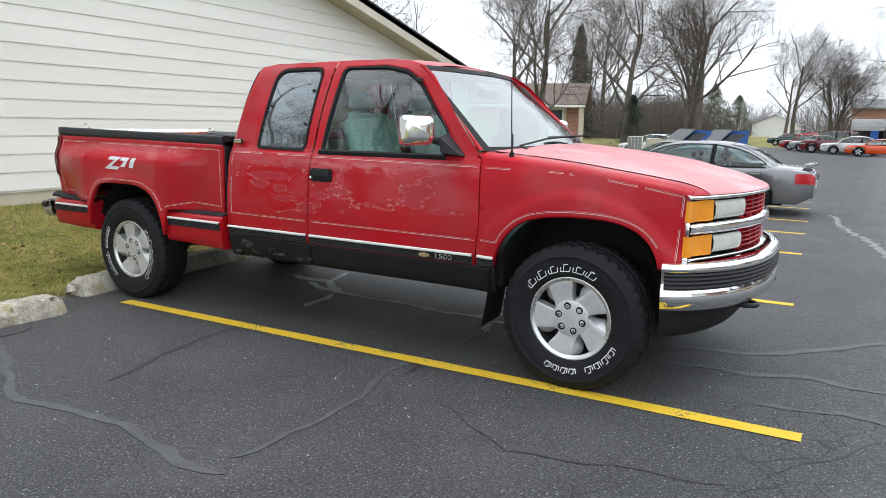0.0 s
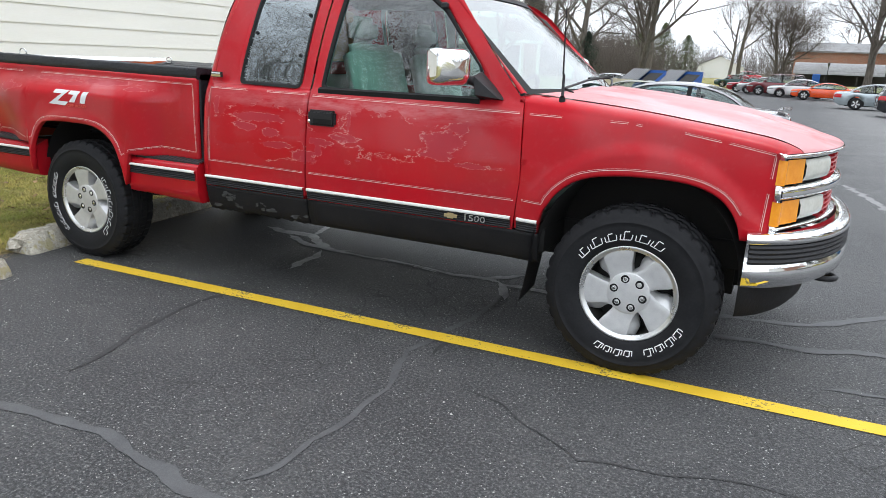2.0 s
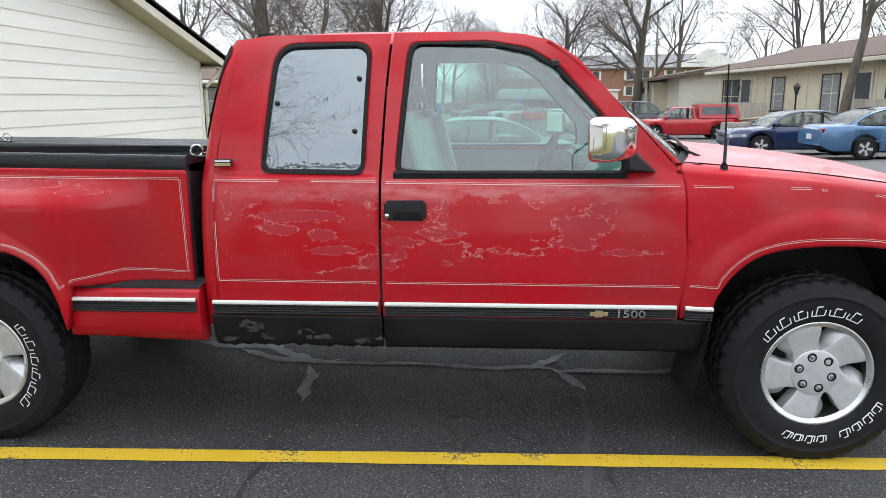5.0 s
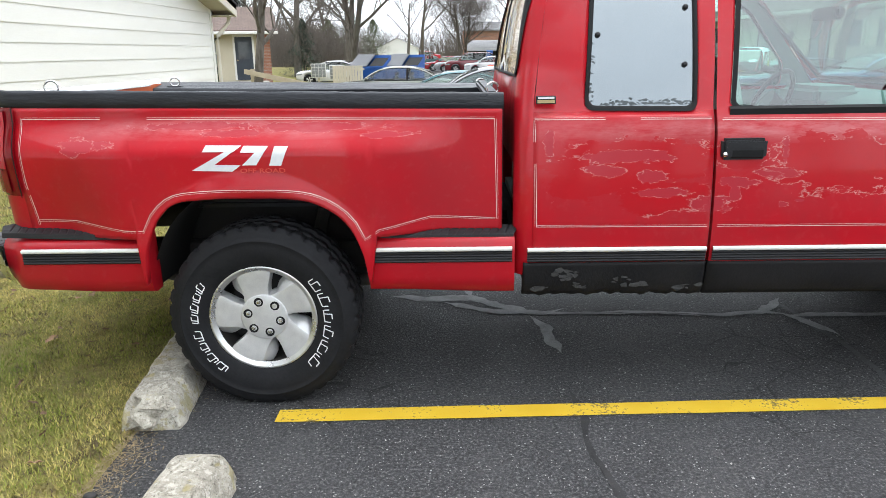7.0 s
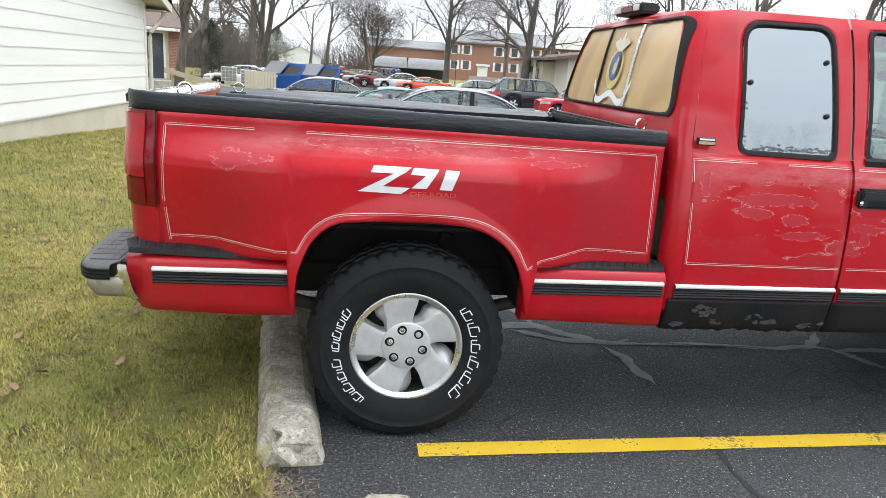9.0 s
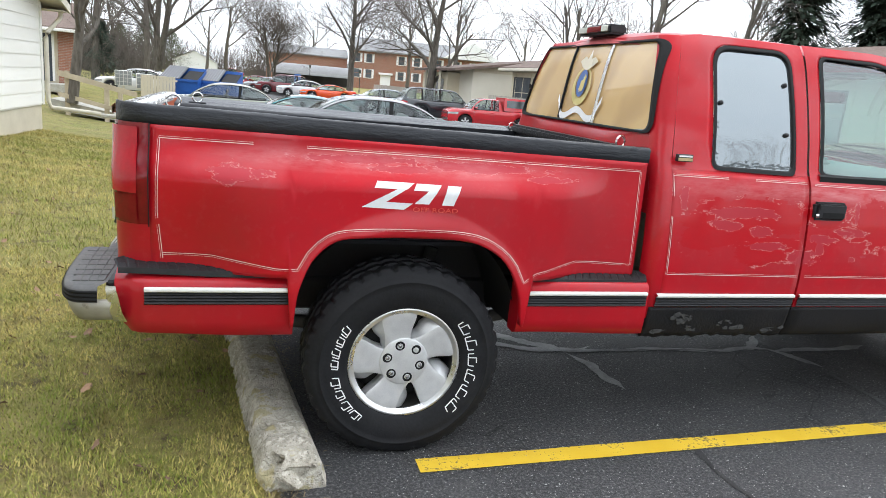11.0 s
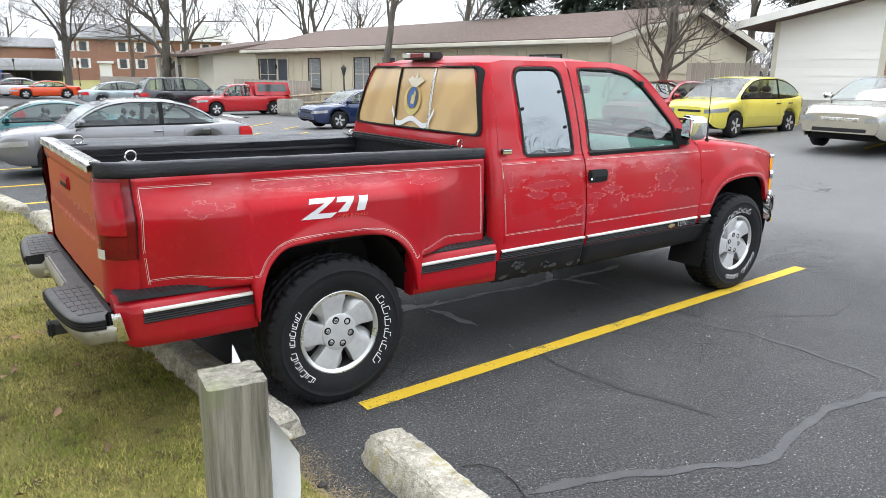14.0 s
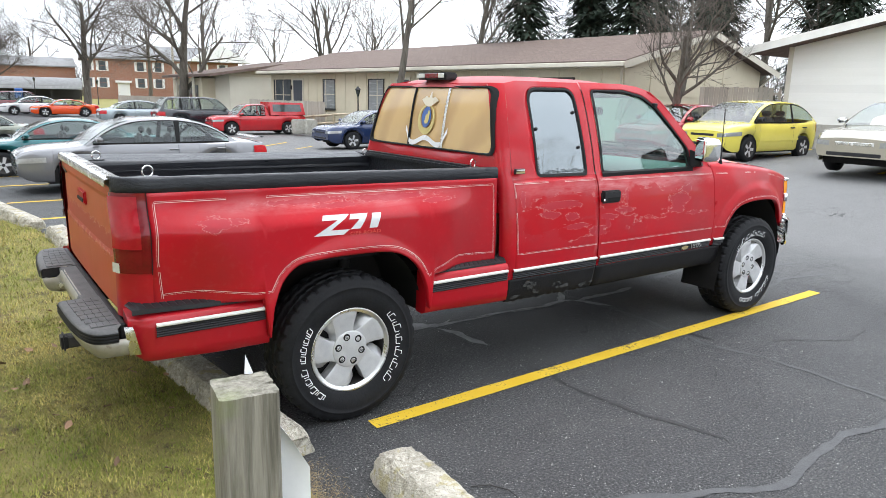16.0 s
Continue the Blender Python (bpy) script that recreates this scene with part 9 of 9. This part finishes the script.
# brush: a far belt of bare twiggy growth
def brush(points, h, seed, n):
    rng = random.Random(seed)
    tw = []
    for i in range(n):
        k = rng.randrange(len(points) - 1)
        f = rng.random()
        x, y = lerp(points[k][0], points[k + 1][0], f), lerp(points[k][1], points[k + 1][1], f)
        x += rng.gauss(0, 2.0)
        y += rng.gauss(0, 2.0)
        p = Vector((x, y, rng.uniform(0, 0.5)))
        hh = h * rng.uniform(0.4, 1.0)
        pts = [p]
        d = Vector((rng.uniform(-0.4, 0.4), rng.uniform(-0.4, 0.4), 1)).normalized()
        for j in range(3):
            d = (d + Vector((rng.uniform(-0.4, 0.4), rng.uniform(-0.4, 0.4), 0))).normalized()
            pts.append(pts[-1] + d * hh / 3)
        tw.append((pts, rng.uniform(0.015, 0.045)))
    ob = new("brush", twigs_to_mesh("brush", tw, M_TWIG))
    return tagged(ob, "tangled bare undergrowth at the edge of the woods", "undergrowth", kind="stuff")


brush([(-52, 30), (-36, 60), (-26, 90), (-22, 118)], 7.5, 1, 6000)
brush([(-24, 118), (-27, 150), (-14, 168), (4, 164)], 8.5, 5, 2600)
brush([(0, 142), (20, 150), (44, 136), (56, 100), (54, 60), (56, 20), (50, -10)], 7.5, 2, 8000)
brush([(-30, 48), (-20, 58), (-15, 72), (-13, 84)], 5.0, 4, 2400)
brush([(24, 48), (33, 44), (36, 36)], 5.0, 3, 900)


# ---- turf, leaves, seams and litter ----
def blade_mat():
    n = Nodes("grass_blades")
    g = n.t.nodes.new("ShaderNodeNewGeometry")
    rnd = g.outputs["Random Per Island"]
    v = n.coords("Object")
    patchy = n.noise(v, 1.9, 5, 0.65)
    f = n.ramp(n.math("ADD", n.math("MULTIPLY", rnd, 0.55), n.math("MULTIPLY", n.math("ADD", n.math("MULTIPLY", patchy, 0.6), n.math("MULTIPLY", n.noise(v, 0.55, 3, 0.5), 0.4)), 2.4)), 1.2, 1.75)
    col = n.mix(f, (0.16, 0.21, 0.014), (0.58, 0.46, 0.15))
    col = n.mix(n.math("MULTIPLY", n.ramp(n.noise(v, 9, 5, 0.75), 0.5, 0.64), 0.6), col, (0.13, 0.08, 0.032))
    col = n.mix(n.math("GREATER_THAN", rnd, 0.9), col, (0.1, 0.065, 0.032))
    return n.set(Base_Color=col, Roughness=0.75)


M_BLADE = blade_mat()


def grass(name, x0, x1, y0, y1, n, seed, tall):
    rng = random.Random(seed)
    v, f = [], []
    while len(f) < n:
        x, y = rng.uniform(x0, x1), rng.uniform(y0, y1)
        edge = verge_edge(y) - x
        if edge < 0.0:
            continue
        clump = noise.noise((x * 3.1, y * 3.1, 4.0))
        if edge < 0.16 and rng.random() > 0.5 + edge * 3:
            continue
        z = turf_height(x, y) - 0.004
        h = tall * rng.uniform(0.35, 1.0) * (1 + 0.5 * clump)
        a = rng.uniform(0, 2 * math.pi)
        lean = rng.uniform(0.3, 1.5) * h
        w = rng.uniform(0.0015, 0.0034)
        cx, cy = math.cos(a), math.sin(a)
        k = len(v)
        v += [(x - cy * w, y + cx * w, z), (x + cy * w, y - cx * w, z), (x + cx * lean, y + cy * lean, z + h)]
        f.append((k, k + 1, k + 2))
    ob = new(name, raw_mesh(name, v, f, M_BLADE, False))
    return tagged(ob, "short patchy grass, green mixed with dead straw", "grass", kind="stuff")


grass("grass", -3.4, -0.3, -3.6, 1.6, 270000, 51, 0.026)
grass("grass", -6.5, -0.3, 1.4, 12.5, 170000, 52, 0.055)
grass("grass", -6.5, -3.3, -3.6, 1.5, 60000, 53, 0.05)

M_LEAF = simple("dry_brown_leaf", (0.17, 0.09, 0.05), (0.36, 0.23, 0.14), rough=0.8, scale=20, each=0.8)
leaf_v = [(-0.5, 0, 0.06), (-0.28, -0.24, 0.12), (0.05, -0.34, 0.02), (0.3, -0.17, 0.14), (0.62, 0.0, 0.02), (0.3, 0.19, 0.2), (0.02, 0.33, 0.05), (-0.3, 0.2, 0.16), (0.0, 0.0, 0.0)]
leaf_me = raw_mesh("fallen_leaf", leaf_v, [(8, i, (i + 1) % 8) for i in range(8)], M_LEAF)
rng_l = random.Random(8)
for i in range(230):
    if i < 190:
        x, y = rng_l.uniform(-3.2, -0.55), rng_l.uniform(-3.2, 1.8)
    else:
        x, y = rng_l.uniform(-4.5, -0.6), rng_l.uniform(1.8, 9.0)
    if x > verge_edge(y) - 0.05:
        continue
    ob = new("fallen_leaf", leaf_me)
    s = rng_l.uniform(0.025, 0.06)
    ob.matrix_basis = pose(x, y, turf_height(x, y) + rng_l.uniform(0.018, 0.032), rng_l.uniform(-35, 35), rng_l.uniform(-35, 35), rng_l.uniform(0, 360)) @ Matrix.Diagonal((s, s, s, 1))
    tagged(ob, "curled dry brown leaf lying on the grass", "leaf", "fallen leaves")


def seal_mat(name, a, b):
    n = Nodes(name)
    v = n.coords("Object")
    g, c = n.noise(v, 9, 5, 0.65), n.noise(v, 140, 3, 0.7)
    col = n.mix(n.ramp(g, 0.35, 0.65), a, b)
    col = n.mix(n.math("MULTIPLY", n.ramp(c, 0.45, 0.75), 0.5), col, tuple(x * 1.5 for x in b))
    n.bump(c, 0.4, 0.004)
    return n.set(Base_Color=col, Roughness=0.62)


M_SEAM = seal_mat("faded_crack_sealer", (0.05, 0.051, 0.053), (0.076, 0.077, 0.079))
M_SEAM_DARK = seal_mat("dark_crack", (0.014, 0.014, 0.015), (0.034, 0.034, 0.034))
M_SEAM_LANE = seal_mat("worn_lane_seam", (0.12, 0.12, 0.118), (0.2, 0.199, 0.195))
M_SEAM_PALE = seal_mat("pale_filled_seam", (0.15, 0.15, 0.149), (0.28, 0.28, 0.275))


def seam(points, width, material, label, seed=0, z=0.003, wobble=0.05):
    """A strip poured along a meandering crack."""
    dense = []
    for (x0, y0), (x1, y1) in zip(points, points[1:]):
        m = max(3, int(math.hypot(x1 - x0, y1 - y0) / 0.035))
        dense += [(lerp(x0, x1, i / m), lerp(y0, y1, i / m)) for i in range(m)]
    dense.append(points[-1])
    path = []
    for x, y in dense:
        path.append((x + wobble * noise.noise((x * 3.3, y * 3.3, seed)), y + wobble * noise.noise((x * 3.3, y * 3.3, seed + 9.0))))

    def fn(i, k):
        a, b = path[max(0, i - 1)], path[min(len(path) - 1, i + 1)]
        d = Vector((b[0] - a[0], b[1] - a[1])).normalized()
        w = width * (0.55 + 0.45 * noise.noise((path[i][0] * 6 + k * 9, path[i][1] * 6, seed)) + 0.3 * noise.noise((path[i][0] * 24 + k * 5, path[i][1] * 24, seed)))
        w *= ease(0, 4, i) * ease(0, 4, len(path) - 1 - i)
        x, y = path[i][0] - d.y * k * w, path[i][1] + d.x * k * w
        return (x, y, lot_height(x, y) + z)
    ob = part("crack_seal", sheet(fn, range(len(path)), (-1, 1)), material)
    return tagged(ob, label, "crack seal", "sealed asphalt cracks", "structure")


GREY = "faded grey sealer strip on the asphalt"
seam([(0.2, -2.1), (0.59, -2.23), (1.29, -2.56), (1.88, -2.46), (2.17, -2.46), (2.55, -2.54), (2.82, -2.51)], 0.045, M_SEAM, GREY, 1)
seam([(2.69, -2.46), (2.74, -2.18), (2.76, -1.6), (2.64, -1.23), (2.72, -0.6), (2.75, -0.49), (2.64, 0.29)], 0.028, M_SEAM, GREY, 2)
PALE = "pale worn filler in a broad crack under the truck"
seam([(0.4, 0.4), (0.62, 0.34), (0.89, 0.38), (1.05, 0.24), (1.24, 0.08)], 0.085, M_SEAM_PALE, PALE, 3, wobble=0.03)
seam([(0.8, 0.8), (0.83, 0.6), (0.9, 0.36)], 0.05, M_SEAM_PALE, PALE, 31, z=0.0034, wobble=0.03)
seam([(0.72, 0.3), (1.0, 0.14), (1.3, 0.1), (1.42, 0.16)], 0.06, M_SEAM_PALE, PALE, 32, z=0.0038, wobble=0.03)
seam([(1.16, 0.1), (1.64, 0.1), (1.95, 0.08), (2.28, 0.04), (2.52, 0.1), (2.66, 0.04)], 0.04, M_SEAM_PALE, PALE, 33, z=0.0042, wobble=0.02)
seam([(1.2, 0.07), (1.27, -0.1), (1.28, -0.28), (1.3, -0.46)], 0.055, M_SEAM_PALE, PALE, 4, z=0.0046, wobble=0.025)
seam([(2.44, 0.07), (2.6, 0.16), (2.71, 0.32)], 0.06, M_SEAM_PALE, PALE, 41, z=0.005, wobble=0.025)
seam([(2.6, 0.08), (2.68, -0.05), (2.76, -0.26)], 0.055, M_SEAM_PALE, PALE, 42, z=0.0054, wobble=0.025)
seam([(2.6, 0.02), (2.92, 0.04), (3.12, 0.03), (3.4, 0.07)], 0.045, M_SEAM_PALE, PALE, 43, z=0.0058, wobble=0.03)
seam([(1.3, 0.12), (1.64, 0.085), (1.95, 0.07), (2.28, 0.03), (2.5, 0.06)], 0.007, M_SEAM_DARK, "thin open crack along the pale filler", 44, z=0.0064, wobble=0.03)
seam([(3.75, 0.15), (3.89, 0.18), (4.39, 0.28), (4.75, 0.63), (5.14, 1.08), (5.6, 1.7)], 0.05, M_SEAM, GREY, 5)
seam([(3.8, -0.16), (4.34, -0.1), (4.72, -0.01), (5.09, -0.07), (5.7, -0.2)], 0.055, M_SEAM, GREY, 6)
seam([(4.4, -0.6), (4.9, -0.5), (5.5, -0.62)], 0.04, M_SEAM, GREY, 61)
seam([(4.4, 11.5), (4.74, 8.5), (5.03, 6.55), (5.26, 4.3), (5.3, 2.4)], 0.075, M_SEAM_LANE, "broken pale seam along the drive lane", 7, wobble=0.12)
seam([(3.01, -1.41), (3.47, -1.61), (3.65, -1.76), (3.88, -1.68), (4.32, -1.59), (4.59, -1.5)], 0.007, M_SEAM_DARK, "thin open crack in the asphalt", 8)
seam([(1.3, -0.8), (1.31, -1.0), (1.29, -1.37), (1.36, -1.75), (1.5, -2.2)], 0.024, M_SEAM_DARK, "dark stained joint across the bay line", 9, z=0.0025)
seam([(2.8, -0.8), (2.79, -0.95), (2.76, -1.25)], 0.02, M_SEAM_DARK, "dark stained joint across the bay line", 10, z=0.0025)
seam([(1.9, -3.0), (2.1, -3.15), (2.3, -3.1), (2.5, -3.3)], 0.008, M_SEAM_DARK, "thin open crack in the asphalt", 11)
seam([(4.6, -1.4), (4.9, -1.0), (5.0, -0.8), (5.4, -0.75)], 0.006, M_SEAM_DARK, "thin open crack in the asphalt", 12)
seam([(6.0, -2.0), (7.4, -1.5), (8.2, -1.7), (9.5, -1.2)], 0.012, M_SEAM_DARK, "thin open crack in the asphalt", 13)
seam([(5.2, 2.0), (6.4, 2.6), (7.5, 2.4)], 0.012, M_SEAM_DARK, "thin open crack in the asphalt", 14)


def gravel():
    """Loose grit that collects along the verge and in hollows."""
    rng = random.Random(17)
    v, f = [], []
    spots = [(0.1, -1.3, 0.5, 900), (0.5, -2.4, 0.5, 500), (1.9, -3.0, 0.35, 420), (0.9, -1.6, 0.5, 420), (2.5, -3.4, 0.6, 380), (4.4, -0.9, 0.6, 420), (0.2, -0.8, 0.35, 400), (3.2, -2.2, 0.7, 700), (1.6, -1.7, 1.1, 1900), (2.6, -0.6, 0.9, 900)]
    for cx, cy, sd, m in spots:
        for i in range(m):
            x, y = rng.gauss(cx, sd), rng.gauss(cy, sd)
            if x < verge_edge(y) + 0.02:
                continue
            s = rng.uniform(0.0014, 0.0036) * (2.2 if rng.random() < 0.02 else 1)
            z = lot_height(x, y)
            a = rng.uniform(0, 6.28)
            c, d = math.cos(a) * s, math.sin(a) * s
            k = len(v)
            v += [(x + c, y + d, z - 0.001), (x - d, y + c, z - 0.001), (x - c, y - d, z - 0.001), (x + d, y - c, z - 0.001), (x, y, z + s * 0.9)]
            f += [(k, k + 1, k + 4), (k + 1, k + 2, k + 4), (k + 2, k + 3, k + 4), (k + 3, k, k + 4)]
    return v, f


def verge_litter():
    """Straw and torn blades strewn over the ragged edge between turf and asphalt."""
    rng = random.Random(29)
    v, f = [], []
    for i in range(9000):
        y = rng.uniform(-3.5, 3.5)
        x = verge_edge(y) + abs(rng.gauss(0, 0.07)) - 0.03 + 0.05 * noise.noise((y * 5, 1.0, 2.0))
        z = max(lot_height(x, y), turf_height(x, y) if x < verge_edge(y) else -9) + rng.uniform(0.002, 0.007)
        a, h, w = rng.uniform(0, 6.28), rng.uniform(0.012, 0.045), rng.uniform(0.0008, 0.002)
        c, d = math.cos(a), math.sin(a)
        k = len(v)
        v += [(x - d * w, y + c * w, z), (x + d * w, y - c * w, z), (x + c * h, y + d * h, z + rng.uniform(0, 0.008))]
        f.append((k, k + 1, k + 2))
    return v, f


M_STRAW = simple("dry_straw", (0.2, 0.14, 0.07), (0.42, 0.34, 0.2), rough=0.9, scale=30)
lit_v, lit_f = verge_litter()
tagged(new("straw", raw_mesh("straw", lit_v, lit_f, M_STRAW, False)), "dry straw strewn along the edge of the asphalt", "straw", kind="stuff")
M_GRIT = simple("pale_grit", (0.28, 0.275, 0.26), (0.52, 0.51, 0.48), rough=0.9, scale=40)
grit_v, grit_f = gravel()
tagged(new("gravel", raw_mesh("gravel", grit_v, grit_f, M_GRIT, False)), "pale loose grit scattered on the asphalt", "gravel", kind="stuff")

wire = part("wire", tube([(0.13, -1.8, 0.006), (0.2, -1.84, 0.012), (0.25, -1.92, 0.01), (0.24, -2.04, 0.006), (0.19, -2.18, 0.006)], 0.003, 6), M_DARK_STEEL)
tagged(wire, "thin bent wire lying on the asphalt", "wire")
peb = spin([(0.0, -0.011), (0.014, -0.007), (0.019, 0.0), (0.014, 0.007), (0.0, 0.01)], 12, axis="Z")
for v in peb.verts:
    v.co.x *= 1.3
    v.co += Vector((-0.44, -1.59, 0.01))
tagged(part("pebble", peb, M_DARK_STEEL), "smooth dark pebble on the asphalt", "stone")
blk = boxed(-5.1, -4.82, 8.9, 9.05, turf_height(-5, 9) - 0.02, turf_height(-5, 9) + 0.1, bev=0.02, seg=2)
tagged(part("splash_block", blk, M_CONCRETE), "small pale concrete block on the lawn", "block")
for (xa, ya), (xb, yb) in (((16.2, 6.2), (19.5, 7.0)), ((13.9, 2.63), (17.5, 3.1)), ((8.03, 22.4), (10.35, 24.9)), ((6.9, 19.0), (10.3, 22.2)), ((7.1, 17.15), (9.2, 18.9)), ((7.4, 15.2), (9.5, 16.8)), ((15.5, 9.6), (18.5, 10.2))):
    d = Vector((yb - ya, xa - xb, 0)).normalized() * 0.05
    q = [(xa, ya), (xb, yb)]
    vs = [(x + e * d.x, y + e * d.y, lot_height(x, y) + 0.012) for x, y in q for e in (-1, 1)]
    tagged(part("bay_line", bm_of(vs, [(0, 2, 3, 1)]), M_YELLOW), "worn yellow parking bay line painted on asphalt", "line", "parking bay lines", "structure")


def mailbox_cluster(at, turn):
    t = thing("mailbox_cluster", "pale grey cluster of mailbox doors on a post", "mailbox", "mailbox clusters", at=at, turn=turn)
    part("post", boxed(-0.06, 0.06, -0.06, 0.06, 0.0, 0.75), M_FASCIA, t)
    cab = part("cabinet", boxed(-0.42, 0.42, -0.2, 0.2, 0.72, 1.5, bev=0.01), M_WHITE_TRIM, t)
    for i in range(4):
        for j in range(4):
            part("mailbox_door", boxed(-0.39 + i * 0.2, -0.21 + i * 0.2, -0.215, -0.2, 0.75 + j * 0.185, 0.92 + j * 0.185, bev=0.004), M_SHADE, cab)
    return t


mailbox_cluster((-6.9, 37.6, -0.62), 8)
mailbox_cluster((-5.9, 37.9, -0.72), 8)
